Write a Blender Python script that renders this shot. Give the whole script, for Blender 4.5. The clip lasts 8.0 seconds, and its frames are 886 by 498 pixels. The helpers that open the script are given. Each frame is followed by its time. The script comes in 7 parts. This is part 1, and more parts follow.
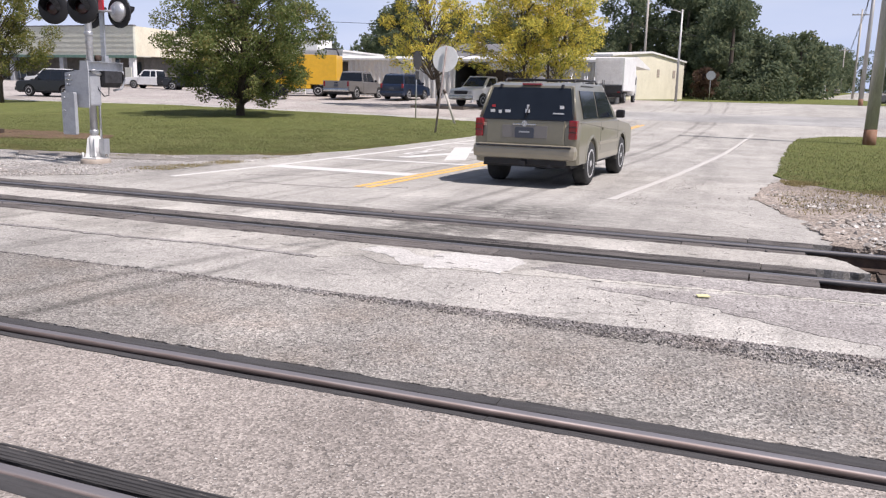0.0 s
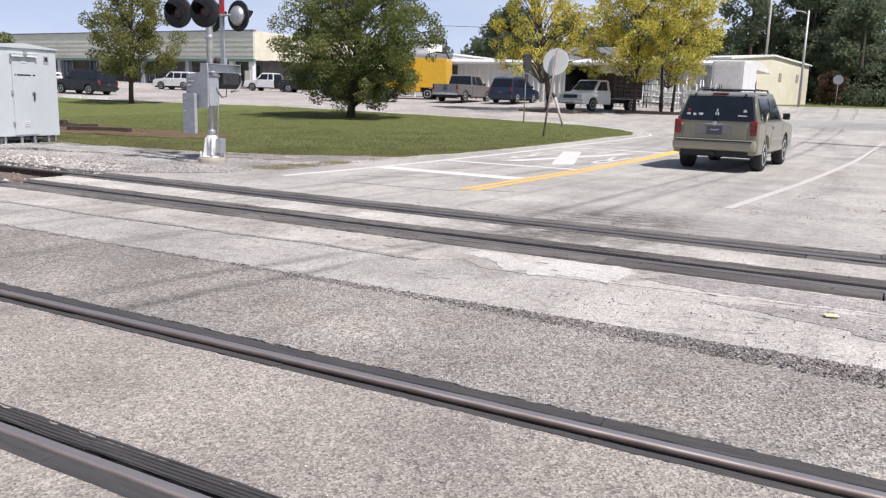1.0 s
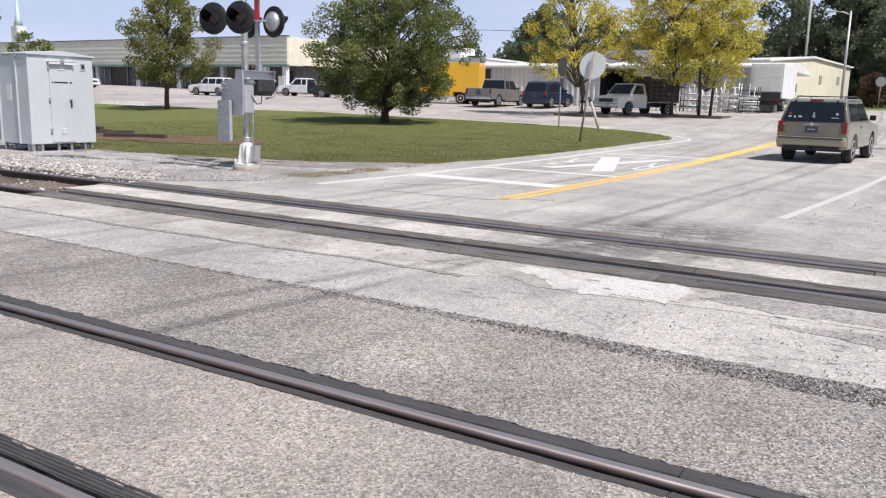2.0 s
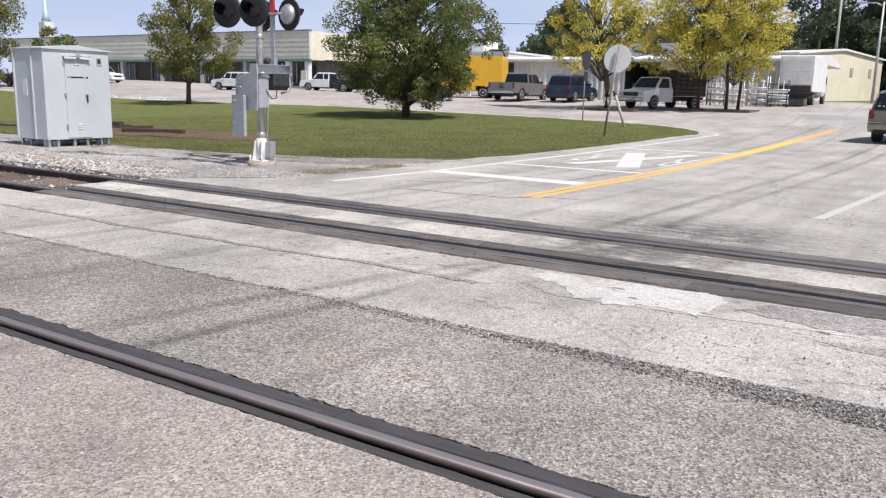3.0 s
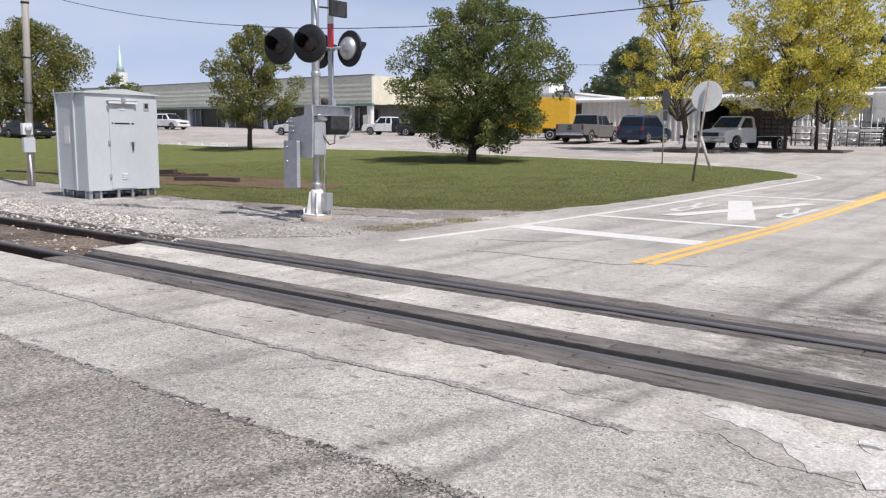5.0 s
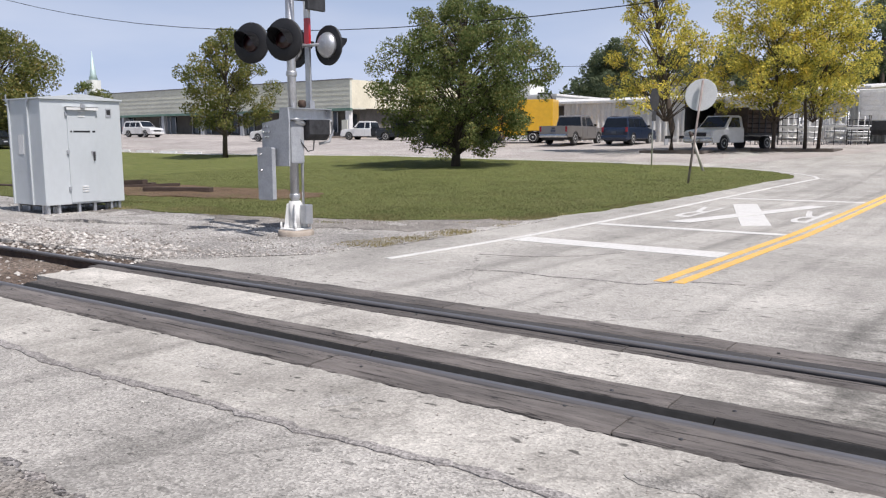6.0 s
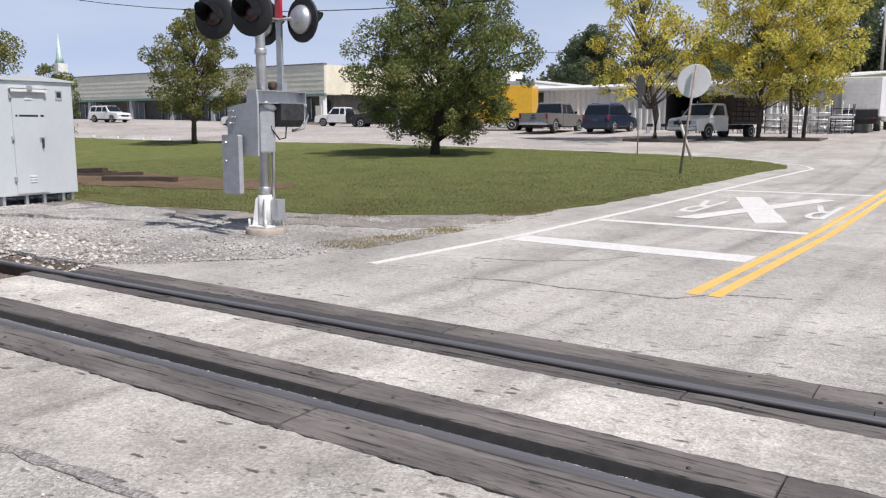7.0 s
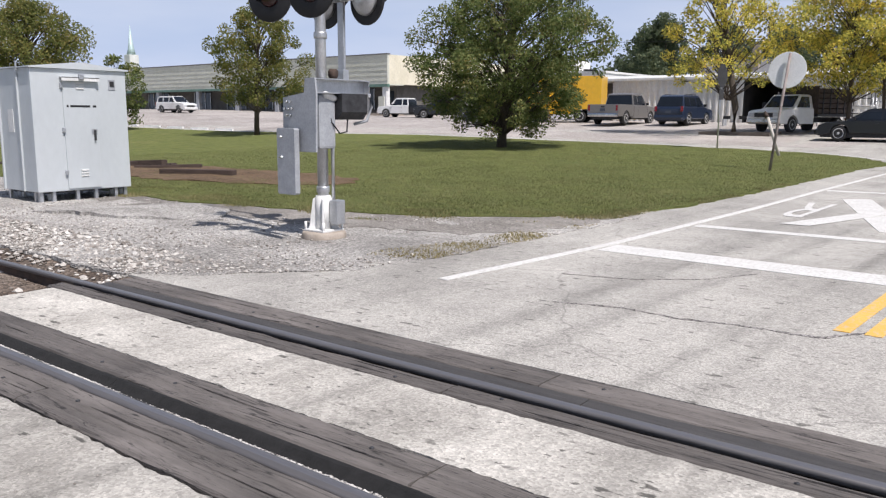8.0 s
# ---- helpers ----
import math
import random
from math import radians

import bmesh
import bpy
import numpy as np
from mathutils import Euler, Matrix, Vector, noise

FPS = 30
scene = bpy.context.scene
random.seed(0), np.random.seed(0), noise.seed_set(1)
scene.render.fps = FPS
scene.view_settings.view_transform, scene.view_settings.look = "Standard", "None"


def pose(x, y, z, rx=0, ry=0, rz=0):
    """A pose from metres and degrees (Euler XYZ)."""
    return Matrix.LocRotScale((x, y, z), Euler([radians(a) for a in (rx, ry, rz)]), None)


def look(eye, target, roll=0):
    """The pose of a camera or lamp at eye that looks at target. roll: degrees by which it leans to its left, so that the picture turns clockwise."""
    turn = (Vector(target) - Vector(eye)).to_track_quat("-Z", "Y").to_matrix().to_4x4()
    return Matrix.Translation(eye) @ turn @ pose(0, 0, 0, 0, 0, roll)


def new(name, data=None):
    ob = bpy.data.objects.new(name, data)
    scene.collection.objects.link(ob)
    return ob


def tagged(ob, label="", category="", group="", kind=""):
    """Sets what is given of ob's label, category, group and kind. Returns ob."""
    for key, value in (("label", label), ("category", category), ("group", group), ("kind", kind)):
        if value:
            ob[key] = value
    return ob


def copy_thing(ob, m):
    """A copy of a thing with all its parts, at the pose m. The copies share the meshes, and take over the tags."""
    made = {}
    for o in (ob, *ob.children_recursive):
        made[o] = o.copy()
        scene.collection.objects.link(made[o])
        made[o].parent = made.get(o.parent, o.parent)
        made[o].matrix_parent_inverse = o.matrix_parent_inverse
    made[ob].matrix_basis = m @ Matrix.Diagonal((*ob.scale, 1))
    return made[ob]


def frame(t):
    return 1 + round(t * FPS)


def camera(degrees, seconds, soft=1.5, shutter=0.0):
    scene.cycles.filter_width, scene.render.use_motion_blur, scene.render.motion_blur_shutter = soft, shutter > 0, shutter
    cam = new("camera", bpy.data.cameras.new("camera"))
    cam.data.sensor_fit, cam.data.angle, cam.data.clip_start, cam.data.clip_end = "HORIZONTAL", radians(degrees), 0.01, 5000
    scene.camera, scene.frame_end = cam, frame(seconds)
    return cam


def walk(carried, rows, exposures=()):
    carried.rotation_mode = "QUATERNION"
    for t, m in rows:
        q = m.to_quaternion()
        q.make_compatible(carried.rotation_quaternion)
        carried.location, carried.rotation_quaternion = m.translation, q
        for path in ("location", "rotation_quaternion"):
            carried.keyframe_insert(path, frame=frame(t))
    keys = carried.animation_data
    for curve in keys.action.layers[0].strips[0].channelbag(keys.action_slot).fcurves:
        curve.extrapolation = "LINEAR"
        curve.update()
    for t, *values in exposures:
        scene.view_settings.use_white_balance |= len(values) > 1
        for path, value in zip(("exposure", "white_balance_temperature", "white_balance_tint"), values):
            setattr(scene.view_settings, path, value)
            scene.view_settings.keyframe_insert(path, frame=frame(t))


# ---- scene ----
cam = camera(57.9, 8.0, 1.25)
PATH = [
    (0, (0.389, -8.075, 1.591), (-0.325, -6.245, 1.214), 1.4),
    (0.5, (0.39, -8.031, 1.586), (-0.517, -6.29, 1.202), 1.2),
    (1, (0.314, -7.891, 1.567), (-0.635, -6.171, 1.192), 1.7),
    (1.5, (0.118, -7.75, 1.597), (-0.87, -6.049, 1.232), 1.6),
    (3, (-0.175, -7.155, 1.608), (-1.239, -5.505, 1.225), 1.3),
    (3.5, (-0.424, -6.739, 1.596), (-1.528, -5.11, 1.235), 1.4),
    (4, (-0.745, -6.269, 1.606), (-1.894, -4.665, 1.275), 1.3),
    (4.5, (-1.332, -5.783, 1.596), (-2.527, -4.206, 1.304), 0.9),
    (4.7, (-1.564, -5.589, 1.595), (-2.763, -4.014, 1.310), 0.75),
    (5.8, (-2.638, -4.542, 1.595), (-3.815, -2.949, 1.324), -0.1),
    (6, (-2.842, -4.355, 1.594), (-4.001, -2.748, 1.322), -0.2),
    (6.5, (-3.371, -3.874, 1.585), (-4.49, -2.242, 1.301), -0.2),
    (7, (-3.819, -3.351, 1.6), (-4.923, -1.711, 1.296), 0.1),
    (7.5, (-4.331, -2.883, 1.641), (-5.465, -1.267, 1.325), 0.3),
    (8, (-4.76, -2.376, 1.626), (-5.982, -0.827, 1.3), 0.3),
]
walk(cam, [(t, look(eye, target, roll)) for t, eye, target, roll in PATH],
     exposures=((0, 0.41, 6450, 17), (0.5, 0.38, 6400, 14), (1.5, 0.38, 6350, 13), (3.0, 0.34, 6350, 14), (4.5, 0.27, 6350, 13), (6.0, 0.25, 6350, 13), (8.0, 0.28, 6350, 13)))

# world, sun and exposure
SUN_DIR = Vector((1.0, -0.20, 1.60)).normalized()
world = bpy.data.worlds.new("world")
scene.world = world
world.use_nodes = True
wn = world.node_tree
wn.nodes.clear()
w_out = wn.nodes.new("ShaderNodeOutputWorld")
w_bg = wn.nodes.new("ShaderNodeBackground")
w_sky = wn.nodes.new("ShaderNodeTexSky")
w_sky.sky_type = "NISHITA"
w_sky.sun_disc = False
w_sky.sun_elevation = math.asin(SUN_DIR.z)
w_sky.sun_rotation = math.atan2(SUN_DIR.x, SUN_DIR.y)
w_sky.air_density, w_sky.dust_density, w_sky.ozone_density = 1.0, 1.6, 1.6
w_tc = wn.nodes.new("ShaderNodeTexCoord")
w_map = wn.nodes.new("ShaderNodeMapping")
w_map.inputs["Scale"].default_value = (1.6, 1.6, 7.0)
w_noise = wn.nodes.new("ShaderNodeTexNoise")
w_noise.inputs["Scale"].default_value, w_noise.inputs["Detail"].default_value = 1.3, 5.0
w_sep = wn.nodes.new("ShaderNodeSeparateXYZ")
w_haze = wn.nodes.new("ShaderNodeValToRGB")
for k, (p, v) in enumerate(((0.0, 0.9), (0.12, 0.72), (0.30, 0.36), (0.70, 0.10))):
    e = w_haze.color_ramp.elements[k] if k < 2 else w_haze.color_ramp.elements.new(p)
    e.position, e.color = p, (v, v, v, 1)
w_cloud = wn.nodes.new("ShaderNodeValToRGB")
w_cloud.color_ramp.elements[0].position, w_cloud.color_ramp.elements[1].position = 0.40, 0.72
w_cloud.color_ramp.elements[0].color, w_cloud.color_ramp.elements[1].color = (8.0, 9.5, 12.9, 1), (11.2, 12.0, 14.3, 1)
w_mix = wn.nodes.new("ShaderNodeMixRGB")
wn.links.new(w_tc.outputs["Generated"], w_map.inputs["Vector"])
wn.links.new(w_map.outputs["Vector"], w_noise.inputs["Vector"])
wn.links.new(w_tc.outputs["Generated"], w_sep.inputs["Vector"])
wn.links.new(w_sep.outputs["Z"], w_haze.inputs["Fac"])
wn.links.new(w_noise.outputs["Fac"], w_cloud.inputs["Fac"])
wn.links.new(w_haze.outputs["Color"], w_mix.inputs["Fac"])
wn.links.new(w_sky.outputs["Color"], w_mix.inputs["Color1"])
wn.links.new(w_cloud.outputs["Color"], w_mix.inputs["Color2"])
wn.links.new(w_mix.outputs["Color"], w_bg.inputs["Color"])
wn.links.new(w_bg.outputs["Background"], w_out.inputs["Surface"])
w_bg.inputs["Strength"].default_value = 0.059

sun_data = bpy.data.lights.new("sun", "SUN")
sun_data.energy, sun_data.angle, sun_data.color = 4.45, radians(0.6), (1.0, 0.955, 0.905)
sun_ob = new("sun", sun_data)
sun_ob.matrix_world = look(SUN_DIR * 50, (0, 0, 0))


# ---------------------------------------------------------------- materials
def material(name, rough=0.8, metal=0.0):
    m = bpy.data.materials.new(name)
    m.use_nodes = True
    b = m.node_tree.nodes["Principled BSDF"]
    b.inputs["Roughness"].default_value, b.inputs["Metallic"].default_value = rough, metal
    return m, m.node_tree, b


def coords(nt, scale=(1, 1, 1), rot=0.0):
    tc, mp = nt.nodes.new("ShaderNodeTexCoord"), nt.nodes.new("ShaderNodeMapping")
    mp.inputs["Scale"].default_value, mp.inputs["Rotation"].default_value = scale, (0, 0, radians(rot))
    nt.links.new(tc.outputs["Object"], mp.inputs["Vector"])
    return mp.outputs["Vector"]


def noise_fac(nt, scale, detail=4.0, rough=0.6, stretch=(1, 1, 1), rot=0.0):
    n = nt.nodes.new("ShaderNodeTexNoise")
    n.inputs["Scale"].default_value, n.inputs["Detail"].default_value, n.inputs["Roughness"].default_value = scale, detail, rough
    nt.links.new(coords(nt, stretch, rot), n.inputs["Vector"])
    return n.outputs["Fac"]


def voronoi(nt, scale, feature="F1", out="Distance", stretch=(1, 1, 1), rot=0.0):
    v = nt.nodes.new("ShaderNodeTexVoronoi")
    v.feature = feature
    v.inputs["Scale"].default_value = scale
    nt.links.new(coords(nt, stretch, rot), v.inputs["Vector"])
    return v.outputs[out]


def ramp(nt, fac, stops):
    r = nt.nodes.new("ShaderNodeValToRGB")
    e = r.color_ramp.elements
    while len(e) < len(stops):
        e.new(0.5)
    for k, (p, c) in enumerate(stops):
        e[k].position = p
        e[k].color = (*c, 1) if len(c) == 3 else c
    nt.links.new(fac, r.inputs["Fac"])
    return r.outputs["Color"]


def mix(nt, a, b, fac, kind="MIX"):
    m = nt.nodes.new("ShaderNodeMixRGB")
    m.blend_type = kind
    for s, v in ((m.inputs["Color1"], a), (m.inputs["Color2"], b), (m.inputs["Fac"], fac)):
        if isinstance(v, (int, float)):
            s.default_value = v
        elif isinstance(v, tuple):
            s.default_value = (*v, 1)
        else:
            nt.links.new(v, s)
    return m.outputs["Color"]


def bump(nt, bsdf, height, strength=0.4, dist=0.01):
    b = nt.nodes.new("ShaderNodeBump")
    b.inputs["Strength"].default_value, b.inputs["Distance"].default_value = strength, dist
    nt.links.new(height, b.inputs["Height"])
    nt.links.new(b.outputs["Normal"], bsdf.inputs["Normal"])


def g(v):
    return (v, v, v)


# where wheels cross the tracks: x = a + b y + c y^2, and how dark
TYRE_NEAR = ((-3.72, 0.11, -0.012, 1.0), (-3.72, 0.46, 0.040, 0.9), (-6.25, 0.02, -0.03, 0.8), (-6.15, 0.24, 0.02, 0.7), (-8.1, 0.05, 0.0, 0.7), (-8.9, 0.10, 0.01, 0.5), (-2.3, 0.30, 0.02, 0.35))
TYRE_FAR = ((-4.05, 0.080, -0.0012, 1.0), (-3.50, 0.080, -0.0010, 1.0), (-6.9, 0.06, -0.001, 0.7), (-7.9, 0.08, -0.002, 0.6), (-5.2, 0.05, -0.001, 0.5), (-8.4, 0.05, 0.0, 0.5))


def pavement_mat(name, dark, light, stone, stone_mix=0.35, streak=0.0, pits=0.0, cracks=0.0, relief=0.5, blotch=0.35, tracks=0.0, stain=None, lines=TYRE_NEAR):
    """Worn paving: blotches, stones in the surface, wheel streaks along the road, pits and cracks."""
    m, nt, b = material(name, 0.92)
    b.inputs["Specular IOR Level"].default_value = 0.25
    c = ramp(nt, noise_fac(nt, 0.9, 6, 0.65), [(0.3, dark), (0.7, light)])
    big = ramp(nt, noise_fac(nt, 0.22, 3, 0.5), [(0.3, g(1 - blotch)), (0.7, g(1.0))])
    c = mix(nt, c, big, 1.0, "MULTIPLY")
    pebble = ramp(nt, voronoi(nt, stone[0], "F1", "Color"), [(0.20, g(0.30)), (0.40, g(0.86)), (0.62, g(1.10)), (0.80, g(1.75))])
    c = mix(nt, c, mix(nt, c, pebble, 1.0, "MULTIPLY"), stone_mix)
    fine = ramp(nt, noise_fac(nt, 160, 2, 0.7), [(0.32, g(0.7)), (0.7, g(1.2))])
    c = mix(nt, c, mix(nt, c, fine, 1.0, "MULTIPLY"), 0.4)
    mid = ramp(nt, noise_fac(nt, 11, 5, 0.7), [(0.30, g(0.80)), (0.5, g(1.0)), (0.72, g(1.13))])
    c = mix(nt, c, mid, 0.8, "MULTIPLY")
    if stone_mix > 0.7:
        loose = ramp(nt, noise_fac(nt, 1.3, 4, 0.6, (1, 1, 1), 2), [(0.44, g(0.15)), (0.62, g(1.0))])
        gaps = ramp(nt, noise_fac(nt, stone[0] * 0.75, 3, 0.75), [(0.60, g(0.0)), (0.68, g(0.85))])
        c = mix(nt, c, mix(nt, c, g(0.30), 1.0, "MULTIPLY"), mix(nt, gaps, loose, 1.0, "MULTIPLY"))
        warm = ramp(nt, noise_fac(nt, 1.7, 4, 0.6, (1, 1, 1), 7), [(0.46, (1, 1, 1)), (0.66, (1.03, 0.985, 0.955))])
        c = mix(nt, c, warm, 1.0, "MULTIPLY")
    if streak:
        s = ramp(nt, noise_fac(nt, 1.0, 3, 0.55, (1.15, 0.045, 1), 3), [(0.50, g(1.0)), (0.64, g(1 - streak))])
        c = mix(nt, c, s, 1.0, "MULTIPLY")
        s2 = ramp(nt, noise_fac(nt, 1.0, 2, 0.5, (4.0, 0.16, 1), -4), [(0.56, g(1.0)), (0.7, g(1 - 0.6 * streak))])
        c = mix(nt, c, s2, 1.0, "MULTIPLY")
    if tracks:
        def calc(kind, u, v, w=None):
            nd = nt.nodes.new("ShaderNodeMath")
            nd.operation = kind
            for sock, val in zip(nd.inputs, (u, v, w)):
                if isinstance(val, (int, float)):
                    sock.default_value = val
                elif val is not None:
                    nt.links.new(val, sock)
            return nd.outputs[0]
        sep = nt.nodes.new("ShaderNodeSeparateXYZ")
        nt.links.new(coords(nt), sep.inputs["Vector"])
        sx_, sy_ = sep.outputs["X"], sep.outputs["Y"]
        sx_ = calc("MULTIPLY_ADD", noise_fac(nt, 0.5, 2, 0.5), 0.16, sx_)
        band = None
        for la, lb, lc, dark_ in lines:
            fx = calc("MULTIPLY_ADD", sy_, calc("MULTIPLY_ADD", sy_, lc, lb), la + 0.08)
            off = calc("ABSOLUTE", calc("SUBTRACT", sx_, fx), 0.0)
            one = calc("MULTIPLY", ramp(nt, off, [(0.02, g(1.0)), (0.15, g(0.0))]), dark_)
            band = one if band is None else calc("MAXIMUM", band, one)
        worn = ramp(nt, noise_fac(nt, 1.0, 4, 0.6, (5.0, 0.5, 1)), [(0.30, g(0.25 * tracks)), (0.62, g(tracks))])
        c = mix(nt, c, mix(nt, c, g(0.50), 1.0, "MULTIPLY"), mix(nt, band, worn, 1.0, "MULTIPLY"))
    if stain:
        sx, sy, sr = stain
        loc = nt.nodes.new("ShaderNodeVectorMath")
        loc.operation = "DISTANCE"
        loc.inputs[1].default_value = (sx, sy * 1.6, 0)
        nt.links.new(coords(nt, (1, 1.6, 0)), loc.inputs[0])
        blot = ramp(nt, noise_fac(nt, 3.2, 6, 0.75, (1.0, 2.2, 1)), [(0.33, g(0.0)), (0.54, g(0.95))])
        loc_s = nt.nodes.new("ShaderNodeMath")
        loc_s.operation = "MULTIPLY"
        loc_s.inputs[1].default_value = 0.25
        nt.links.new(loc.outputs["Value"], loc_s.inputs[0])
        near = ramp(nt, loc_s.outputs[0], [(0.0, g(1.0)), (sr / 4.0, g(0.0))])
        c = mix(nt, c, mix(nt, c, g(0.20), 1.0, "MULTIPLY"), mix(nt, near, blot, 1.0, "MULTIPLY"))
    if streak:
        c = mix(nt, c, (1.0, 0.995, 0.96), 1.0, "MULTIPLY")
    hgt = voronoi(nt, stone[0])
    if pits:
        def ragged(scale, amount, stretch):
            wv, vo = nt.nodes.new("ShaderNodeTexNoise"), nt.nodes.new("ShaderNodeTexVoronoi")
            wv.inputs["Scale"].default_value, wv.inputs["Detail"].default_value = scale * 2.2, 4
            vo.inputs["Scale"].default_value = scale
            at_ = coords(nt, stretch)
            nt.links.new(at_, wv.inputs["Vector"])
            nt.links.new(mix(nt, at_, wv.outputs["Color"], amount), vo.inputs["Vector"])
            return vo.outputs["Distance"]
        p = ramp(nt, ragged(6.0, 0.10, (0.6, 1.5, 1)), [(0.14, g(0.0)), (0.19, g(1.0))])
        p2 = ramp(nt, ragged(12.0, 0.06, (0.6, 1.5, 1)), [(0.12, g(0.0)), (0.17, g(1.0))])
        thin = ramp(nt, noise_fac(nt, 1.1, 3), [(0.46, g(1 - pits)), (0.60, g(1.0))])
        thin2 = ramp(nt, noise_fac(nt, 0.7, 3), [(0.42, g(1.0)), (0.56, g(1 - pits))])
        pf = mix(nt, mix(nt, p, g(1.0), thin), mix(nt, p2, g(1.0), thin2), 1.0, "MULTIPLY")
        c = mix(nt, mix(nt, c, g(0.30), 1.0, "MULTIPLY"), c, pf)
    if cracks:
        v = nt.nodes.new("ShaderNodeTexVoronoi")
        v.feature = "DISTANCE_TO_EDGE"
        v.inputs["Scale"].default_value = 0.33
        wob = nt.nodes.new("ShaderNodeTexNoise")
        wob.inputs["Scale"].default_value, wob.inputs["Detail"].default_value = 2.2, 4
        base = coords(nt)
        nt.links.new(base, wob.inputs["Vector"])
        nt.links.new(mix(nt, base, wob.outputs["Color"], 0.28), v.inputs["Vector"])
        cr = ramp(nt, v.outputs["Distance"], [(0.0, g(1 - cracks)), (0.0035, g(1.0))])
        c = mix(nt, c, cr, 1.0, "MULTIPLY")
    nt.links.new(c, b.inputs["Base Color"])
    bump(nt, b, hgt, relief, stone[1])
    return m


M_CHIP = pavement_mat("chip_seal", (0.265, 0.25, 0.235), (0.398, 0.374, 0.352), (74, 0.009), 0.72, 0.12, 0.0, 0.0, 0.7, 0.34, 0.9)
M_CHIP_PINK = pavement_mat("chip_seal_beige", (0.315, 0.282, 0.262), (0.435, 0.392, 0.364), (84, 0.009), 0.58, 0.08, 0.0, 0.0, 0.6, 0.3, 0.5)
M_PATCH = pavement_mat("grey_patch", (0.385, 0.368, 0.35), (0.55, 0.526, 0.502), (80, 0.007), 0.42, 0.14, 0.7, 0.25, 0.55, 0.32, 0.85)
M_CONC = pavement_mat("worn_concrete", (0.35, 0.331, 0.308), (0.68, 0.65, 0.612), (70, 0.006), 0.30, 0.12, 1.0, 0.2, 0.45, 0.36, 0.8, (-3.1, 1.0, 2.2))
M_STAINED = pavement_mat("stained_concrete_paving", (0.27, 0.25, 0.236), (0.43, 0.405, 0.385), (74, 0.008), 0.55, 0.0, 0.8, 0.2, 0.55, 0.36, 0.0)
M_WHITE_CONC = pavement_mat("bleached_concrete", (0.50, 0.48, 0.45), (0.66, 0.635, 0.60), (70, 0.006), 0.25, 0.0, 0.9, 0.0, 0.4, 0.22, 0.35)
M_ROAD = pavement_mat("aged_asphalt", (0.37, 0.354, 0.337), (0.525, 0.505, 0.478), (85, 0.007), 0.36, 0.13, 0.8, 0.3, 0.45, 0.26, 0.75, (-2.9, 2.7, 2.4), TYRE_FAR)
M_LOT = pavement_mat("lot_asphalt", (0.38, 0.345, 0.32), (0.49, 0.45, 0.42), (60, 0.006), 0.35, 0.0, 0.0, 0.3, 0.3, 0.3)
M_CROSS = pavement_mat("street_asphalt", (0.34, 0.335, 0.325), (0.44, 0.43, 0.41), (60, 0.006), 0.3, 0.0, 0.0, 0.3, 0.3, 0.3)
M_SEAM = pavement_mat("crumbled_asphalt", (0.22, 0.205, 0.198), (0.34, 0.32, 0.305), (50, 0.016), 0.95, 0.0, 0.0, 0.0, 1.0)
M_EARTH_GREY = pavement_mat("packed_grey_earth", (0.20, 0.182, 0.162), (0.36, 0.335, 0.305), (48, 0.014), 0.6, 0.0, 0.0, 0.0, 0.8, 0.4)
M_GRAVEL = pavement_mat("gravel", (0.31, 0.292, 0.268), (0.58, 0.555, 0.52), (46, 0.018), 0.62, 0.0, 0.0, 0.0, 0.9, 0.4)
M_GRAVEL_BROWN = pavement_mat("gravel_and_earth", (0.27, 0.22, 0.18), (0.44, 0.385, 0.335), (30, 0.02), 0.7, 0.0, 0.0, 0.0, 0.9, 0.4)
M_BED = pavement_mat("rusty_track_bed", (0.105, 0.078, 0.062), (0.25, 0.205, 0.168), (34, 0.02), 0.8, 0.0, 0.0, 0.0, 0.9, 0.4)
M_DIRT = pavement_mat("bare_earth", (0.13, 0.085, 0.05), (0.22, 0.15, 0.095), (25, 0.02), 0.5, 0.0, 0.0, 0.0, 0.9)


def grass_mat():
    m, nt, b = material("mown_grass", 0.95)
    b.inputs["Specular IOR Level"].default_value = 0.1
    c = ramp(nt, noise_fac(nt, 14, 6, 0.75), [(0.3, (0.100, 0.112, 0.042)), (0.52, (0.150, 0.164, 0.062)), (0.72, (0.235, 0.225, 0.105))])
    c2 = ramp(nt, noise_fac(nt, 0.45, 5, 0.7), [(0.30, (0.15, 0.16, 0.055)), (0.55, (0.12, 0.148, 0.042)), (0.75, (0.25, 0.225, 0.10))])
    c = mix(nt, c, c2, 0.5)
    tufts = ramp(nt, noise_fac(nt, 2.6, 5, 0.7, (0.7, 1.3, 1)), [(0.34, g(0.74)), (0.5, g(1.0)), (0.68, (1.28, 1.22, 1.12))])
    c = mix(nt, c, tufts, 1.0, "MULTIPLY")
    nt.links.new(c, b.inputs["Base Color"])
    bump(nt, b, noise_fac(nt, 60, 3, 0.8), 1.0, 0.03)
    return m


M_GRASS = grass_mat()


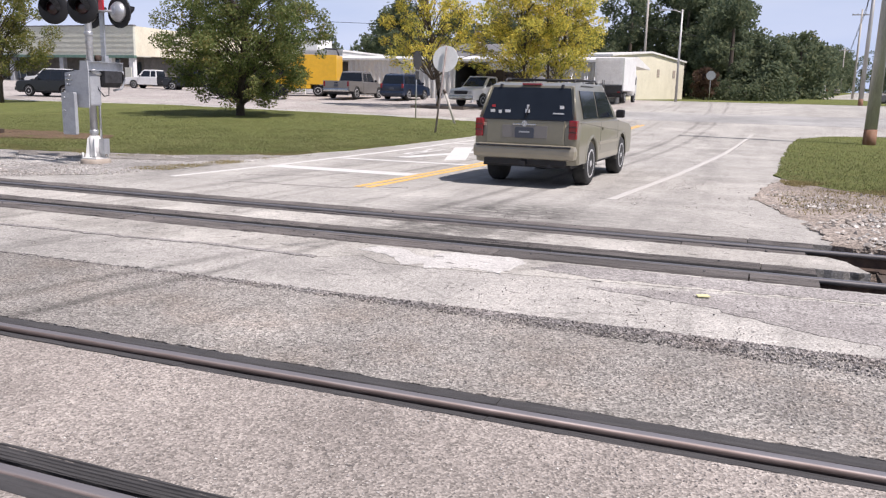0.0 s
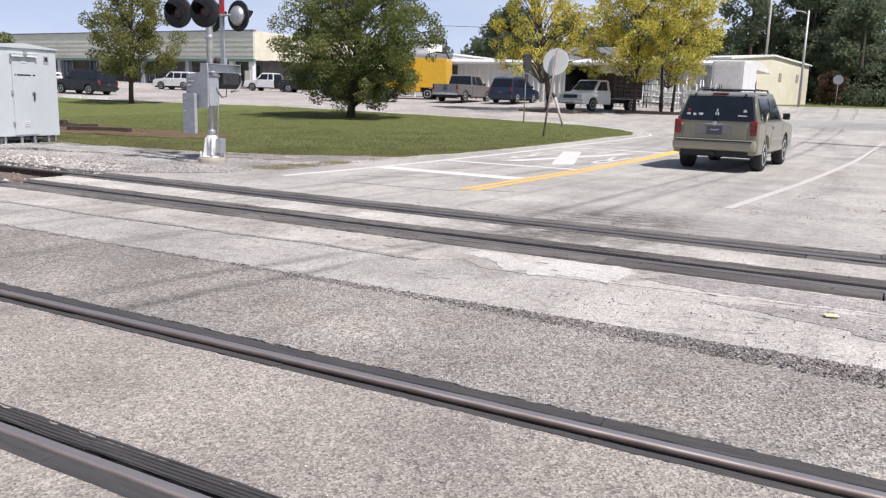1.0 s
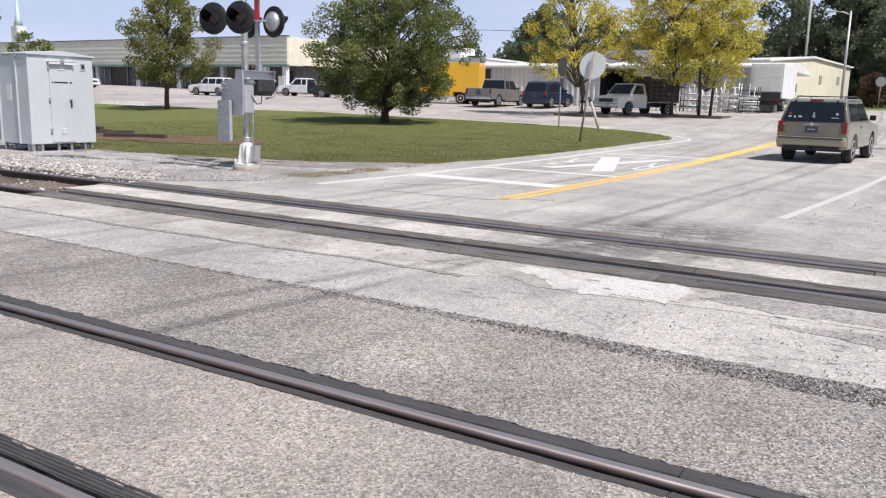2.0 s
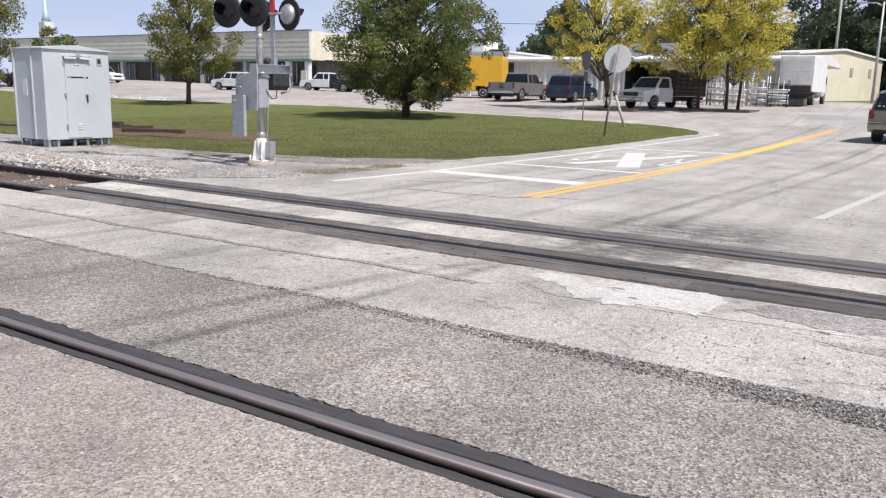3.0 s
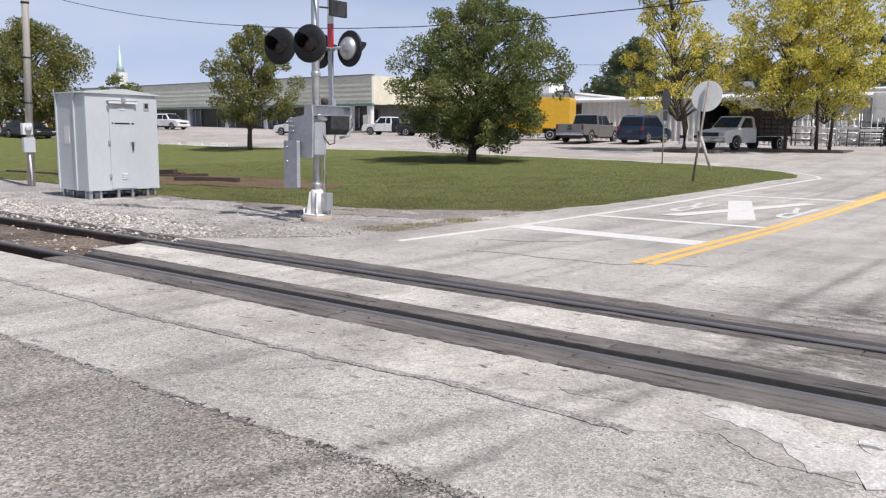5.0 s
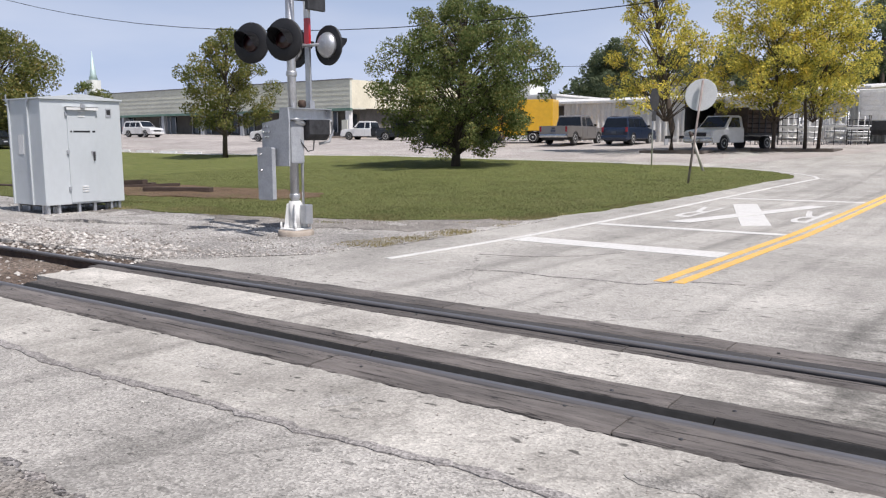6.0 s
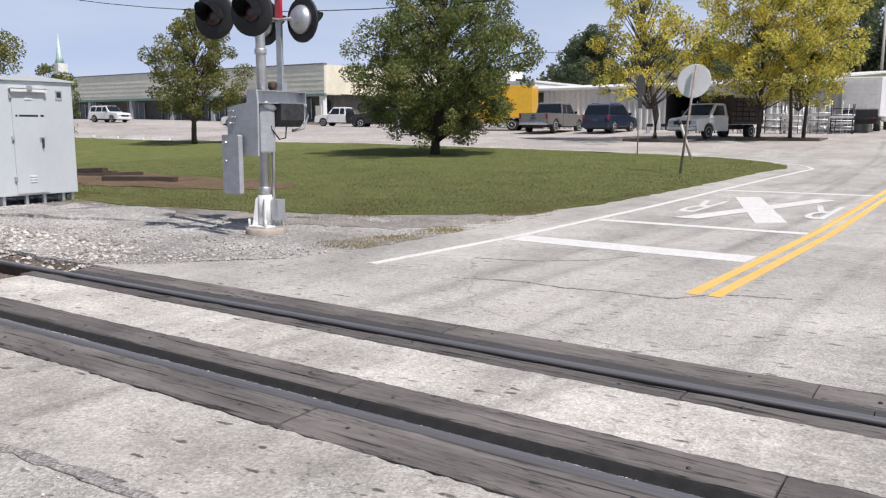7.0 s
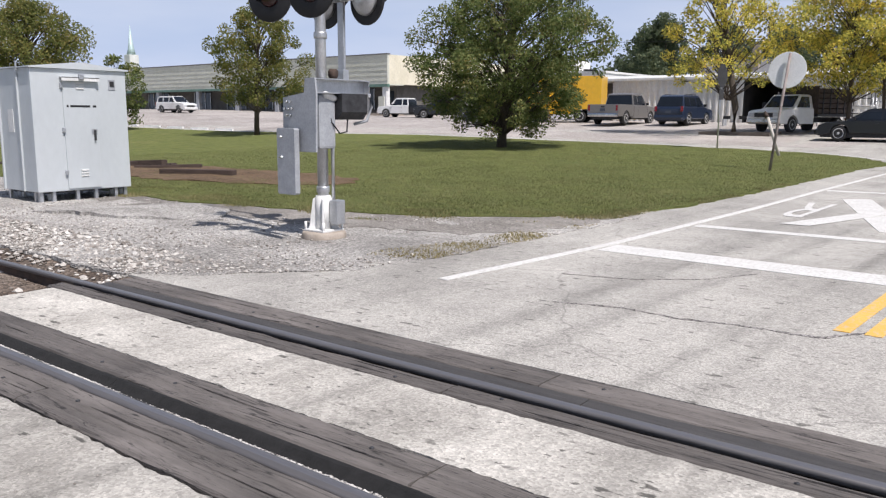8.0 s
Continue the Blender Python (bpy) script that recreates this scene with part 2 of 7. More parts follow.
def leaf_mat(name, stops, trans=0.45):
    """Leaf colour varies from leaf to leaf and from bough to bough."""
    m = bpy.data.materials.new(name)
    m.use_nodes = True
    nt = m.node_tree
    b = nt.nodes["Principled BSDF"]
    b.inputs["Roughness"].default_value = 0.7
    b.inputs["Specular IOR Level"].default_value = 0.15
    geo = nt.nodes.new("ShaderNodeNewGeometry")
    add = nt.nodes.new("ShaderNodeMath")
    add.operation = "MULTIPLY_ADD"
    add.inputs[1].default_value = 0.6
    nt.links.new(geo.outputs["Random Per Island"], add.inputs[0])
    sub = nt.nodes.new("ShaderNodeMath")
    sub.operation = "MULTIPLY_ADD"
    sub.inputs[1].default_value, sub.inputs[2].default_value = 1.1, -0.35
    nt.links.new(noise_fac(nt, 0.55, 3), sub.inputs[0])
    nt.links.new(sub.outputs[0], add.inputs[2])
    c = ramp(nt, add.outputs[0], stops)
    nt.links.new(c, b.inputs["Base Color"])
    tr = nt.nodes.new("ShaderNodeBsdfTranslucent")
    nt.links.new(c, tr.inputs["Color"])
    mx = nt.nodes.new("ShaderNodeMixShader")
    mx.inputs[0].default_value = trans
    nt.links.new(b.outputs[0], mx.inputs[1])
    nt.links.new(tr.outputs[0], mx.inputs[2])
    nt.links.new(mx.outputs[0], nt.nodes["Material Output"].inputs["Surface"])
    return m


M_LEAF = leaf_mat("green_leaves", [(0.1, (0.085, 0.122, 0.042)), (0.5, (0.160, 0.196, 0.070)), (0.8, (0.265, 0.265, 0.095)), (1.0, (0.35, 0.24, 0.095))])
M_LEAF_OLIVE = leaf_mat("olive_leaves", [(0.1, (0.090, 0.118, 0.036)), (0.5, (0.190, 0.204, 0.066)), (0.8, (0.31, 0.27, 0.085)), (1.0, (0.36, 0.23, 0.08))])
M_LEAF_YELLOW = leaf_mat("yellow_leaves", [(0.1, (0.16, 0.20, 0.060)), (0.4, (0.46, 0.44, 0.10)), (0.8, (0.86, 0.70, 0.14)), (1.0, (0.66, 0.41, 0.12))], 0.5)
# far foliage: distance haze put into the leaf colour as a bluish grey
M_LEAF_HAZY = leaf_mat("hazy_wood_leaves", [(0.1, (0.085, 0.115, 0.075)), (0.5, (0.145, 0.180, 0.108)), (0.9, (0.205, 0.222, 0.125)), (1.0, (0.235, 0.21, 0.11))], 0.5)
M_LEAF_RED = leaf_mat("red_leaves", [(0.1, (0.08, 0.050, 0.037)), (0.6, (0.12, 0.078, 0.056)), (1.0, (0.16, 0.11, 0.075))])
M_BLADE = leaf_mat("grass_blades", [(0.1, (0.115, 0.130, 0.050)), (0.5, (0.180, 0.190, 0.080)), (0.85, (0.270, 0.258, 0.125)), (1.0, (0.34, 0.29, 0.15))], 0.35)
M_STRAW = leaf_mat("dry_grass", [(0.1, (0.16, 0.14, 0.06)), (0.6, (0.30, 0.25, 0.12)), (1.0, (0.40, 0.33, 0.18))], 0.2)


def grain_mat(name, dark, light, scale=8, stretch=(1, 1, 1), rough=0.8, metal=0.0, relief=0.2, spots=0.0, random_tone=0.0, fine=0.6):
    """A plain surface with grain at two scales, optional rust-dark spots, optional tone from piece to piece."""
    m, nt, b = material(name, rough, metal)
    c = ramp(nt, noise_fac(nt, scale, 6, 0.65, stretch), [(0.3, dark), (0.7, light)])
    c = mix(nt, c, mix(nt, c, ramp(nt, noise_fac(nt, scale * 9, 3, 0.7, stretch), [(0.3, g(0.75)), (0.7, g(1.15))]), 1.0, "MULTIPLY"), fine)
    c = mix(nt, c, ramp(nt, noise_fac(nt, scale * 0.12, 3), [(0.3, g(0.82)), (0.7, g(1.0))]), 1.0, "MULTIPLY")
    if spots:
        c = mix(nt, c, (0.16, 0.08, 0.045), ramp(nt, noise_fac(nt, scale * 0.7, 6, 0.7), [(0.58, g(0.0)), (0.68, g(spots))]))
    if random_tone:
        oi = nt.nodes.new("ShaderNodeObjectInfo")
        c = mix(nt, c, ramp(nt, oi.outputs["Random"], [(0.0, g(1 - random_tone)), (1.0, g(1 + random_tone * 0.4))]), 1.0, "MULTIPLY")
    nt.links.new(c, b.inputs["Base Color"])
    bump(nt, b, noise_fac(nt, scale * 4, 5, 0.7, stretch), relief, 0.01)
    return m


M_WOOD = grain_mat("weathered_crossing_timber", (0.104, 0.092, 0.084), (0.176, 0.157, 0.145), 3, (0.35, 5, 5), 0.85, 0, 0.6, 0, 0.30)


def split_wood(m):
    """Adds thin dark drying splits, fine grain and pale worn ridges to a timber."""
    nt = m.node_tree
    b = nt.nodes["Principled BSDF"]
    old = b.inputs["Base Color"].links[0].from_socket
    c = mix(nt, old, ramp(nt, noise_fac(nt, 1.3, 5, 0.65, (0.8, 1.6, 1)), [(0.32, g(0.74)), (0.70, g(1.45))]), 1.0, "MULTIPLY")
    for sc, lo, wd, dk in ((1.0, 0.56, 0.011, 0.10), (1.7, 0.60, 0.010, 0.18), (2.9, 0.50, 0.012, 0.40)):
        n_ = noise_fac(nt, sc, 3, 0.6, (0.55, 9, 9))
        c = mix(nt, c, ramp(nt, n_, [(lo - wd, g(1.0)), (lo, g(dk)), (lo + wd, g(1.0))]), 1.0, "MULTIPLY")
    knots = ramp(nt, voronoi(nt, 2.6, stretch=(0.8, 2.0, 2.0)), [(0.05, g(0.25)), (0.085, g(1.0))])
    c = mix(nt, c, knots, 1.0, "MULTIPLY")
    nt.links.new(c, b.inputs["Base Color"])


split_wood(M_WOOD)
M_TIE = grain_mat("old_tie_wood", (0.06, 0.045, 0.036), (0.15, 0.115, 0.09), 6, (4, 0.4, 4), 0.9, 0, 0.6, 0, 0.3)


def rail_steel(name, rust_dark, rust_light, shine):
    """A rail head: a polished running band along the middle, brown rust to both sides."""
    m, nt, b = material(name, 0.5, 0.6)
    sep = nt.nodes.new("ShaderNodeSeparateXYZ")
    nt.links.new(coords(nt), sep.inputs["Vector"])
    ab = nt.nodes.new("ShaderNodeMath")
    ab.operation = "ABSOLUTE"
    nt.links.new(sep.outputs["Y"], ab.inputs[0])
    wob = nt.nodes.new("ShaderNodeMath")
    wob.operation = "MULTIPLY_ADD"
    wob.inputs[1].default_value = 0.016
    nt.links.new(noise_fac(nt, 1.0, 4, 0.6, (1.5, 10, 1)), wob.inputs[0])
    nt.links.new(ab.outputs[0], wob.inputs[2])
    band = ramp(nt, wob.outputs[0], [(0.014, g(0.0)), (0.022, g(1.0)), (0.064, g(1.0)), (0.074, g(0.15))])
    rust = ramp(nt, noise_fac(nt, 6, 6, 0.65, (0.5, 6, 2)), [(0.3, rust_dark), (0.7, rust_light)])
    steel = ramp(nt, noise_fac(nt, 3, 5, 0.6, (0.15, 30, 1)), [(0.3, tuple(v * 0.8 for v in shine)), (0.7, shine)])
    nt.links.new(mix(nt, rust, steel, band), b.inputs["Base Color"])
    nt.links.new(ramp(nt, band, [(0.0, g(0.62)), (1.0, g(0.40))]), b.inputs["Roughness"])
    return m


M_HEAD = rail_steel("worn_rail_steel", (0.115, 0.086, 0.077), (0.21, 0.168, 0.156), (0.285, 0.265, 0.268))
M_HEAD_DULL = rail_steel("dull_rail_steel", (0.13, 0.122, 0.120), (0.18, 0.170, 0.168), (0.225, 0.220, 0.230))
M_RUST = grain_mat("rusty_steel", (0.045, 0.030, 0.024), (0.12, 0.08, 0.06), 8, (1, 1, 1), 0.8, 0.2, 0.3)
# near-black colour shared by the flangeway bottoms and the rubber filler
M_FLANGE = grain_mat("near_black_fill", (0.006, 0.006, 0.006), (0.018, 0.0175, 0.0175), 12, (1, 1, 1), 0.95, 0, 0.5)
M_STRIP = grain_mat("rubber_rail_seal", (0.038, 0.036, 0.036), (0.076, 0.072, 0.071), 6, (0.4, 5, 1), 0.8, 0, 0.4)
M_GALV = grain_mat("galvanised_steel", (0.46, 0.47, 0.49), (0.66, 0.67, 0.69), 7, (1, 1, 0.5), 0.42, 0.75, 0.05)
M_CAB = grain_mat("mill_aluminium", (0.60, 0.635, 0.65), (0.65, 0.685, 0.70), 1.2, (1, 1, 0.5), 0.45, 0.2, 0.01, fine=0.12)
M_DISC = grain_mat("dull_sign_aluminium", (0.72, 0.72, 0.72), (0.82, 0.82, 0.81), 4, (1, 1, 1), 0.6, 0.0, 0.02)
M_GREY_PAINT = grain_mat("grey_paint", (0.33, 0.345, 0.37), (0.44, 0.455, 0.48), 4, (1, 1, 1), 0.5, 0.1, 0.05)
M_WHITE_PAINT = grain_mat("white_paint", (0.68, 0.68, 0.67), (0.82, 0.82, 0.80), 4, (1, 1, 0.4), 0.55, 0, 0.05)
M_BLACK = grain_mat("black_paint", (0.008, 0.008, 0.010), (0.019, 0.019, 0.022), 6, (1, 1, 1), 0.6, 0, 0.05)
M_RUBBER = grain_mat("tyre_rubber", (0.018, 0.018, 0.018), (0.04, 0.04, 0.04), 12, (1, 1, 1), 0.85, 0, 0.2)
M_DARKMETAL = grain_mat("dark_steel", (0.03, 0.03, 0.032), (0.075, 0.075, 0.08), 8, (1, 1, 1), 0.6, 0.4, 0.1)
M_FOUND = grain_mat("stained_concrete", (0.30, 0.25, 0.20), (0.44, 0.38, 0.32), 6, (1, 1, 1), 0.9, 0, 0.4)
M_RUSTPOST = grain_mat("rusty_post_steel", (0.17, 0.12, 0.105), (0.42, 0.38, 0.36), 7, (1, 1, 0.35), 0.75, 0.2, 0.2)
M_BEDTIMBER = grain_mat("weathered_bed_timber", (0.075, 0.060, 0.050), (0.16, 0.135, 0.115), 6, (0.5, 4, 4), 0.9, 0, 0.5)
M_POLE = grain_mat("weathered_pole_wood", (0.42, 0.385, 0.34), (0.62, 0.575, 0.52), 5, (6, 6, 0.3), 0.85, 0, 0.4)
M_STEELPOLE = grain_mat("grey_steel_pole", (0.42, 0.41, 0.40), (0.58, 0.57, 0.56), 3, (1, 1, 0.2), 0.55, 0.5, 0.05)
M_BARK = grain_mat("bark", (0.045, 0.036, 0.028), (0.12, 0.095, 0.075), 9, (3, 3, 0.5), 0.9, 0, 0.7)
M_BOARD = grain_mat("old_timber", (0.040, 0.027, 0.022), (0.095, 0.064, 0.050), 6, (0.5, 4, 4), 0.9, 0, 0.5)
M_METALWALL = grain_mat("white_sheet_metal", (0.74, 0.73, 0.70), (0.84, 0.83, 0.80), 1.5, (1, 1, 0.3), 0.5, 0.05, 0.03)
M_ROLLDOOR = grain_mat("scuffed_white_door", (0.70, 0.69, 0.68), (0.84, 0.83, 0.82), 1.6, (1, 1, 1), 0.6, 0.0, 0.1, 0.35)
M_CREAMWALL = grain_mat("cream_sheet_metal", (0.70, 0.65, 0.50), (0.80, 0.75, 0.60), 1.5, (1, 1, 0.3), 0.55, 0.0, 0.03)
M_FASCIA = grain_mat("pale_green_panel", (0.60, 0.605, 0.52), (0.69, 0.69, 0.60), 0.8, (0.3, 1, 1), 0.6, 0, 0.03)
M_GREENTRIM = grain_mat("green_trim", (0.10, 0.19, 0.15), (0.16, 0.27, 0.22), 2, (1, 1, 1), 0.5, 0, 0.03)
# one dark colour for the walls set back behind fascia and porch
M_WALL_DARK = grain_mat("dark_recess_wall", (0.10, 0.095, 0.085), (0.17, 0.16, 0.15), 2, (1, 1, 1), 0.8, 0, 0.1)
M_ROOF = grain_mat("grey_roof", (0.14, 0.14, 0.145), (0.22, 0.22, 0.225), 3, (1, 1, 1), 0.85, 0, 0.2)
M_SPIRE = grain_mat("aged_copper", (0.42, 0.55, 0.55), (0.55, 0.68, 0.68), 1, (1, 1, 1), 0.5, 0.2, 0.02)
M_INTERIOR = grain_mat("dark_interior", (0.012, 0.012, 0.014), (0.03, 0.03, 0.033), 2, (1, 1, 1), 0.9, 0, 0.0)


def paint_line(name, col, wear, under):
    """Road paint, worn through to the paving in specks and flakes."""
    m, nt, b = material(name, 0.8)
    f = ramp(nt, noise_fac(nt, 22, 6, 0.75), [(wear, g(0.0)), (wear + 0.12, g(1.0))])
    c = ramp(nt, noise_fac(nt, 3.0, 4), [(0.3, tuple(v * 0.86 for v in col)), (0.7, col)])
    nt.links.new(mix(nt, under, c, f), b.inputs["Base Color"])
    bump(nt, b, voronoi(nt, 90), 0.3, 0.004)
    return m


M_LINE = paint_line("white_road_paint", (0.66, 0.65, 0.625), 0.39, (0.45, 0.43, 0.40))
M_LINE_WORN = paint_line("worn_white_road_paint", (0.68, 0.66, 0.63), 0.54, (0.46, 0.44, 0.41))
M_YELLOW_LINE = paint_line("yellow_road_paint", (0.74, 0.43, 0.09), 0.36, (0.46, 0.42, 0.34))


def car_paint(name, col, metal=0.3, rough=0.32):
    m, nt, b = material(name, rough, metal)
    b.inputs["Coat Weight"].default_value, b.inputs["Coat Roughness"].default_value = 0.5, 0.08
    dirt = ramp(nt, noise_fac(nt, 3.0, 6, 0.7), [(0.35, tuple(v * 0.86 for v in col)), (0.7, col)])
    nt.links.new(dirt, b.inputs["Base Color"])
    return m


def glass_mat(name, col, rough=0.06):
    m, nt, b = material(name, rough)
    nt.links.new(ramp(nt, noise_fac(nt, 2.0, 3), [(0.3, col), (0.7, tuple(v * 1.4 for v in col))]), b.inputs["Base Color"])
    b.inputs["Specular IOR Level"].default_value = 0.45
    return m


M_TINT = glass_mat("tinted_glass", (0.010, 0.013, 0.018))
M_WINDOW = glass_mat("shop_glass", (0.03, 0.038, 0.045), 0.08)
M_RIM = grain_mat("silver_wheel_paint", (0.48, 0.48, 0.48), (0.62, 0.62, 0.62), 8, (1, 1, 1), 0.4, 0.2, 0.02)
M_CHROME = grain_mat("chrome", (0.5, 0.5, 0.5), (0.7, 0.7, 0.7), 5, (1, 1, 1), 0.22, 1.0, 0.02)
M_TAIL = car_paint("red_lens", (0.24, 0.008, 0.014), 0, 0.2)
M_CLEAR = car_paint("clear_lens", (0.55, 0.57, 0.6), 0.1, 0.15)
M_LENS = car_paint("dark_red_lens", (0.022, 0.002, 0.004), 0, 0.3)
M_RED_TAPE = car_paint("red_reflective", (0.50, 0.02, 0.03), 0, 0.4)
M_WHITE_TAPE = car_paint("white_reflective", (0.74, 0.74, 0.74), 0, 0.4)
M_TAN = car_paint("tan_metallic", (0.235, 0.220, 0.167), 0.25, 0.28)
M_TAN_LOW = car_paint("gold_bumper", (0.33, 0.297, 0.226), 0.25, 0.28)
M_SILVER = car_paint("pewter_metallic", (0.20, 0.188, 0.178), 0.2)
M_NAVY = car_paint("dark_blue_metallic", (0.014, 0.026, 0.058), 0.2)
M_BLACKCAR = car_paint("black_metallic", (0.012, 0.013, 0.016), 0.2)
M_WHITECAR = car_paint("white_car_paint", (0.74, 0.74, 0.73), 0.0)
M_YELLOWCAR = car_paint("yellow_truck_paint", (0.80, 0.45, 0.012), 0.0, 0.45)
M_REDCAR = car_paint("red_car_paint", (0.45, 0.05, 0.035), 0.0)
M_PLATE = car_paint("plate_blue", (0.045, 0.055, 0.08), 0.0, 0.5)
M_STAKE = grain_mat("stake_bed_wood", (0.05, 0.035, 0.03), (0.11, 0.08, 0.065), 6, (3, 0.3, 1), 0.8, 0, 0.2)


# ---------------------------------------------------------------- mesh helpers
def thing(name, m=None, label="", category="", group="", kind=""):
    ob = new(name)
    ob.empty_display_size = 0.2
    if m is not None:
        ob.matrix_world = m
    return tagged(ob, label, category, group, kind)


def part(name, bm, mat, parent=None, label=""):
    bmesh.ops.recalc_face_normals(bm, faces=bm.faces)
    me = bpy.data.meshes.new(name)
    bm.to_mesh(me)
    bm.free()
    me.materials.append(mat)
    ob = new(name, me)
    if parent is not None:
        ob.parent = parent
    return tagged(ob, label)


def mesh_part(name, verts, faces, mat, parent=None, label="", kind=""):
    me = bpy.data.meshes.new(name)
    me.from_pydata(verts, [], faces)
    me.materials.append(mat)
    ob = new(name, me)
    if parent is not None:
        ob.parent = parent
    return tagged(ob, label, kind=kind)


def box(bm, x0, x1, y0, y1, z0, z1, bev=0.0, m=None):
    r = bmesh.ops.create_cube(bm, size=1)["verts"]
    bmesh.ops.transform(bm, verts=r, matrix=Matrix.Translation(((x0 + x1) / 2, (y0 + y1) / 2, (z0 + z1) / 2)) @ Matrix.Diagonal((abs(x1 - x0), abs(y1 - y0), abs(z1 - z0), 1)))
    if bev:
        es = list({e for v in r for e in v.link_edges})
        fs = bmesh.ops.bevel(bm, geom=es, offset=bev, segments=2, affect="EDGES", profile=0.6)
        r = list({v for f in fs["faces"] for v in f.verts} | {v for v in r if v.is_valid})
    if m is not None:
        bmesh.ops.transform(bm, verts=[v for v in r if v.is_valid], matrix=m)
    return bm


def boxed(*a, **k):
    return box(bmesh.new(), *a, **k)


def tube(bm, pts, radii, n=10, cap=True):
    """A round bar along points, with a radius at each."""
    rings = []
    pts = [Vector(p) for p in pts]
    for k, p in enumerate(pts):
        d = (pts[min(k + 1, len(pts) - 1)] - pts[max(k - 1, 0)]).normalized()
        q = d.to_track_quat("Z", "Y")
        r = radii[k] if isinstance(radii, (list, tuple)) else radii
        rings.append([bm.verts.new(p + q @ Vector((r * math.cos(2 * math.pi * j / n), r * math.sin(2 * math.pi * j / n), 0))) for j in range(n)])
    for a, b in zip(rings, rings[1:]):
        for j in range(n):
            bm.faces.new((a[j], a[(j + 1) % n], b[(j + 1) % n], b[j])).smooth = True
    if cap:
        bm.faces.new(rings[0][::-1])
        bm.faces.new(rings[-1])
    return bm


def bar(p0, p1, r0, r1=None, n=10):
    return tube(bmesh.new(), [p0, p1], [r0, r1 if r1 is not None else r0], n)


def prism(bm, outline, a0, a1, axis="x", inset=None):
    """Extrudes an outline (pairs) along an axis; inset(pair) narrows each end by that much."""
    def put(a, p, s):
        d = inset(p) if inset else 0.0
        a = a + d * s
        return (a, p[0], p[1]) if axis == "x" else ((p[0], a, p[1]) if axis == "y" else (p[0], p[1], a))
    va = [bm.verts.new(put(a0, p, 1)) for p in outline]
    vb = [bm.verts.new(put(a1, p, -1)) for p in outline]
    n = len(outline)
    for k in range(n):
        bm.faces.new((va[k], va[(k + 1) % n], vb[(k + 1) % n], vb[k]))
    bm.faces.new(va[::-1])
    bm.faces.new(vb)
    return bm


def lathe(bm, prof, n=20, m=None):
    """Turns (radius, height) pairs about z."""
    rings = [[bm.verts.new((r * math.cos(2 * math.pi * j / n), r * math.sin(2 * math.pi * j / n), z)) for j in range(n)] for r, z in prof]
    for a, b in zip(rings, rings[1:]):
        for j in range(n):
            bm.faces.new((a[j], a[(j + 1) % n], b[(j + 1) % n], b[j])).smooth = True
    bm.faces.new(rings[0][::-1])
    bm.faces.new(rings[-1])
    if m is not None:
        bmesh.ops.transform(bm, verts=[v for r in rings for v in r], matrix=m)
    return bm


# ---------------------------------------------------------------- terrain
RISE_AT = [-1e4, 14, 18, 22, 26, 32, 36, 42, 48, 54, 60, 75, 90, 130, 200, 300, 600, 1e5]
RISE_TO = [0, 0, 0.02, 0.06, 0.17, 0.34, 0.52, 0.82, 1.0, 1.25, 1.42, 1.60, 1.85, 2.7, 4.0, 5.8, 9.0, 9.0]


def ease(a, b, v):
    v = min(max((v - a) / (b - a), 0.0), 1.0)
    return v * v * (3 - 2 * v)


def land(x, y):
    """Height of the land: level at the crossing, rising to the lot and the far street."""
    return float(np.interp(y + 0.2 * max(0.0, -x - 15), RISE_AT, RISE_TO)) + 0.75 * ease(-48, -100, x)


def densify(poly, step, wobble, rng):
    out = []
    for (x0, y0), (x1, y1) in zip(poly, poly[1:] + poly[:1]):
        n = max(1, int(math.hypot(x1 - x0, y1 - y0) / step))
        for k in range(n):
            f = k / n
            out.append((x0 + (x1 - x0) * f + rng.uniform(-wobble, wobble), y0 + (y1 - y0) * f + rng.uniform(-wobble, wobble)))
    return out


def sheet(name, poly, lift, mat, step=0.5, wobble=0.0, skirt=0.1, grid=4.0, seed=1, height=None, relief=0.0, parent=None):
    """A sheet of ground over a plan outline, lying on the land, with a turned-down edge."""
    from mathutils.geometry import delaunay_2d_cdt
    rng = random.Random(seed)
    edge = densify(poly, step, wobble, rng)
    n = len(edge)
    xs, ys = [p[0] for p in edge], [p[1] for p in edge]
    inner = []
    gx = min(xs) + grid * 0.5
    while gx < max(xs):
        gy = min(ys) + grid * 0.5
        while gy < max(ys):
            inner.append((gx + rng.uniform(-0.2, 0.2) * grid, gy + rng.uniform(-0.2, 0.2) * grid))
            gy += grid
        gx += grid
    vs, _, fs, _, _, _ = delaunay_2d_cdt([Vector(p) for p in edge + inner], [(k, (k + 1) % n) for k in range(n)], [], 1, 1e-5)
    hf = height or land
    verts = [(v.x, v.y, hf(v.x, v.y) + lift + (relief * noise.noise((v.x * 0.9, v.y * 0.9, 3.1)) if relief else 0)) for v in vs]
    faces = [tuple(f) for f in fs]
    count = {}
    for f in faces:
        for a, b in zip(f, f[1:] + f[:1]):
            count[(a, b)] = True
    rim = [(a, b) for a, b in count if (b, a) not in count]
    low = {}
    for a, b in rim:
        for v in (a, b):
            if v not in low:
                low[v] = len(verts)
                x, y, z = verts[v]
                verts.append((x, y, z - skirt))
    faces += [(b, a, low[a], low[b]) for a, b in rim]
    ob = mesh_part(name, verts, faces, mat, parent)
    return ob


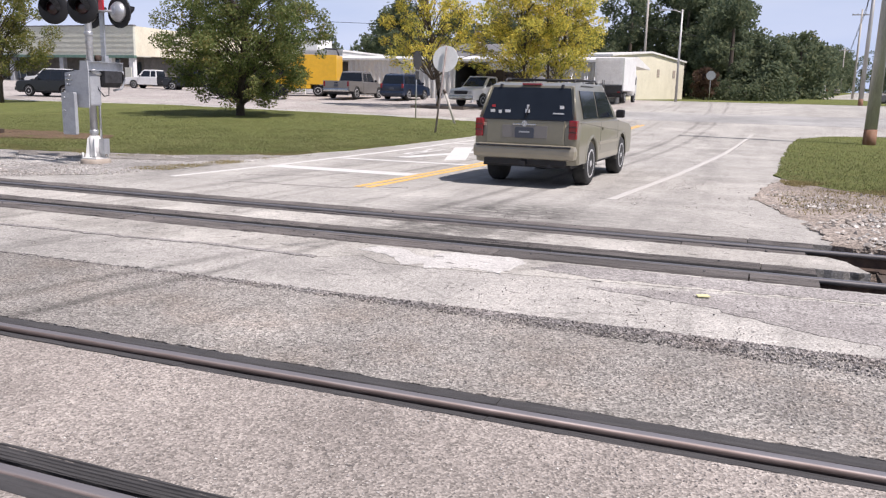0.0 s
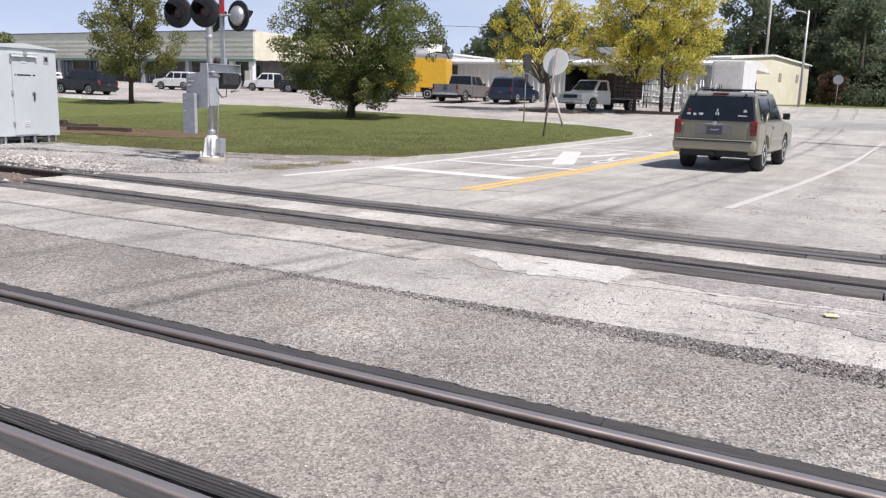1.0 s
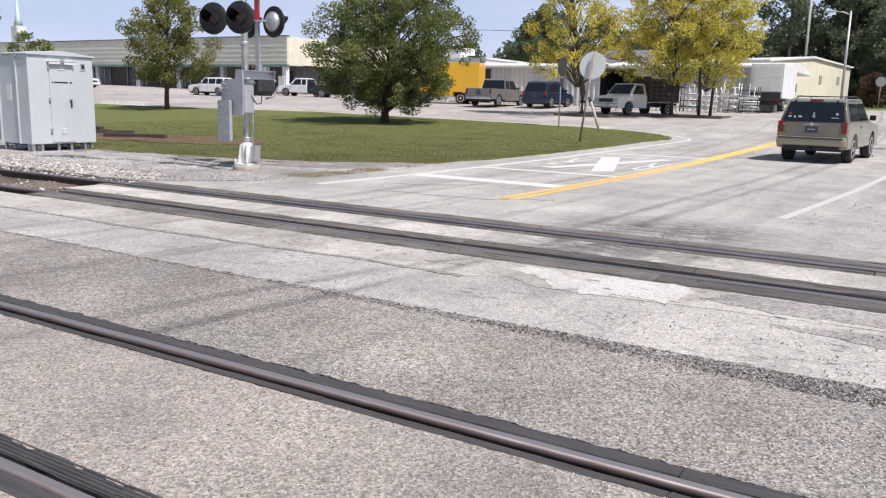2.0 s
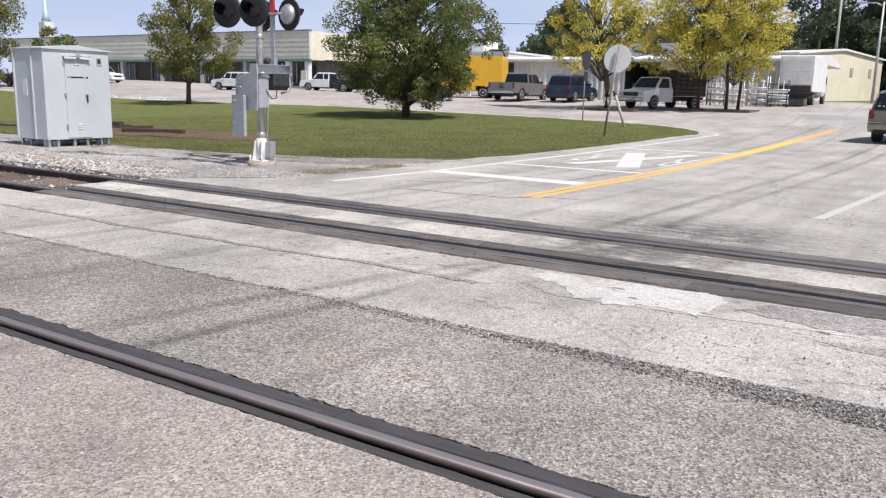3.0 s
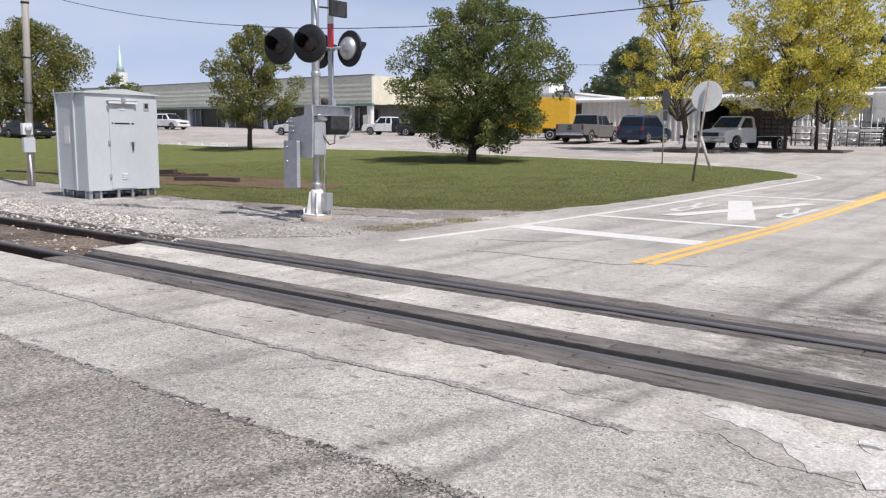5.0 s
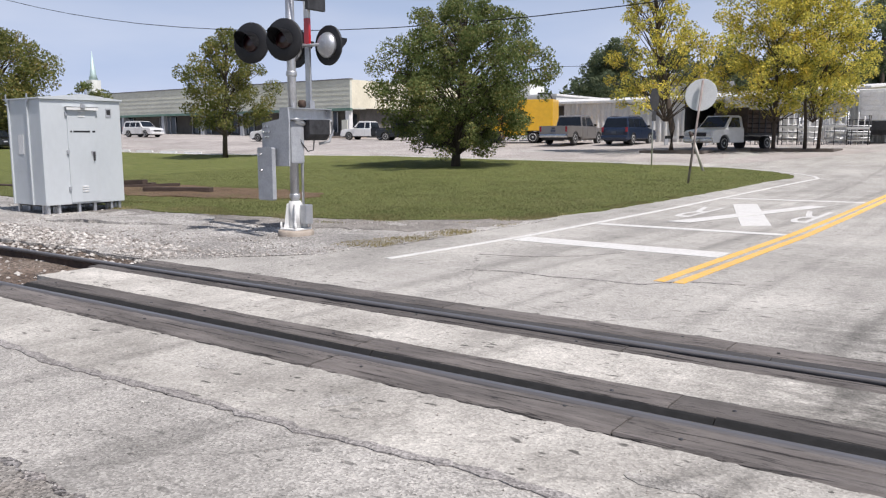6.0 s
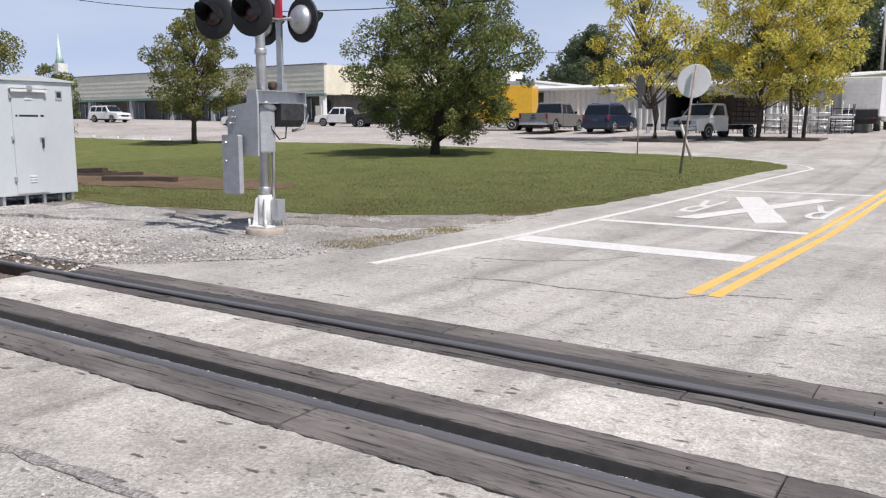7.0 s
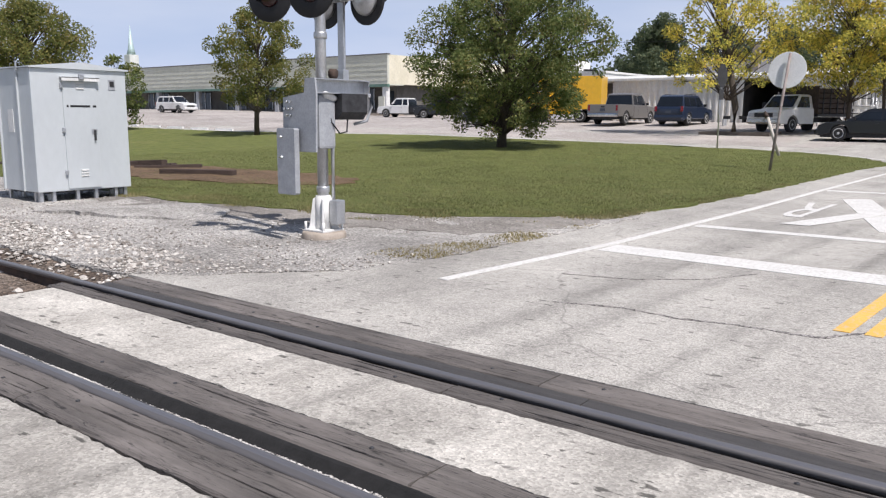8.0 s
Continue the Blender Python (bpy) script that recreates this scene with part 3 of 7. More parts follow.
def inside(poly, x, y):
    hit = False
    for (x0, y0), (x1, y1) in zip(poly, poly[1:] + poly[:1]):
        if (y0 > y) != (y1 > y) and x < (x1 - x0) * (y - y0) / (y1 - y0) + x0:
            hit = not hit
    return hit


def ribbon(pts, w):
    """The outline of a line of the given width."""
    left, right = [], []
    for k, (x, y) in enumerate(pts):
        xa, ya = pts[max(k - 1, 0)]
        xb, yb = pts[min(k + 1, len(pts) - 1)]
        l = math.hypot(xb - xa, yb - ya)
        nx, ny = -(yb - ya) / l * w / 2, (xb - xa) / l * w / 2
        left.append((x + nx, y + ny))
        right.append((x - nx, y - ny))
    return [left + right[::-1]]


# ---------------------------------------------------------------- ground, paving, tracks
RAIL_FAR, RAIL_NEAR = 1.435, 0.0            # gauge faces of the far track
RAIL2_FAR, RAIL2_NEAR = -4.345, -5.78       # gauge faces of the near track
X_LEFT, X_RIGHT = -12.2, 1.0                # ends of the timber crossing


def base_ground():
    """One sheet to the horizon."""
    xs = sorted(set([-3000, -1500, -700, -400, -250, 250, 400, 700, 1500, 3000] + list(range(-200, 201, 10))))
    ys = sorted(set([-3000, -1500, -600, -200, -100, 300, 400, 700, 1500, 3000] + list(range(-60, 260, 10))))
    verts = [(x, y, land(x, y) - 0.32 + (0.28 if y > 100 or abs(x) > 150 else 0)) for y in ys for x in xs]
    w = len(xs)
    faces = [(j * w + i, j * w + i + 1, (j + 1) * w + i + 1, (j + 1) * w + i) for j in range(len(ys) - 1) for i in range(w - 1)]
    tagged(mesh_part("ground", verts, faces, M_GRASS), "mown grass land reaching to the horizon", "ground", kind="structure")


base_ground()


def paving(name, poly, mat, label, category="road", lift=0.0, **k):
    return tagged(sheet(name, poly, lift, mat, **k), label, category, kind="structure")


# near side of the crossing, behind and under the camera
paving("road_near", [(-14, -40), (3.2, -40), (3.0, -5.95), (-14, -5.95)], M_CHIP_PINK, "beige chip-sealed road surface beside the tracks", skirt=0.3)
paving("road_gauge", [(-14, -5.66), (3.0, -5.66), (3.0, -4.48), (-14, -4.48)], M_CHIP_PINK, "beige chip seal between the rails", skirt=0.3, wobble=0.014, step=0.05, grid=1.0)
paving("road_chipseal", [(-14, -4.15), (3.0, -4.15), (3.0, -2.6), (-1, -2.46), (-6, -2.55), (-12, -2.45), (-14, -2.5)], M_CHIP, "grey chip-sealed strip between the two tracks", skirt=0.3, wobble=0.016, step=0.05, grid=1.0)
paving("road_seam", [(-13, -2.52), (-8, -2.55), (-5.2, -2.56), (-3.4, -2.57), (-1.8, -2.62), (0.6, -2.61), (1.3, -2.57), (1.3, -2.48), (0, -2.48), (-3, -2.515), (-6, -2.52), (-13, -2.495)], M_SEAM, "dark crumbled joint in the paving", lift=0.004, skirt=0.02, wobble=0.035, step=0.04, grid=0.5)
paving("road_patch", [(-14, -2.62), (2.0, -2.68), (2.0, -0.46), (-14, -0.46)], M_PATCH, "light grey paving patch beside the far track", lift=-0.003, skirt=0.3, wobble=0.012, step=0.15, grid=1.0)
paving("concrete_strip", [(-11.6, -1.40), (-9.4, -1.38), (-8.2, -1.44), (-7.2, -1.36), (-5.9, -1.36), (-4.9, -1.26), (-3.6, -1.32), (-3.2, -1.05), (-2.9, -1.3), (-2.3, -1.27), (-1.2, -1.12), (0.2, -1.0), (1.5, -0.9), (1.7, -0.46), (-11.4, -0.46)], M_CONC, "worn whitish concrete strip along the rail", lift=0.002, skirt=0.02, wobble=0.014, step=0.06, grid=0.5)
paving("bleached_patch", [(-3.07, -0.88), (-2.86, -1.02), (-2.71, -1.30), (-2.52, -1.16), (-2.44, -1.31), (-2.08, -1.16), (-1.73, -1.22), (-1.63, -0.71), (-1.79, -0.47), (-2.4, -0.5), (-2.6, -0.66), (-2.5, -0.9), (-2.77, -0.75), (-2.9, -0.6), (-3.3, -0.55), (-3.4, -0.8)], M_WHITE_CONC, "bleached white concrete skim beside the rail", "paving patch", lift=0.006, skirt=0.006, wobble=0.03, step=0.08, grid=0.4, seed=3)
paving("paving_joint", ribbon([(-11.4, -1.40), (-9.4, -1.38), (-8.2, -1.44), (-7.2, -1.36), (-5.9, -1.36), (-4.9, -1.26), (-3.6, -1.33)], 0.075)[0], M_STAINED, "crumbled grey joint between concrete and asphalt", "paving joint", lift=0.005, skirt=0.012, wobble=0.025, step=0.09, grid=0.4, seed=8)
for isle, poly in enumerate((((-6.22, -1.00), (-6.24, -0.84), (-6.05, -0.72), (-6.02, -0.90), (-6.12, -1.04)), ((-5.94, -1.08), (-5.86, -0.94), (-5.82, -1.04)), ((-7.6, -0.82), (-7.35, -0.78), (-7.3, -0.88), (-7.5, -0.92)), ((-4.3, -0.86), (-3.9, -0.78), (-3.8, -0.90), (-4.2, -0.96)))):
    paving("grey_island", list(poly), M_PATCH, "bare grey spot in the worn concrete", "paving patch", lift=0.0065, skirt=0.006, wobble=0.02, step=0.04, grid=0.2, seed=20 + isle)
paving("stained_patch", [(-1.3, -0.5), (-1.5, -0.85), (-0.9, -1.02), (-0.4, -0.96), (0.4, -0.94), (1.4, -0.86), (1.6, -0.5)], M_STAINED, "dirty grey concrete at the end of the crossing", "paving patch", lift=0.006, skirt=0.006, wobble=0.03, step=0.08, grid=0.4, seed=9)
paving("stained_patch", [(-0.9, -1.35), (-0.2, -1.18), (0.4, -1.05), (1.3, -0.96), (2.0, -0.9), (2.0, -2.3), (0.9, -2.1), (0.1, -1.6)], M_STAINED, "dirty grey asphalt at the end of the crossing", "paving patch", lift=0.001, skirt=0.006, wobble=0.03, step=0.08, grid=0.4, seed=10)
paving("concrete_gauge", [(-12.3, 0.46), (0.6, 0.46), (1.5, 0.46), (1.32, 1.0), (1.15, 1.19), (-12.3, 1.19)], M_CONC, "pitted concrete between the rails of the far track", skirt=0.3, wobble=0.009, step=0.06, grid=0.6)

# beyond the tracks: one asphalt surface with the road and the cross street
paving("road", [(-140, 1.99), (60, 1.99), (60, 74), (14, 74), (40, 300), (30, 300), (2.5, 74), (-140, 74)], M_ROAD, "light grey aged asphalt road crossing the tracks", skirt=0.3, grid=3.0, step=2.0)
paving("cross_street", [(-8.0, 43.6), (-7.2, 36.5), (60, 34.5), (60, 45.5)], M_CROSS, "darker asphalt of the cross street", lift=0.006, skirt=0.01, grid=2.0, step=1.0, wobble=0.08)
paving("parking_lot", [(-140, 31.5), (-50, 31.6), (-34, 34.4), (-25, 34.2), (-19, 34.0), (-13.5, 33.8), (-8.5, 44), (-9, 74), (-140, 74)], M_LOT, "grey-brown asphalt parking lot", lift=0.004, skirt=0.01, grid=3.0, step=1.0, wobble=0.05)

paving("road_crack", ribbon([(-8.3, 3.71), (-7.73, 3.90), (-7.2, 3.84), (-6.81, 3.93), (-6.14, 3.95), (-5.85, 4.40), (-5.2, 4.55)], 0.035)[0], M_SEAM, "ragged open crack across the road", "road crack", lift=0.004, skirt=0.006, wobble=0.016, step=0.05, grid=0.3, seed=12)
paving("road_crack", ribbon([(-8.9, 4.9), (-8.2, 5.1), (-7.6, 5.6), (-7.3, 6.2)], 0.022)[0], M_SEAM, "ragged open crack across the road", "road crack", lift=0.004, skirt=0.006, wobble=0.012, step=0.05, grid=0.3, seed=13)

# gravel margins and open track bed
LEFT_GRAVEL = [(-90, 1.95), (-12.4, 1.95), (-11.6, 2.6), (-10.7, 3.6), (-10.45, 5.0), (-10.42, 6.4), (-10.3, 9.9), (-13.2, 8.2), (-17.5, 7.2), (-23, 7.2), (-90, 7.5)]
RIGHT_GRAVEL = [(1.3, 1.95), (80, 1.95), (80, 7.4), (6.0, 7.4), (3.2, 7.9), (1.8, 9.2), (1.0, 11.0), (0.55, 8.6), (0.35, 6.2), (0.9, 4.2)]
paving("gravel_margin", LEFT_GRAVEL, M_GRAVEL, "pale limestone gravel beside the track", "gravel", lift=0.012, skirt=0.05, wobble=0.05, step=0.14, grid=0.6, relief=0.03)
paving("gravel_margin", RIGHT_GRAVEL, M_GRAVEL_BROWN, "limestone gravel and earth beside the track", "gravel", lift=0.012, skirt=0.05, wobble=0.06, step=0.14, grid=0.6, relief=0.03)

paving("earth_apron", [(-22, 6.0), (-19.5, 5.5), (-17.8, 5.3), (-15.8, 5.7), (-14, 5.7), (-12.6, 6.1), (-11.3, 6.5), (-10.75, 7.2), (-10.55, 9.4), (-10.9, 9.8), (-11.8, 9.0), (-13.5, 7.8), (-15.6, 7.2), (-18.2, 6.7), (-22, 7.2)], M_EARTH_GREY, "packed grey earth between the gravel and the lawn", "earth", lift=0.018, skirt=0.03, wobble=0.10, step=0.14, grid=0.5, relief=0.03, seed=6)


def bed_height(x, y):
    return -0.15 + 0.13 * ease(1.2, 2.1, y) + 0.06 * ease(-1.0, -3.0, y) + 0.03 * noise.noise((x * 0.8, y * 0.8, 0))


paving("track_bed", [(-140, -8), (-13.9, -8), (-13.9, -2.0), (-12.25, -0.4), (-12.25, 2.0), (-140, 2.0)], M_BED, "ballast bed of the railway", "gravel", skirt=0.2, grid=0.7, step=0.7, height=bed_height)
paving("track_bed", [(3.02, -6.4), (120, -6.4), (120, 2.0), (1.0, 2.0), (0.98, -0.5), (2.02, -2.4), (3.02, -2.7)], M_BED, "ballast bed of the railway", "gravel", lift=-0.05, skirt=0.2, grid=0.7, step=0.7, height=bed_height)

# lawns
LAWN = [(-140, 6.9), (-24, 6.9), (-18.2, 6.35), (-15.5, 6.9), (-13.4, 7.45), (-11.6, 8.7), (-10.75, 9.8), (-10.35, 12), (-10.2, 16), (-10.1, 20), (-9.9, 24), (-9.45, 26.0), (-9.6, 27.0), (-10.8, 28.8), (-12.4, 30.2), (-15.5, 31.6), (-19.6, 32.2), (-25.2, 32.5), (-34, 33.0), (-48, 30.6), (-60, 29.6), (-140, 27)]
LAWN_RIGHT = [(0.95, 10.4), (1.7, 8.8), (3.1, 7.5), (6.0, 7.0), (80, 6.9), (80, 30.5), (6.0, 30.6), (3.2, 29.4), (1.75, 27.2), (1.3, 23), (0.95, 16), (0.75, 11)]
lawn = paving("lawn", LAWN, M_GRASS, "mown green lawn with dry tufts", "lawn", lift=0.035, skirt=0.06, wobble=0.06, step=0.2, grid=1.2, relief=0.02)
lawn2 = paving("lawn", LAWN_RIGHT, M_GRASS, "mown green lawn at the street corner", "lawn", lift=0.020, skirt=0.06, wobble=0.06, step=0.25, grid=1.5, relief=0.02)
paving("verge", [(-30, 74), (12, 72), (12, 110), (-140, 110), (-140, 74)], M_GRASS, "strip of grass before the woods", "lawn", lift=0.01, skirt=0.05, grid=4, step=1.5, wobble=0.2)
paving("verge", [(16, 60), (80, 58), (80, 300), (41, 300)], M_GRASS, "grass beside the far street", "lawn", lift=0.01, skirt=0.05, grid=6, step=2, wobble=0.2)
paving("bare_earth", [(-30, 10.6), (-27, 9.4), (-22.5, 9.0), (-19.5, 9.8), (-18.2, 11.0), (-19.2, 12.4), (-22.5, 13.0), (-27.5, 12.6)], M_DIRT, "patch of dug bare earth in the lawn", "earth", lift=0.06, skirt=0.06, wobble=0.25, step=0.4, grid=0.7, relief=0.06)
paving("gravel_mound", [(-19.0, 4.5), (-18.4, 3.9), (-16.5, 4.3), (-15.2, 5.2), (-16.0, 6.0), (-18.0, 6.2), (-18.9, 5.8)], M_GRAVEL, "low mound of fine gravel below the equipment cabinet", "gravel", lift=0.05, skirt=0.08, wobble=0.06, step=0.2, grid=0.4, relief=0.1)


# rails, timbers, ties
def rail(name, y_gauge, side, x0, x1, label, top=0.0, width=0.074):
    """A rail along x. side: +1 where the head lies beyond the gauge face, -1 where it lies before it."""
    t = thing(name, Matrix.Translation((0, y_gauge, 0)), label, "rail", "rails of the crossing")
    a, b = (0.0, width) if side > 0 else (-width, 0.0)
    head = [(a, -0.038), (a, -0.016), (a + 0.003, -0.008), (a + 0.009, -0.003), (a + 0.018, 0.0), (b - 0.018, 0.0), (b - 0.009, -0.003), (b - 0.003, -0.008), (b, -0.016), (b, -0.038), (b - 0.02, -0.05), (a + 0.02, -0.05)]
    bm = prism(bmesh.new(), [(u, v + top) for u, v in head], x0, x1)
    for f in bm.faces:
        f.smooth = len(f.verts) == 4 and f.calc_center_median().z > top - 0.03
    part("rail_head", bm, M_HEAD if y_gauge < -1 else M_HEAD_DULL, t, "steel running surface polished along its middle")
    c = (a + b) / 2
    web = [(c - 0.009, -0.05), (c + 0.009, -0.05), (c + 0.01, -0.14), (c + 0.07, -0.165), (c + 0.07, -0.18), (c - 0.07, -0.18), (c - 0.07, -0.165), (c - 0.01, -0.14)]
    part("rail_foot", prism(bmesh.new(), [(u, v + top) for u, v in web], x0, x1), M_RUST, t, "rust-brown web and foot")
    return t


rail("rail", RAIL_NEAR, -1, -140, 120, "worn steel rail set in crossing timbers", 0.012, 0.100)
rail("rail", RAIL_FAR, 1, -140, 120, "worn steel rail set in crossing timbers", 0.020, 0.080)
rail("rail", RAIL2_FAR, 1, -140, 60, "worn steel rail set in chip seal", 0.006)
rail("rail", RAIL2_NEAR, -1, -140, 60, "worn steel rail set in chip seal", 0.006)

TIMBER_RNG = random.Random(5)


def timber_row(name, y0, y1, x0, x1, lengths, label, top=0.0):
    """A row of crossing timbers laid end to end; each plank is split and worn."""
    row = thing(name, None, label, "crossing timber", "timbers along the rails")
    x = x0
    k = 0
    while x < x1 - 0.3:
        l = min(lengths[k % len(lengths)], x1 - x)
        if x1 - (x + l) < 0.5:
            l = x1 - x
        bm = bmesh.new()
        n = max(4, int(l / 0.22))
        grooves = []                          # drying splits: place across, first and last ring, half width
        for f0 in (0.30, 0.68):
            i0 = TIMBER_RNG.randint(0, n - 2)
            grooves.append((y0 + (y1 - y0) * (f0 + TIMBER_RNG.uniform(-0.12, 0.12)), i0, i0 + TIMBER_RNG.randint(2, max(3, n // 2)), TIMBER_RNG.uniform(0.004, 0.009), TIMBER_RNG.uniform(-0.010, 0.010)))
        rings = []
        for i in range(n + 1):
            px = x + 0.006 + (l - 0.012) * i / n
            cut = [(y0, -0.14), (y0, -0.018), (y0 + 0.015, 0.0)]
            for gy, ia, ib, gw, slant in grooves:
                split = ia < i < ib
                gc = gy + slant * (i - ia)
                gc = min(max(gc, y0 + 0.04 + (0.5 * (y1 - y0) - 0.01 if gy > (y0 + y1) / 2 else 0)), y1 - 0.04 - (0.5 * (y1 - y0) - 0.01 if gy < (y0 + y1) / 2 else 0))
                cut += [(gc - gw, 0.002), (gc, -0.035 if split else 0.002), (gc + gw, 0.002)]
            cut += [(y1 - 0.015, 0.0), (y1, -0.018), (y1, -0.14)]
            rings.append([bm.verts.new((px, cy + (TIMBER_RNG.uniform(-0.006, 0.006) if cz < 0.001 and cz > -0.03 else 0), top + cz + (TIMBER_RNG.uniform(-0.007, 0.003) if cz > -0.03 else 0))) for cy, cz in cut])
        for ra, rb in zip(rings, rings[1:]):
            for i in range(len(cut) - 1):
                bm.faces.new((ra[i], ra[i + 1], rb[i + 1], rb[i]))
        bm.faces.new(rings[0])
        bm.faces.new(rings[-1][::-1])
        part("plank", bm, M_WOOD, row)
        # spikes and knot holes
        for sx in (x + 0.35, x + l - 0.4):
            if l > 1.2:
                part("spike", lathe(bmesh.new(), [(0.012, -0.02), (0.013, 0.003), (0.008, 0.006)], 8, Matrix.Translation((sx, (y0 + y1) / 2 + TIMBER_RNG.uniform(-0.08, 0.08), top + 0.002))), M_DARKMETAL, row)
        x += l
        k += 1
    return row


timber_row("timber_row", -0.43, -0.104, -11.9, 1.0, (2.45, 2.6, 2.3, 2.5), "dark weathered timbers before the rail", 0.013)
timber_row("timber_row", 0.155, 0.455, -11.9, 1.0, (2.6, 2.35, 2.5), "dark weathered timbers inside the rail", 0.008)
timber_row("timber_row", 1.20, 1.385, -12.45, 0.95, (2.3, 2.55, 2.4), "narrow weathered timbers inside the rail", 0.004)
timber_row("timber_row", 1.655, 1.965, -12.1, 1.05, (2.5, 2.4, 2.65), "dark weathered timbers beyond the rail", 0.014)
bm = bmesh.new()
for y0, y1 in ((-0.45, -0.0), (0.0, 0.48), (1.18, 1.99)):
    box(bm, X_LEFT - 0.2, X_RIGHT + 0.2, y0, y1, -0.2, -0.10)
tagged(part("flangeway_fill", bm, M_FLANGE), "near-black fill in the flangeways", "flangeway", kind="structure")


def strip_run(name, outline, x0, x1, length, mat, label, category, group, wobble=0.0, seed=1):
    """A rubber strip along a rail, in pieces butted end to end; outline: (y, z) pairs across it."""
    rng = random.Random(seed)
    t = thing(name, None, label, category, group)
    n = max(1, round((x1 - x0) / length))
    lo, hi = min(u for u, v in outline), max(u for u, v in outline)
    for k in range(n):
        xa, xb = x0 + (x1 - x0) * k / n + 0.004, x0 + (x1 - x0) * (k + 1) / n - 0.004
        drop = rng.uniform(-0.004, 0.003)
        m = max(1, int((xb - xa) / 0.15))
        bm = bmesh.new()
        rings = []
        for i in range(m + 1):
            w = rng.uniform(-wobble, wobble)
            rings.append([bm.verts.new((xa + (xb - xa) * i / m, u + (w if u in (lo, hi) else 0.0), v + drop + rng.uniform(-0.0015, 0.0015))) for u, v in outline])
        q = len(outline)
        for ra, rb in zip(rings, rings[1:]):
            for i in range(q):
                bm.faces.new((ra[i], ra[(i + 1) % q], rb[(i + 1) % q], rb[i]))
        bm.faces.new(rings[0])
        bm.faces.new(rings[-1][::-1])
        part("strip", bm, mat, t)
    return t


FILL = ("flangeway filler", "flangeway fillers")
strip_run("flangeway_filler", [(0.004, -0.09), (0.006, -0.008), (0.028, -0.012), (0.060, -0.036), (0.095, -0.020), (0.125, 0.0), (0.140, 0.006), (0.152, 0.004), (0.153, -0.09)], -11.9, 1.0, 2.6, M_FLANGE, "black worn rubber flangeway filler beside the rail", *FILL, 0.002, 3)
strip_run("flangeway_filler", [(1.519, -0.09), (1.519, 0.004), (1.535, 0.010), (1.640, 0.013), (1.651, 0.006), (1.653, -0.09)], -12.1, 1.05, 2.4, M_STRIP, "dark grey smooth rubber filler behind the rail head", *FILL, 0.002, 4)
strip_run("flangeway_filler", [(1.388, -0.10), (1.388, -0.050), (1.410, -0.058), (1.432, -0.055), (1.433, -0.10)], -12.1, 1.05, 2.4, M_FLANGE, "near-black strip at the bottom of the flangeway", *FILL, 0.0, 5)

SEAL = ("rail seal", "rail seals")


def ridged(y0, y1, z, slope):
    """Across a ribbed rubber seal: five small ridges, falling towards the rail."""
    pts = [(y0, -0.15), (y0, z)]
    w = (y1 - y0) / 5
    for k in range(5):
        zz = z + slope * (k + 0.5) / 5
        pts += [(y0 + w * (k + 0.15), zz + 0.003), (y0 + w * (k + 0.6), zz + 0.003), (y0 + w * (k + 0.7), zz - 0.003), (y0 + w * (k + 0.95), zz - 0.003)]
    return pts + [(y1, z + slope), (y1, -0.15)]


def smooth_seal(y0, y1, z):
    return [(y0, -0.15), (y0, z - 0.006), (y0 + 0.008, z), (y1 - 0.008, z), (y1, z - 0.006), (y1, -0.15)]


strip_run("rail_seal", smooth_seal(-4.269, -4.160, 0.004), -14, 3.0, 1.83, M_STRIP, "dark grey smooth rubber seal along the rail", *SEAL, 0.006, 6)
strip_run("rail_seal", ridged(-4.485, -4.385, 0.004, -0.020), -14, 3.0, 1.83, M_STRIP, "dark ribbed rubber seal inside the rail", *SEAL, 0.006, 7)
strip_run("rail_seal", ridged(-5.645, -5.740, 0.004, -0.020), -14, 3.0, 1.83, M_STRIP, "dark ribbed rubber seal inside the rail", *SEAL, 0.006, 8)
strip_run("rail_seal", smooth_seal(-5.965, -5.856, 0.004), -14, 3.0, 1.83, M_STRIP, "dark grey smooth rubber seal along the rail", *SEAL, 0.006, 9)
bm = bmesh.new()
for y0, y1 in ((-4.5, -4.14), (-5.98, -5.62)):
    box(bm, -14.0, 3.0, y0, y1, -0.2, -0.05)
tagged(part("flangeway_fill", bm, M_FLANGE), "near-black fill in the flangeways of the near track", "flangeway", kind="structure")


def ties():
    rng = random.Random(9)
    first = None
    spots = [-12.9 - 0.53 * k for k in range(70)] + [1.75 + 0.53 * k for k in range(40)]
    for cx in spots:
        m = Matrix.Translation((cx + rng.uniform(-0.04, 0.04), 0.72, -0.19)) @ Matrix.Rotation(rng.uniform(-0.02, 0.02), 4, "Z")
        if first is None:
            t = thing("railway_tie", m, "weathered brown railway tie under the rails", "railway tie", "ties of the far track")
            part("beam", boxed(-0.115, 0.115, -1.3, 1.3, -0.15, 0.03, 0.012), M_TIE, t)
            for y in (-0.755, 0.755):
                part("tie_plate", boxed(-0.09, 0.09, y - 0.17, y + 0.17, 0.03, 0.045), M_RUST, t, "rusty steel tie plate")
            first = t
        else:
            copy_thing(first, m)


ties()


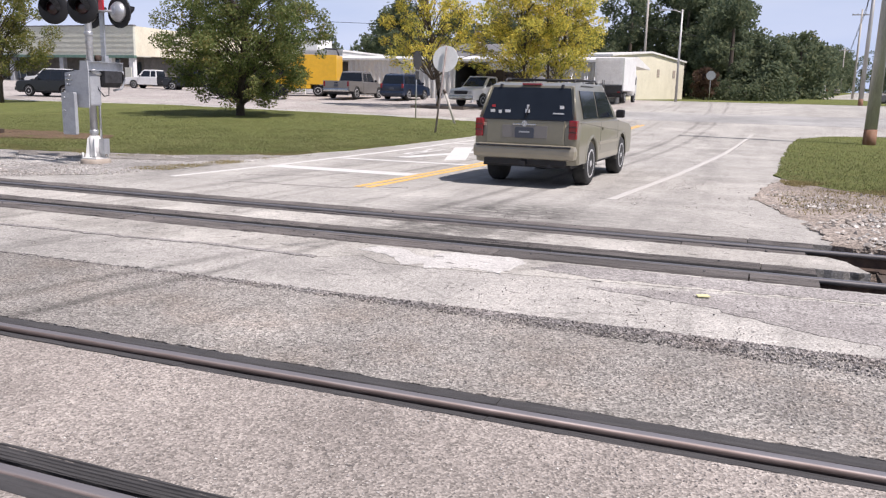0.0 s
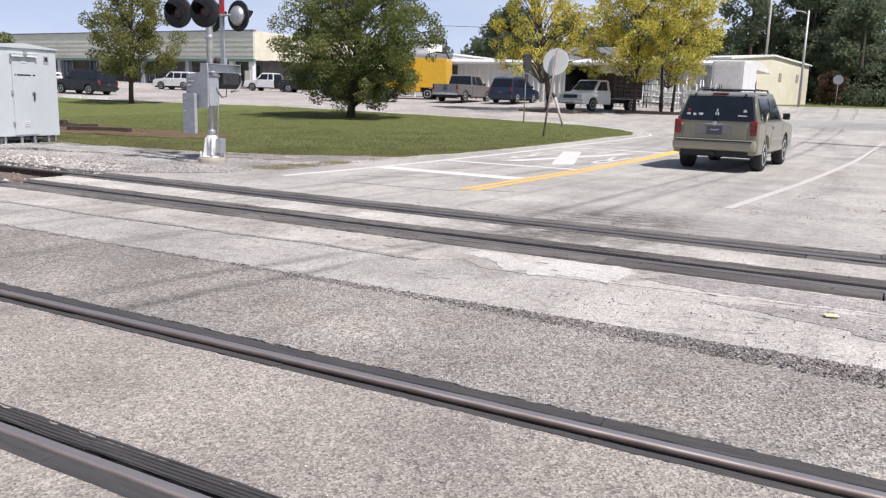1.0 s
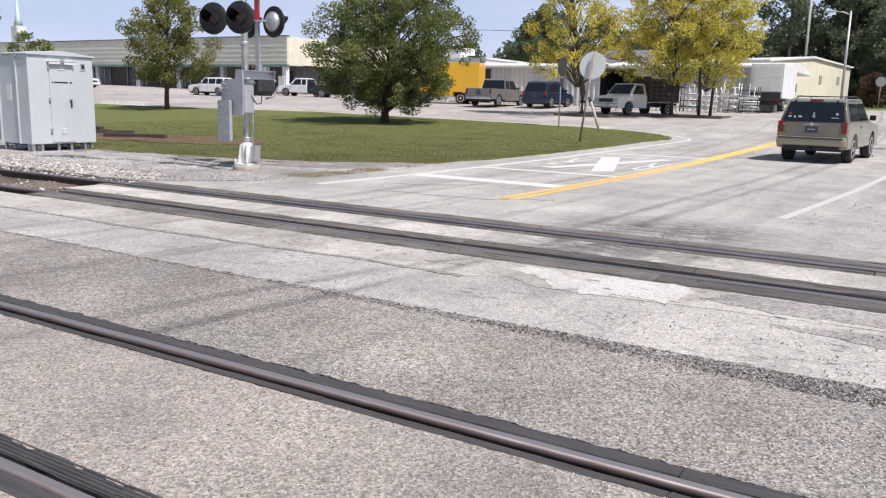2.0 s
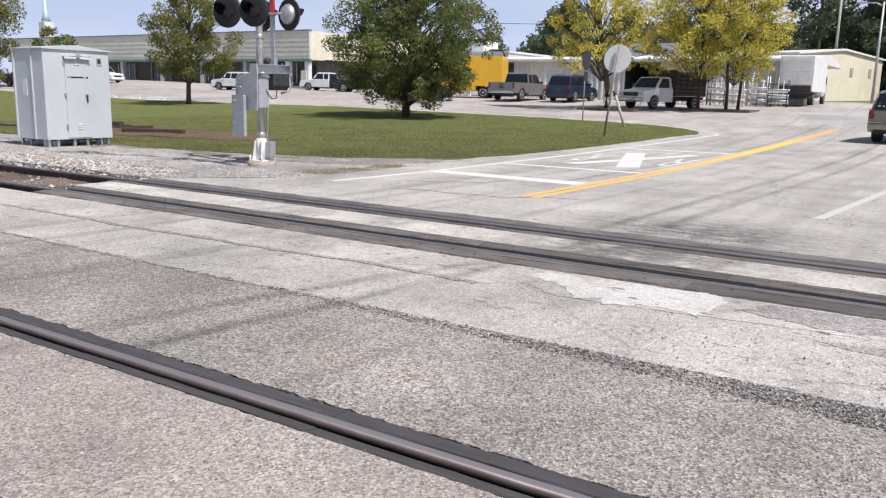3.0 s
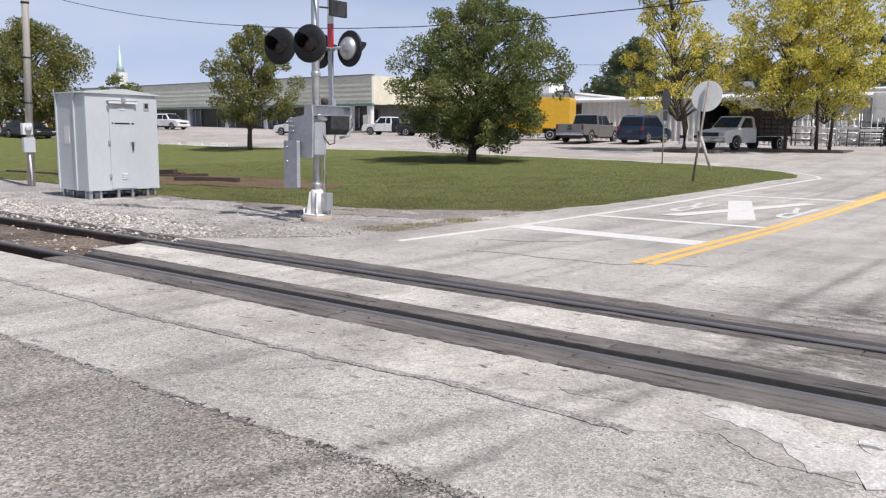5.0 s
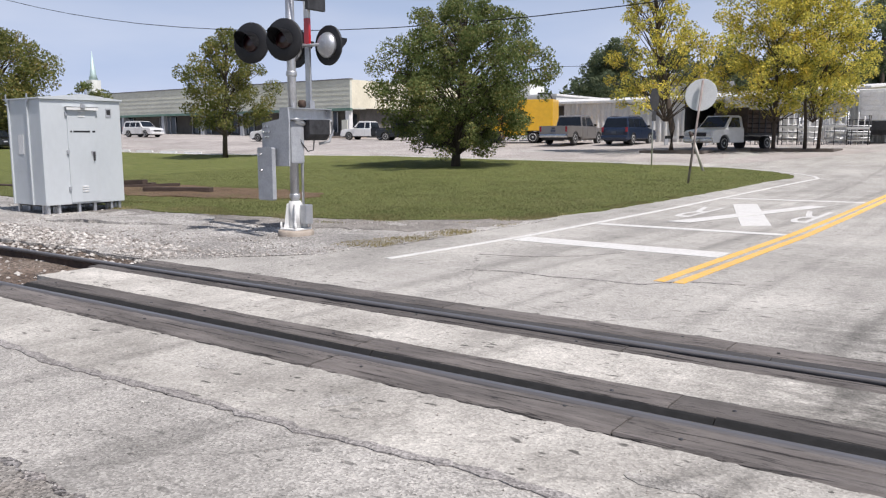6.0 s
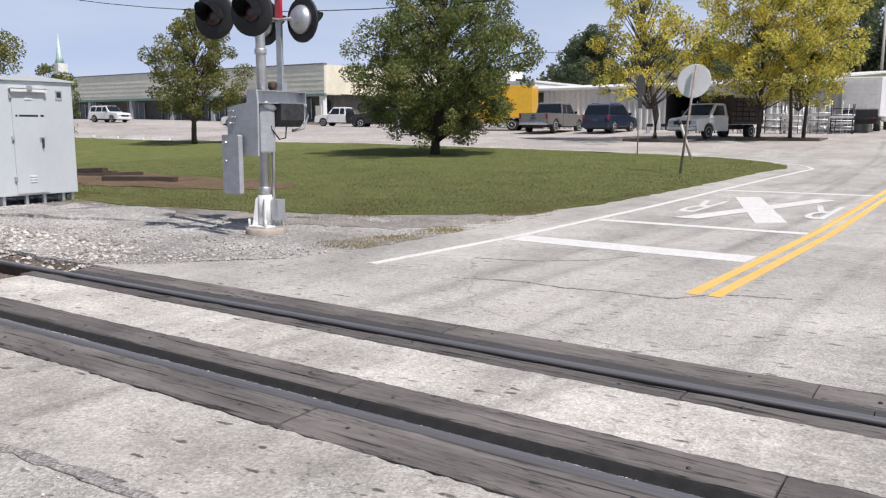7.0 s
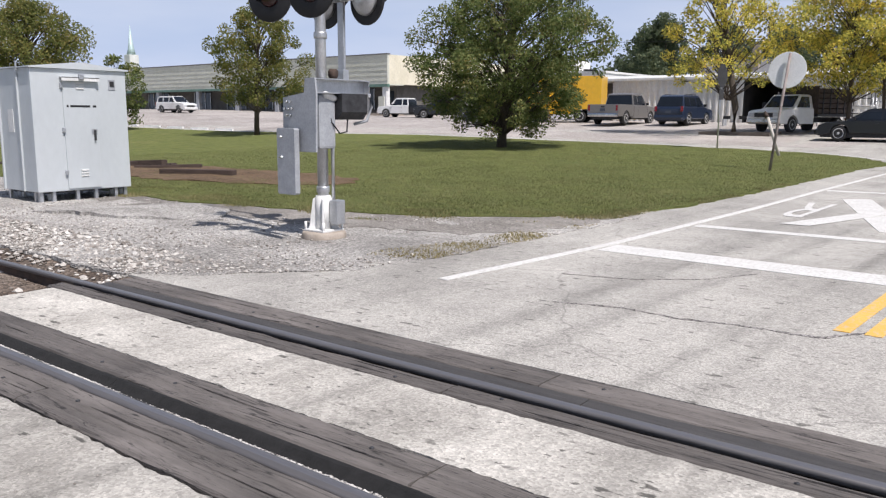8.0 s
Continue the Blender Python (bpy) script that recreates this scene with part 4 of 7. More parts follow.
# road markings
def marking(name, polys, mat, label, lift=0.006, group="road markings"):
    bm = bmesh.new()
    for poly in polys:
        pts = []
        for (x0, y0), (x1, y1) in zip(poly, poly[1:] + poly[:1]):
            n = max(1, int(math.hypot(x1 - x0, y1 - y0) / 0.8))
            pts += [(x0 + (x1 - x0) * k / n, y0 + (y1 - y0) * k / n) for k in range(n)]
        bm.faces.new([bm.verts.new((x, y, land(x, y) + lift)) for x, y in pts])
    ext = bmesh.ops.extrude_face_region(bm, geom=bm.faces[:])
    bmesh.ops.translate(bm, verts=[e for e in ext["geom"] if isinstance(e, bmesh.types.BMVert)], vec=(0, 0, -0.005))
    return tagged(part(name, bm, mat), label, "road marking", group)


marking("stop_line", [[(-9.33, 6.50), (-6.08, 6.42), (-6.06, 6.98), (-9.33, 7.05)]], M_LINE, "wide white stop line across the lane")
marking("cross_line", ribbon([(-9.25, 9.55), (-5.94, 9.62)], 0.27), M_LINE, "white line across the lane")
marking("cross_line", ribbon([(-9.15, 17.2), (-5.89, 17.5)], 0.30), M_LINE, "white line across the lane")
marking("edge_line", ribbon([(-9.68, 3.86), (-9.42, 7.0), (-9.32, 12), (-9.28, 17), (-9.10, 22), (-8.75, 25.2), (-8.62, 26.1), (-8.95, 27.2), (-9.9, 28.5), (-11.4, 29.9), (-13.2, 31.3), (-15.2, 32.2), (-19.5, 32.8), (-25.1, 33.1), (-34, 33.6), (-48, 31.2), (-60, 30.2)], 0.13), M_LINE, "white edge line curving round the lawn")
marking("edge_line", ribbon([(-1.78, 4.9), (-1.24, 10.2), (-0.65, 18), (0.0, 28.5)], 0.14), M_LINE_WORN, "worn white edge line")
marking("centre_line", ribbon([(-6.06, 4.25), (-5.86, 9.7), (-5.80, 18), (-5.62, 24), (-5.3, 33)], 0.125), M_YELLOW_LINE, "double yellow centre line of the road")
marking("centre_line", ribbon([(-5.84, 4.25), (-5.64, 9.7), (-5.58, 18), (-5.42, 24), (-5.1, 33)], 0.125), M_YELLOW_LINE, "double yellow centre line of the road")
marking("lane_line", ribbon([(-1.0, 45), (1.6, 52)], 0.2), M_LINE_WORN, "faded white lane line of the far street")
marking("crossing_x", [[(-8.45, 15.4), (-7.98, 15.75), (-6.48, 10.95), (-6.92, 10.58)]], M_LINE, "broad stroke of a white painted crossing mark")
marking("crossing_x", [[(-8.32, 10.62), (-7.90, 10.62), (-6.42, 15.75), (-6.80, 15.9)]], M_LINE, "stroke of a white painted crossing mark", lift=0.012)


def painted_letter(ch, x, y, w, l, turn):
    """A letter of road paint, drawn long for the drivers who come towards the tracks."""
    cu = bpy.data.curves.new("letter", "FONT")
    cu.body = ch
    ob = bpy.data.objects.new("letter", cu)
    me = bpy.data.meshes.new_from_object(ob)
    bpy.data.objects.remove(ob)
    bpy.data.curves.remove(cu)
    co = np.array([v.co[:] for v in me.vertices])
    lo, hi = co.min(0), co.max(0)
    for v in me.vertices:
        u, t = (v.co.x - lo[0]) / (hi[0] - lo[0]) - 0.5, (v.co.y - lo[1]) / (hi[1] - lo[1]) - 0.5
        px, py = x - u * w * turn, y - t * l * turn
        v.co = (px, py, land(px, py) + 0.007)
    me.name = "painted_letter"
    me.materials.append(M_LINE)
    tagged(new("painted_letter", me), "white painted letter R on the road", "road marking", "road markings")


painted_letter("R", -8.55, 13.0, 0.52, 2.6, 1)
painted_letter("R", -6.32, 13.1, 0.52, 2.6, 1)


# ---------------------------------------------------------------- crossing signal
def crossing_signal():
    t = thing("crossing_signal", pose(-12.66, 5.04, 0), "galvanised crossing signal mast with flashing lights and a raised gate arm", "signal")
    part("foundation", lathe(bmesh.new(), [(0.31, -0.12), (0.30, 0.07), (0.28, 0.10)], 18), M_FOUND, t, "stained round concrete foundation")
    bm = boxed(-0.19, 0.19, -0.19, 0.19, 0.10, 0.13, 0.01)
    tube(bm, [(0, 0, 0.12), (0, 0, 0.58)], [0.105, 0.10], 14)
    for k in range(4):
        a = radians(45 + 90 * k)
        m = Matrix.Rotation(a, 4, "Z")
        prism(bm, [(0.09, 0.12), (0.21, 0.12), (0.185, 0.19), (0.14, 0.53), (0.09, 0.56)], -0.012, 0.012, "y")
        bmesh.ops.transform(bm, verts=bm.verts[-10:], matrix=m)
    part("base_casting", bm, M_WHITE_PAINT, t, "white-painted ribbed base casting")
    for sx in (-0.17, 0.17):
        for sy in (-0.17, 0.17):
            part("anchor_bolt", bar((sx, sy, 0.10), (sx, sy, 0.23), 0.018, None, 8), M_WHITE_PAINT, t)
    part("junction_box", boxed(0.11, 0.25, 0.0, 0.16, 0.20, 0.52, 0.012), M_GALV, t, "grey junction box on the base")
    part("mast", bar((0, 0, 0.5), (0, 0, 5.2), 0.073, 0.070, 18), M_GALV, t, "galvanised steel mast")
    part("conduit", tube(bmesh.new(), [(0.09, 0.10, 0.5), (0.09, 0.10, 1.2), (0.06, 0.12, 1.45), (0.02, 0.2, 1.6)], 0.025, 10), M_GALV, t)
    for z in (0.62, 1.22, 2.62):
        part("clamp", lathe(bmesh.new(), [(0.085, z), (0.088, z + 0.02), (0.088, z + 0.06), (0.085, z + 0.08)], 14), M_GALV, t)

    # gate mechanism
    bm = boxed(0.08, 0.20, -0.36, 0.72, 2.09, 2.105)
    box(bm, 0.08, 0.20, -0.36, 0.72, 1.915, 1.93)
    box(bm, 0.08, 0.095, -0.36, 0.72, 1.93, 2.09)
    for y in (-0.36, 0.70):
        box(bm, 0.095, 0.19, y, y + 0.012, 1.93, 2.09)
    part("channel_beam", bm, M_GALV, t, "galvanised channel beam of the gate")
    bm = bmesh.new()
    prism(bm, [(-0.24, 1.92), (-0.24, 1.68), (-0.16, 1.58), (0.16, 1.58), (0.24, 1.68), (0.24, 1.92)], 0.14, 0.62, "y")
    part("gate_motor_case", bm, M_DARKMETAL, t, "dark gate motor housing")
    part("motor_bracket", tube(bmesh.new(), [(0.2, 0.70, 1.92), (0.2, 0.74, 1.75), (0.18, 0.66, 1.56), (0.1, 0.5, 1.52)], 0.022, 8), M_GREY_PAINT, t)
    bm = bmesh.new()
    prism(bm, [(-0.32, 1.30), (-0.06, 1.17), (0.30, 1.17), (0.32, 1.92), (0.30, 2.10), (0.12, 2.10), (0.10, 1.92), (-0.30, 1.86)], -0.395, -0.366, "y")
    part("mechanism_case", boxed(-0.12, 0.13, -0.17, 0.13, 1.20, 1.90, 0.035), M_GREY_PAINT, t, "grey gate mechanism case round the mast")
    part("gate_arm_plate", bm, M_GREY_PAINT, t, "grey gate support plate with bolt heads")
    for k in range(7):
        a = 2 * math.pi * k / 6
        x, z = (-0.19 + 0.07 * math.cos(a), 1.72 + 0.10 * math.sin(a)) if k < 6 else (-0.19, 1.72)
        part("bolt", bar((x, -0.39, z), (x, -0.425, z), 0.017, None, 8), M_CHROME, t)
    bm = bmesh.new()
    prism(bm, [(-0.30, 0.64), (-0.28, 0.62), (0.02, 0.62), (0.04, 0.64), (0.04, 1.45), (0.02, 1.47), (-0.28, 1.47), (-0.30, 1.45)], -0.52, -0.44, "y")
    part("counterweight", bm, M_GREY_PAINT, t, "grey steel counterweight plate")
    for z in (1.36, 1.10):
        part("bolt", bar((-0.20, -0.57, z), (-0.20, -0.44, z), 0.013, None, 8), M_CHROME, t)
    part("cable_loop", tube(bmesh.new(), [(0.05, 0.02, 1.95), (0.13, 0.05, 1.55), (0.17, 0.16, 1.40), (0.16, 0.30, 1.42), (0.12, 0.36, 1.60)], 0.011, 6), M_BLACK, t, "black cable hanging in a loop")
    part("cable", tube(bmesh.new(), [(0.06, -0.06, 1.9), (0.09, -0.07, 1.5), (0.07, -0.06, 1.2)], 0.012, 6), M_BLACK, t)
    part("wire_coil", lathe(bmesh.new(), [(0.05, 2.12), (0.07, 2.15), (0.07, 2.21), (0.05, 2.24)], 12, Matrix.Translation((0.04, 0.18, 0))), M_RUST, t, "coil of brown wire")
    part("lamp_socket", lathe(bmesh.new(), [(0.035, 0), (0.045, 0.05), (0.05, 0.2), (0.02, 0.24)], 10, Matrix.Translation((0.12, 0.14, 1.85)) @ Matrix.Rotation(radians(75), 4, "X")), M_WHITE_PAINT, t)
    arm = part("gate_arm", boxed(-0.055, 0.055, 0.365, 0.405, 2.13, 7.2, 0.006), M_GALV, t, "raised gate arm of aluminium with red and white bands")
    for k in range(8):
        z = 3.13 + 0.46 * k
        part("red_band" if k % 2 == 0 else "white_band", boxed(-0.057, 0.057, 0.362, 0.408, z, z + 0.455), M_RED_TAPE if k % 2 == 0 else M_WHITE_TAPE, arm)
    part("arm_socket", boxed(-0.08, 0.08, 0.33, 0.44, 2.06, 2.24, 0.012), M_GALV, t)

    # lights: a pair to each side of the mast
    for y in (-0.5, 0.5):
        s = -1 if y < 0 else 1
        part("crossarm", bar((-0.38, y * 0.72, 3.14), (0.38, y * 0.72, 3.14), 0.025, None, 10), M_GALV, t)
        part("bracket", bar((0, 0, 3.14), (0, y * 0.72, 3.14), 0.028, None, 10), M_GALV, t)
        for x in (-0.38, 0.38):
            face = Matrix.Translation((x, y, 3.13)) @ Matrix.Rotation(radians(15 if s < 0 else -5), 4, "Z") @ Matrix.Rotation(radians(90 if s < 0 else -90), 4, "X")
            disc = part("background_disc", lathe(bmesh.new(), [(0.318, -0.03), (0.325, -0.02), (0.325, 0.004), (0.312, 0.016), (0.16, 0.016)], 32, face), M_BLACK, t, "round black light background")
            part("lens", lathe(bmesh.new(), [(0.145, 0.016), (0.12, 0.035), (0.05, 0.05)], 20, face), M_LENS, disc, "unlit dark red lens")
            bm = bmesh.new()
            n = 14
            ra = [bm.verts.new((0.165 * math.sin(a), 0.165 * math.cos(a) * (1 if s < 0 else -1), 0.0)) for a in [radians(-115 + 230 * k / n) for k in range(n + 1)]]
            rb = [bm.verts.new((0.150 * math.sin(a), 0.150 * math.cos(a) * (1 if s < 0 else -1), 0.36 - 0.24 * abs(k / n * 2 - 1) ** 1.6)) for k, a in enumerate([radians(-115 + 230 * k / n) for k in range(n + 1)])]
            for k in range(n):
                bm.faces.new((ra[k], ra[k + 1], rb[k + 1], rb[k])).smooth = True
            bmesh.ops.solidify(bm, geom=bm.faces[:], thickness=0.006)
            bmesh.ops.transform(bm, verts=bm.verts[:], matrix=face)
            part("hood", bm, M_BLACK, disc, "black sun hood")
            part("housing", lathe(bmesh.new(), [(0.21, -0.03), (0.205, -0.07), (0.15, -0.14), (0.06, -0.17)], 20, face), M_GALV, disc, "grey metal back housing")
    bm = bmesh.new()
    for sgn in (1, -1):
        box(bm, -0.6, 0.6, -0.012, 0.0, -0.1, 0.1, 0, pose(0, -0.085, 4.45, 0, 42 * sgn, 0))
    part("crossbuck", bm, M_WHITE_PAINT, t, "white crossbuck boards")
    part("bell_box", boxed(0.12, 0.20, 0.22, 0.62, 3.70, 3.98, 0.01), M_DARKMETAL, t, "grey plate behind the gate arm")
    part("plate_bracket", bar((0, 0, 3.84), (0.14, 0.3, 3.84), 0.015, None, 8), M_DARKMETAL, t)


crossing_signal()


# ---------------------------------------------------------------- equipment cabinet
def equipment_cabinet():
    x1, x0, y0, y1, z0, z1 = -19.75, -21.15, 4.57, 6.43, 0.20, 2.47
    t = thing("equipment_cabinet", pose(0, 0, 0), "pale aluminium signal equipment cabinet on steel legs", "cabinet")
    part("body", boxed(x0, x1, y0, y1, z0, z1, 0.015), M_CAB, t)
    bm = bmesh.new()
    prism(bm, [(y0 - 0.04, z1), (y1 + 0.04, z1), (y1 + 0.04, z1 + 0.025), ((y0 + y1) / 2, z1 + 0.13), (y0 - 0.04, z1 + 0.025)], x0 - 0.04, x1 + 0.05, "x")
    part("roof", bm, M_CAB, t, "shallow peaked aluminium roof")
    for x in (x0 + 0.08, x1 - 0.52):
        part("side_rib", boxed(x, x + 0.045, y0 - 0.035, y0, z0, z1, 0.004), M_CAB, t, "folded rib on the side wall")
    for x in (x0 + 0.05, x1 - 0.45):
        part("lifting_eye", boxed(x, x + 0.05, y0 - 0.05, y0 - 0.035, z1 - 0.05, z1 + 0.12, 0.004), M_GALV, t)
    part("side_placard", boxed(x0 + 0.42, x0 + 0.64, y0 - 0.008, y0 - 0.001, 1.30, 1.72), M_WHITE_PAINT, t, "pale placard on the side wall")
    door = part("door", boxed(x1 + 0.001, x1 + 0.022, 5.14, 5.80, 0.24, 2.30, 0.006), M_CAB, t, "narrow door with louvres")
    for z in (0.50, 1.30, 2.12):
        part("hinge", boxed(x1 + 0.005, x1 + 0.05, 5.095, 5.145, z, z + 0.09, 0.006), M_GALV, door)
    part("handle", boxed(x1 + 0.022, x1 + 0.06, 5.70, 5.735, 1.14, 1.34, 0.008), M_DARKMETAL, door, "dark lever handle")
    part("handle_plate", boxed(x1 + 0.02, x1 + 0.03, 5.66, 5.77, 1.26, 1.36, 0.004), M_GALV, door)
    for zc in (0.46, 2.10):
        for k in range(3):
            part("louvre", boxed(x1 + 0.02, x1 + 0.038, 5.40, 5.55, zc + 0.052 * k, zc + 0.030 + 0.052 * k, 0.004), M_WHITE_PAINT, door)
    bm = boxed(x1 + 0.0, x1 + 0.10, 5.10, 5.84, 2.305, 2.32)
    box(bm, x1 + 0.09, x1 + 0.10, 5.10, 5.84, 2.25, 2.32)
    part("drip_hood", bm, M_WHITE_PAINT, t, "rain hood over the door")
    part("hood_latch", boxed(x1 + 0.09, x1 + 0.13, 5.42, 5.52, 2.28, 2.38, 0.01), M_GALV, t)
    fr = part("inspection_port", boxed(x1, x1 + 0.012, 6.06, 6.20, 2.10, 2.30, 0.004), M_GREY_PAINT, t)
    part("port_window", boxed(x1 + 0.012, x1 + 0.016, 6.085, 6.175, 2.16, 2.27), M_INTERIOR, fr)
    # lettering kept as plain bars
    for a, b in ((5.20, 5.24), (5.27, 5.66), (5.71, 5.78)):
        part("lettering_bar", boxed(x1 + 0.022, x1 + 0.024, a, b, 1.765, 1.805), M_BLACK, door)
    part("floor_rail", boxed(x0 + 0.12, x1 - 0.12, y0 + 0.12, y1 - 0.12, 0.16, 0.20), M_DARKMETAL, t)
    for x in (x0 + 0.12, x1 - 0.25, x1 - 0.08):
        for y in (y0 + 0.08, y0 + 0.32, 5.35, 5.72, y1 - 0.3, y1 - 0.1):
            if x == x1 - 0.25 and 5 < y < 6:
                continue
            part("leg", boxed(x - 0.03, x + 0.03, y - 0.03, y + 0.03, -0.10, 0.20), M_GALV, t)


equipment_cabinet()


# ---------------------------------------------------------------- signs, poles, cable
def round_sign():
    h = land(-11.9, 22.2)
    t = thing("warning_sign", pose(-11.9, 22.2, h), "back of a round sign on a leaning steel post", "sign")
    part("post", bar((0, 0, -0.1), (0.205, 0.565, 3.45), 0.04, None, 8), M_RUSTPOST, t, "leaning post with rusty streaks")
    m = Matrix.Translation((0.14, 0.55, 2.97)) @ Matrix.Rotation(radians(81), 4, "X")
    part("sign_face", lathe(bmesh.new(), [(0.53, -0.06), (0.54, -0.057), (0.54, -0.05), (0.53, -0.047)], 40, m), M_DISC, t, "plain pale aluminium disc")
    for z in (2.5, 3.2):
        part("bolt", bar((0.15, 0.40 + (z - 2.5) * 0.16, z), (0.15, 0.52 + (z - 2.5) * 0.16, z), 0.012, None, 6), M_CHROME, t)


def octagon_sign(x, y, top, size, turn, label, mat):
    h = land(x, y)
    t = thing("stop_sign", pose(x, y, h, 0, 0, turn), label, "sign", "stop signs of the streets")
    part("post", bar((0, 0, -0.1), (0, 0, top), 0.032, None, 8), M_GALV, t)
    bm = lathe(bmesh.new(), [(size / 2 * 1.08, 0.03), (size / 2 * 1.08, 0.034)], 8, Matrix.Translation((0, -0.02, top - size / 2)) @ Matrix.Rotation(radians(90), 4, "X") @ Matrix.Rotation(radians(22.5), 4, "Z"))
    part("sign_face", bm, mat, t, "octagonal plate seen from the back")
    if top > 3.2:
        part("lower_plate", boxed(-0.22, 0.22, -0.052, -0.048, top - size - 0.50, top - size - 0.06), mat, t, "small plate under the octagon")


round_sign()
octagon_sign(-16.75, 31.4, 3.5, 0.95, 86, "dark back of an octagonal sign on a thin post", M_DARKMETAL)
octagon_sign(-5.0, 80.0, 3.0, 0.9, 5, "back of an octagonal sign at the far street", M_GREY_PAINT)
stub = thing("marker_post", pose(-13.35, 28.4, land(-13.35, 28.4)), "short leaning wooden post with a frayed top", "post")
part("stake", bar((0, 0, -0.1), (-0.5, -0.15, 1.45), 0.055, 0.06, 9), M_POLE, stub)
part("frayed_top", bar((-0.5, -0.15, 1.42), (-0.62, -0.12, 1.62), 0.09, 0.05, 7), M_BOARD, stub)


def meter_pole():
    t = thing("utility_pole", pose(-25.3, 5.9, 0), "weathered wooden utility pole with electric meter boxes", "utility pole")
    part("shaft", bar((0, 0, -0.2), (0.30, 0.1, 9.6), 0.108, 0.085, 14), M_POLE, t)
    bx = part("meter_box", boxed(0.06, 0.20, -0.24, 0.04, 1.48, 1.80, 0.012), M_WHITE_PAINT, t, "white meter box")
    part("meter_glass", lathe(bmesh.new(), [(0.09, 0), (0.09, 0.06), (0.05, 0.09)], 16, Matrix.Translation((0.20, -0.10, 1.66)) @ Matrix.Rotation(radians(90), 4, "Y")), M_CLEAR, bx, "round glass meter")
    part("switch_box", boxed(0.06, 0.19, -0.22, 0.10, 0.98, 1.40, 0.012), M_CAB, t, "pale switch box")
    part("conduit", tube(bmesh.new(), [(0.12, -0.05, 0.98), (0.14, -0.04, 0.5), (0.13, -0.03, -0.05)], 0.028, 8), M_WHITE_PAINT, t, "white conduit")
    for z in (2.35, 3.6, 5.1):
        part("staple_band", lathe(bmesh.new(), [(0.110, z), (0.112, z + 0.05)], 12, Matrix.Translation((0.031 * z, 0.010 * z, 0))), M_DARKMETAL, t)


meter_pole()


def steel_pole(x, y, h, r0, r1, label):
    t = thing("steel_pole", pose(x, y, land(x, y)), label, "pole", "steel poles at the street")
    part("shaft", bar((0, 0, 0.55), (0.10, 0, h), r0 * 0.98, r1, 16), M_STEELPOLE, t)
    part("rusted_foot", bar((0, 0, -0.1), (0, 0, 0.58), r0 * 1.03, r0 * 1.0, 16), grain_mat("orange_rust", (0.20, 0.085, 0.04), (0.34, 0.20, 0.13), 5, (1, 1, 0.5), 0.8, 0, 0.2), t, "rust-stained foot")
    part("pole_cap", bar((0.10, 0, h), (0.10, 0, h + 0.04), r1 * 1.05, r1 * 0.9, 12), M_STEELPOLE, t)


steel_pole(4.1, 25.4, 11.0, 0.225, 0.17, "thick grey steel pole with a rusted foot")
steel_pole(8.2, 72.0, 13.0, 0.20, 0.13, "tall grey steel pole by the far street")
steel_pole(9.0, 80.0, 13.0, 0.18, 0.12, "slim grey steel pole by the far street")


def wood_pole(x, y, h, arm, label):
    t = thing("utility_pole", pose(x, y, land(x, y)), label, "utility pole", "wooden utility poles")
    part("shaft", bar((0, 0, -0.2), (0, 0, h), 0.16, 0.11, 10), M_POLE, t)
    if arm:
        part("crossarm", boxed(-1.2, 1.2, -0.06, 0.06, h - 0.8, h - 0.66), M_POLE, t)
        for k in (-1.1, -0.5, 0.5, 1.1):
            part("insulator", bar((k, 0, h - 0.66), (k, 0, h - 0.5), 0.05, 0.03, 8), M_GREY_PAINT, t)


for x, y, h, arm in ((0.6, 92, 6.5, False), (5.2, 120, 8.5, False), (8.4, 150, 9.5, False), (-13.6, 93, 16, False), (11.6, 118, 12, True), (-22.5, 90, 15, False), (17.0, 210, 11, True)):
    wood_pole(x, y, h, arm, "weathered wooden utility pole with a crossarm" if arm else "weathered plain wooden utility pole")


def street_lamp():
    x, y = -7.1, 67.8
    t = thing("street_lamp", pose(x, y, land(x, y)), "grey steel street lamp with a long arm", "street lamp")
    part("column", bar((0, 0, -0.1), (0, 0, 8.0), 0.12, 0.075, 12), M_STEELPOLE, t)
    part("arm", tube(bmesh.new(), [(0, 0, 7.7), (-0.6, 0, 7.95), (-1.4, 0, 8.0)], 0.04, 8), M_STEELPOLE, t)
    part("lamp_head", boxed(-2.0, -1.3, -0.14, 0.14, 7.92, 8.06, 0.03), M_GREY_PAINT, t, "flat cobra lamp head")


street_lamp()


def cable(name, pts, r, label):
    t = tagged(part(name, tube(bmesh.new(), pts, r, 6), M_BLACK), label, "cable", "overhead cables")
    return t


CABLE_LOW, CABLE_K = -20.0, 0.0026
cable("overhead_cable", [(x, 26.2, 6.72 + CABLE_K * (x - CABLE_LOW) ** 2) for x in [4.1 - 4 * k for k in range(25)]], 0.022, "black overhead cable sagging over the lawn")
for dz in (0.0, -0.5):
    cable("overhead_cable", [(8.2, 72, 13 + dz), (9.9, 95, 12.3 + dz), (11.6, 118, 13.0 + dz), (14.2, 160, 12.0 + dz), (17, 210, 12.3 + dz)], 0.03, "black overhead cable along the far street")
cable("overhead_cable", [(-60, 88, 11.0), (-40, 89, 10.2), (-22.5, 90, 10.0), (-13.6, 93, 10.2), (0.6, 92, 7.6)], 0.03, "black overhead cable before the woods")


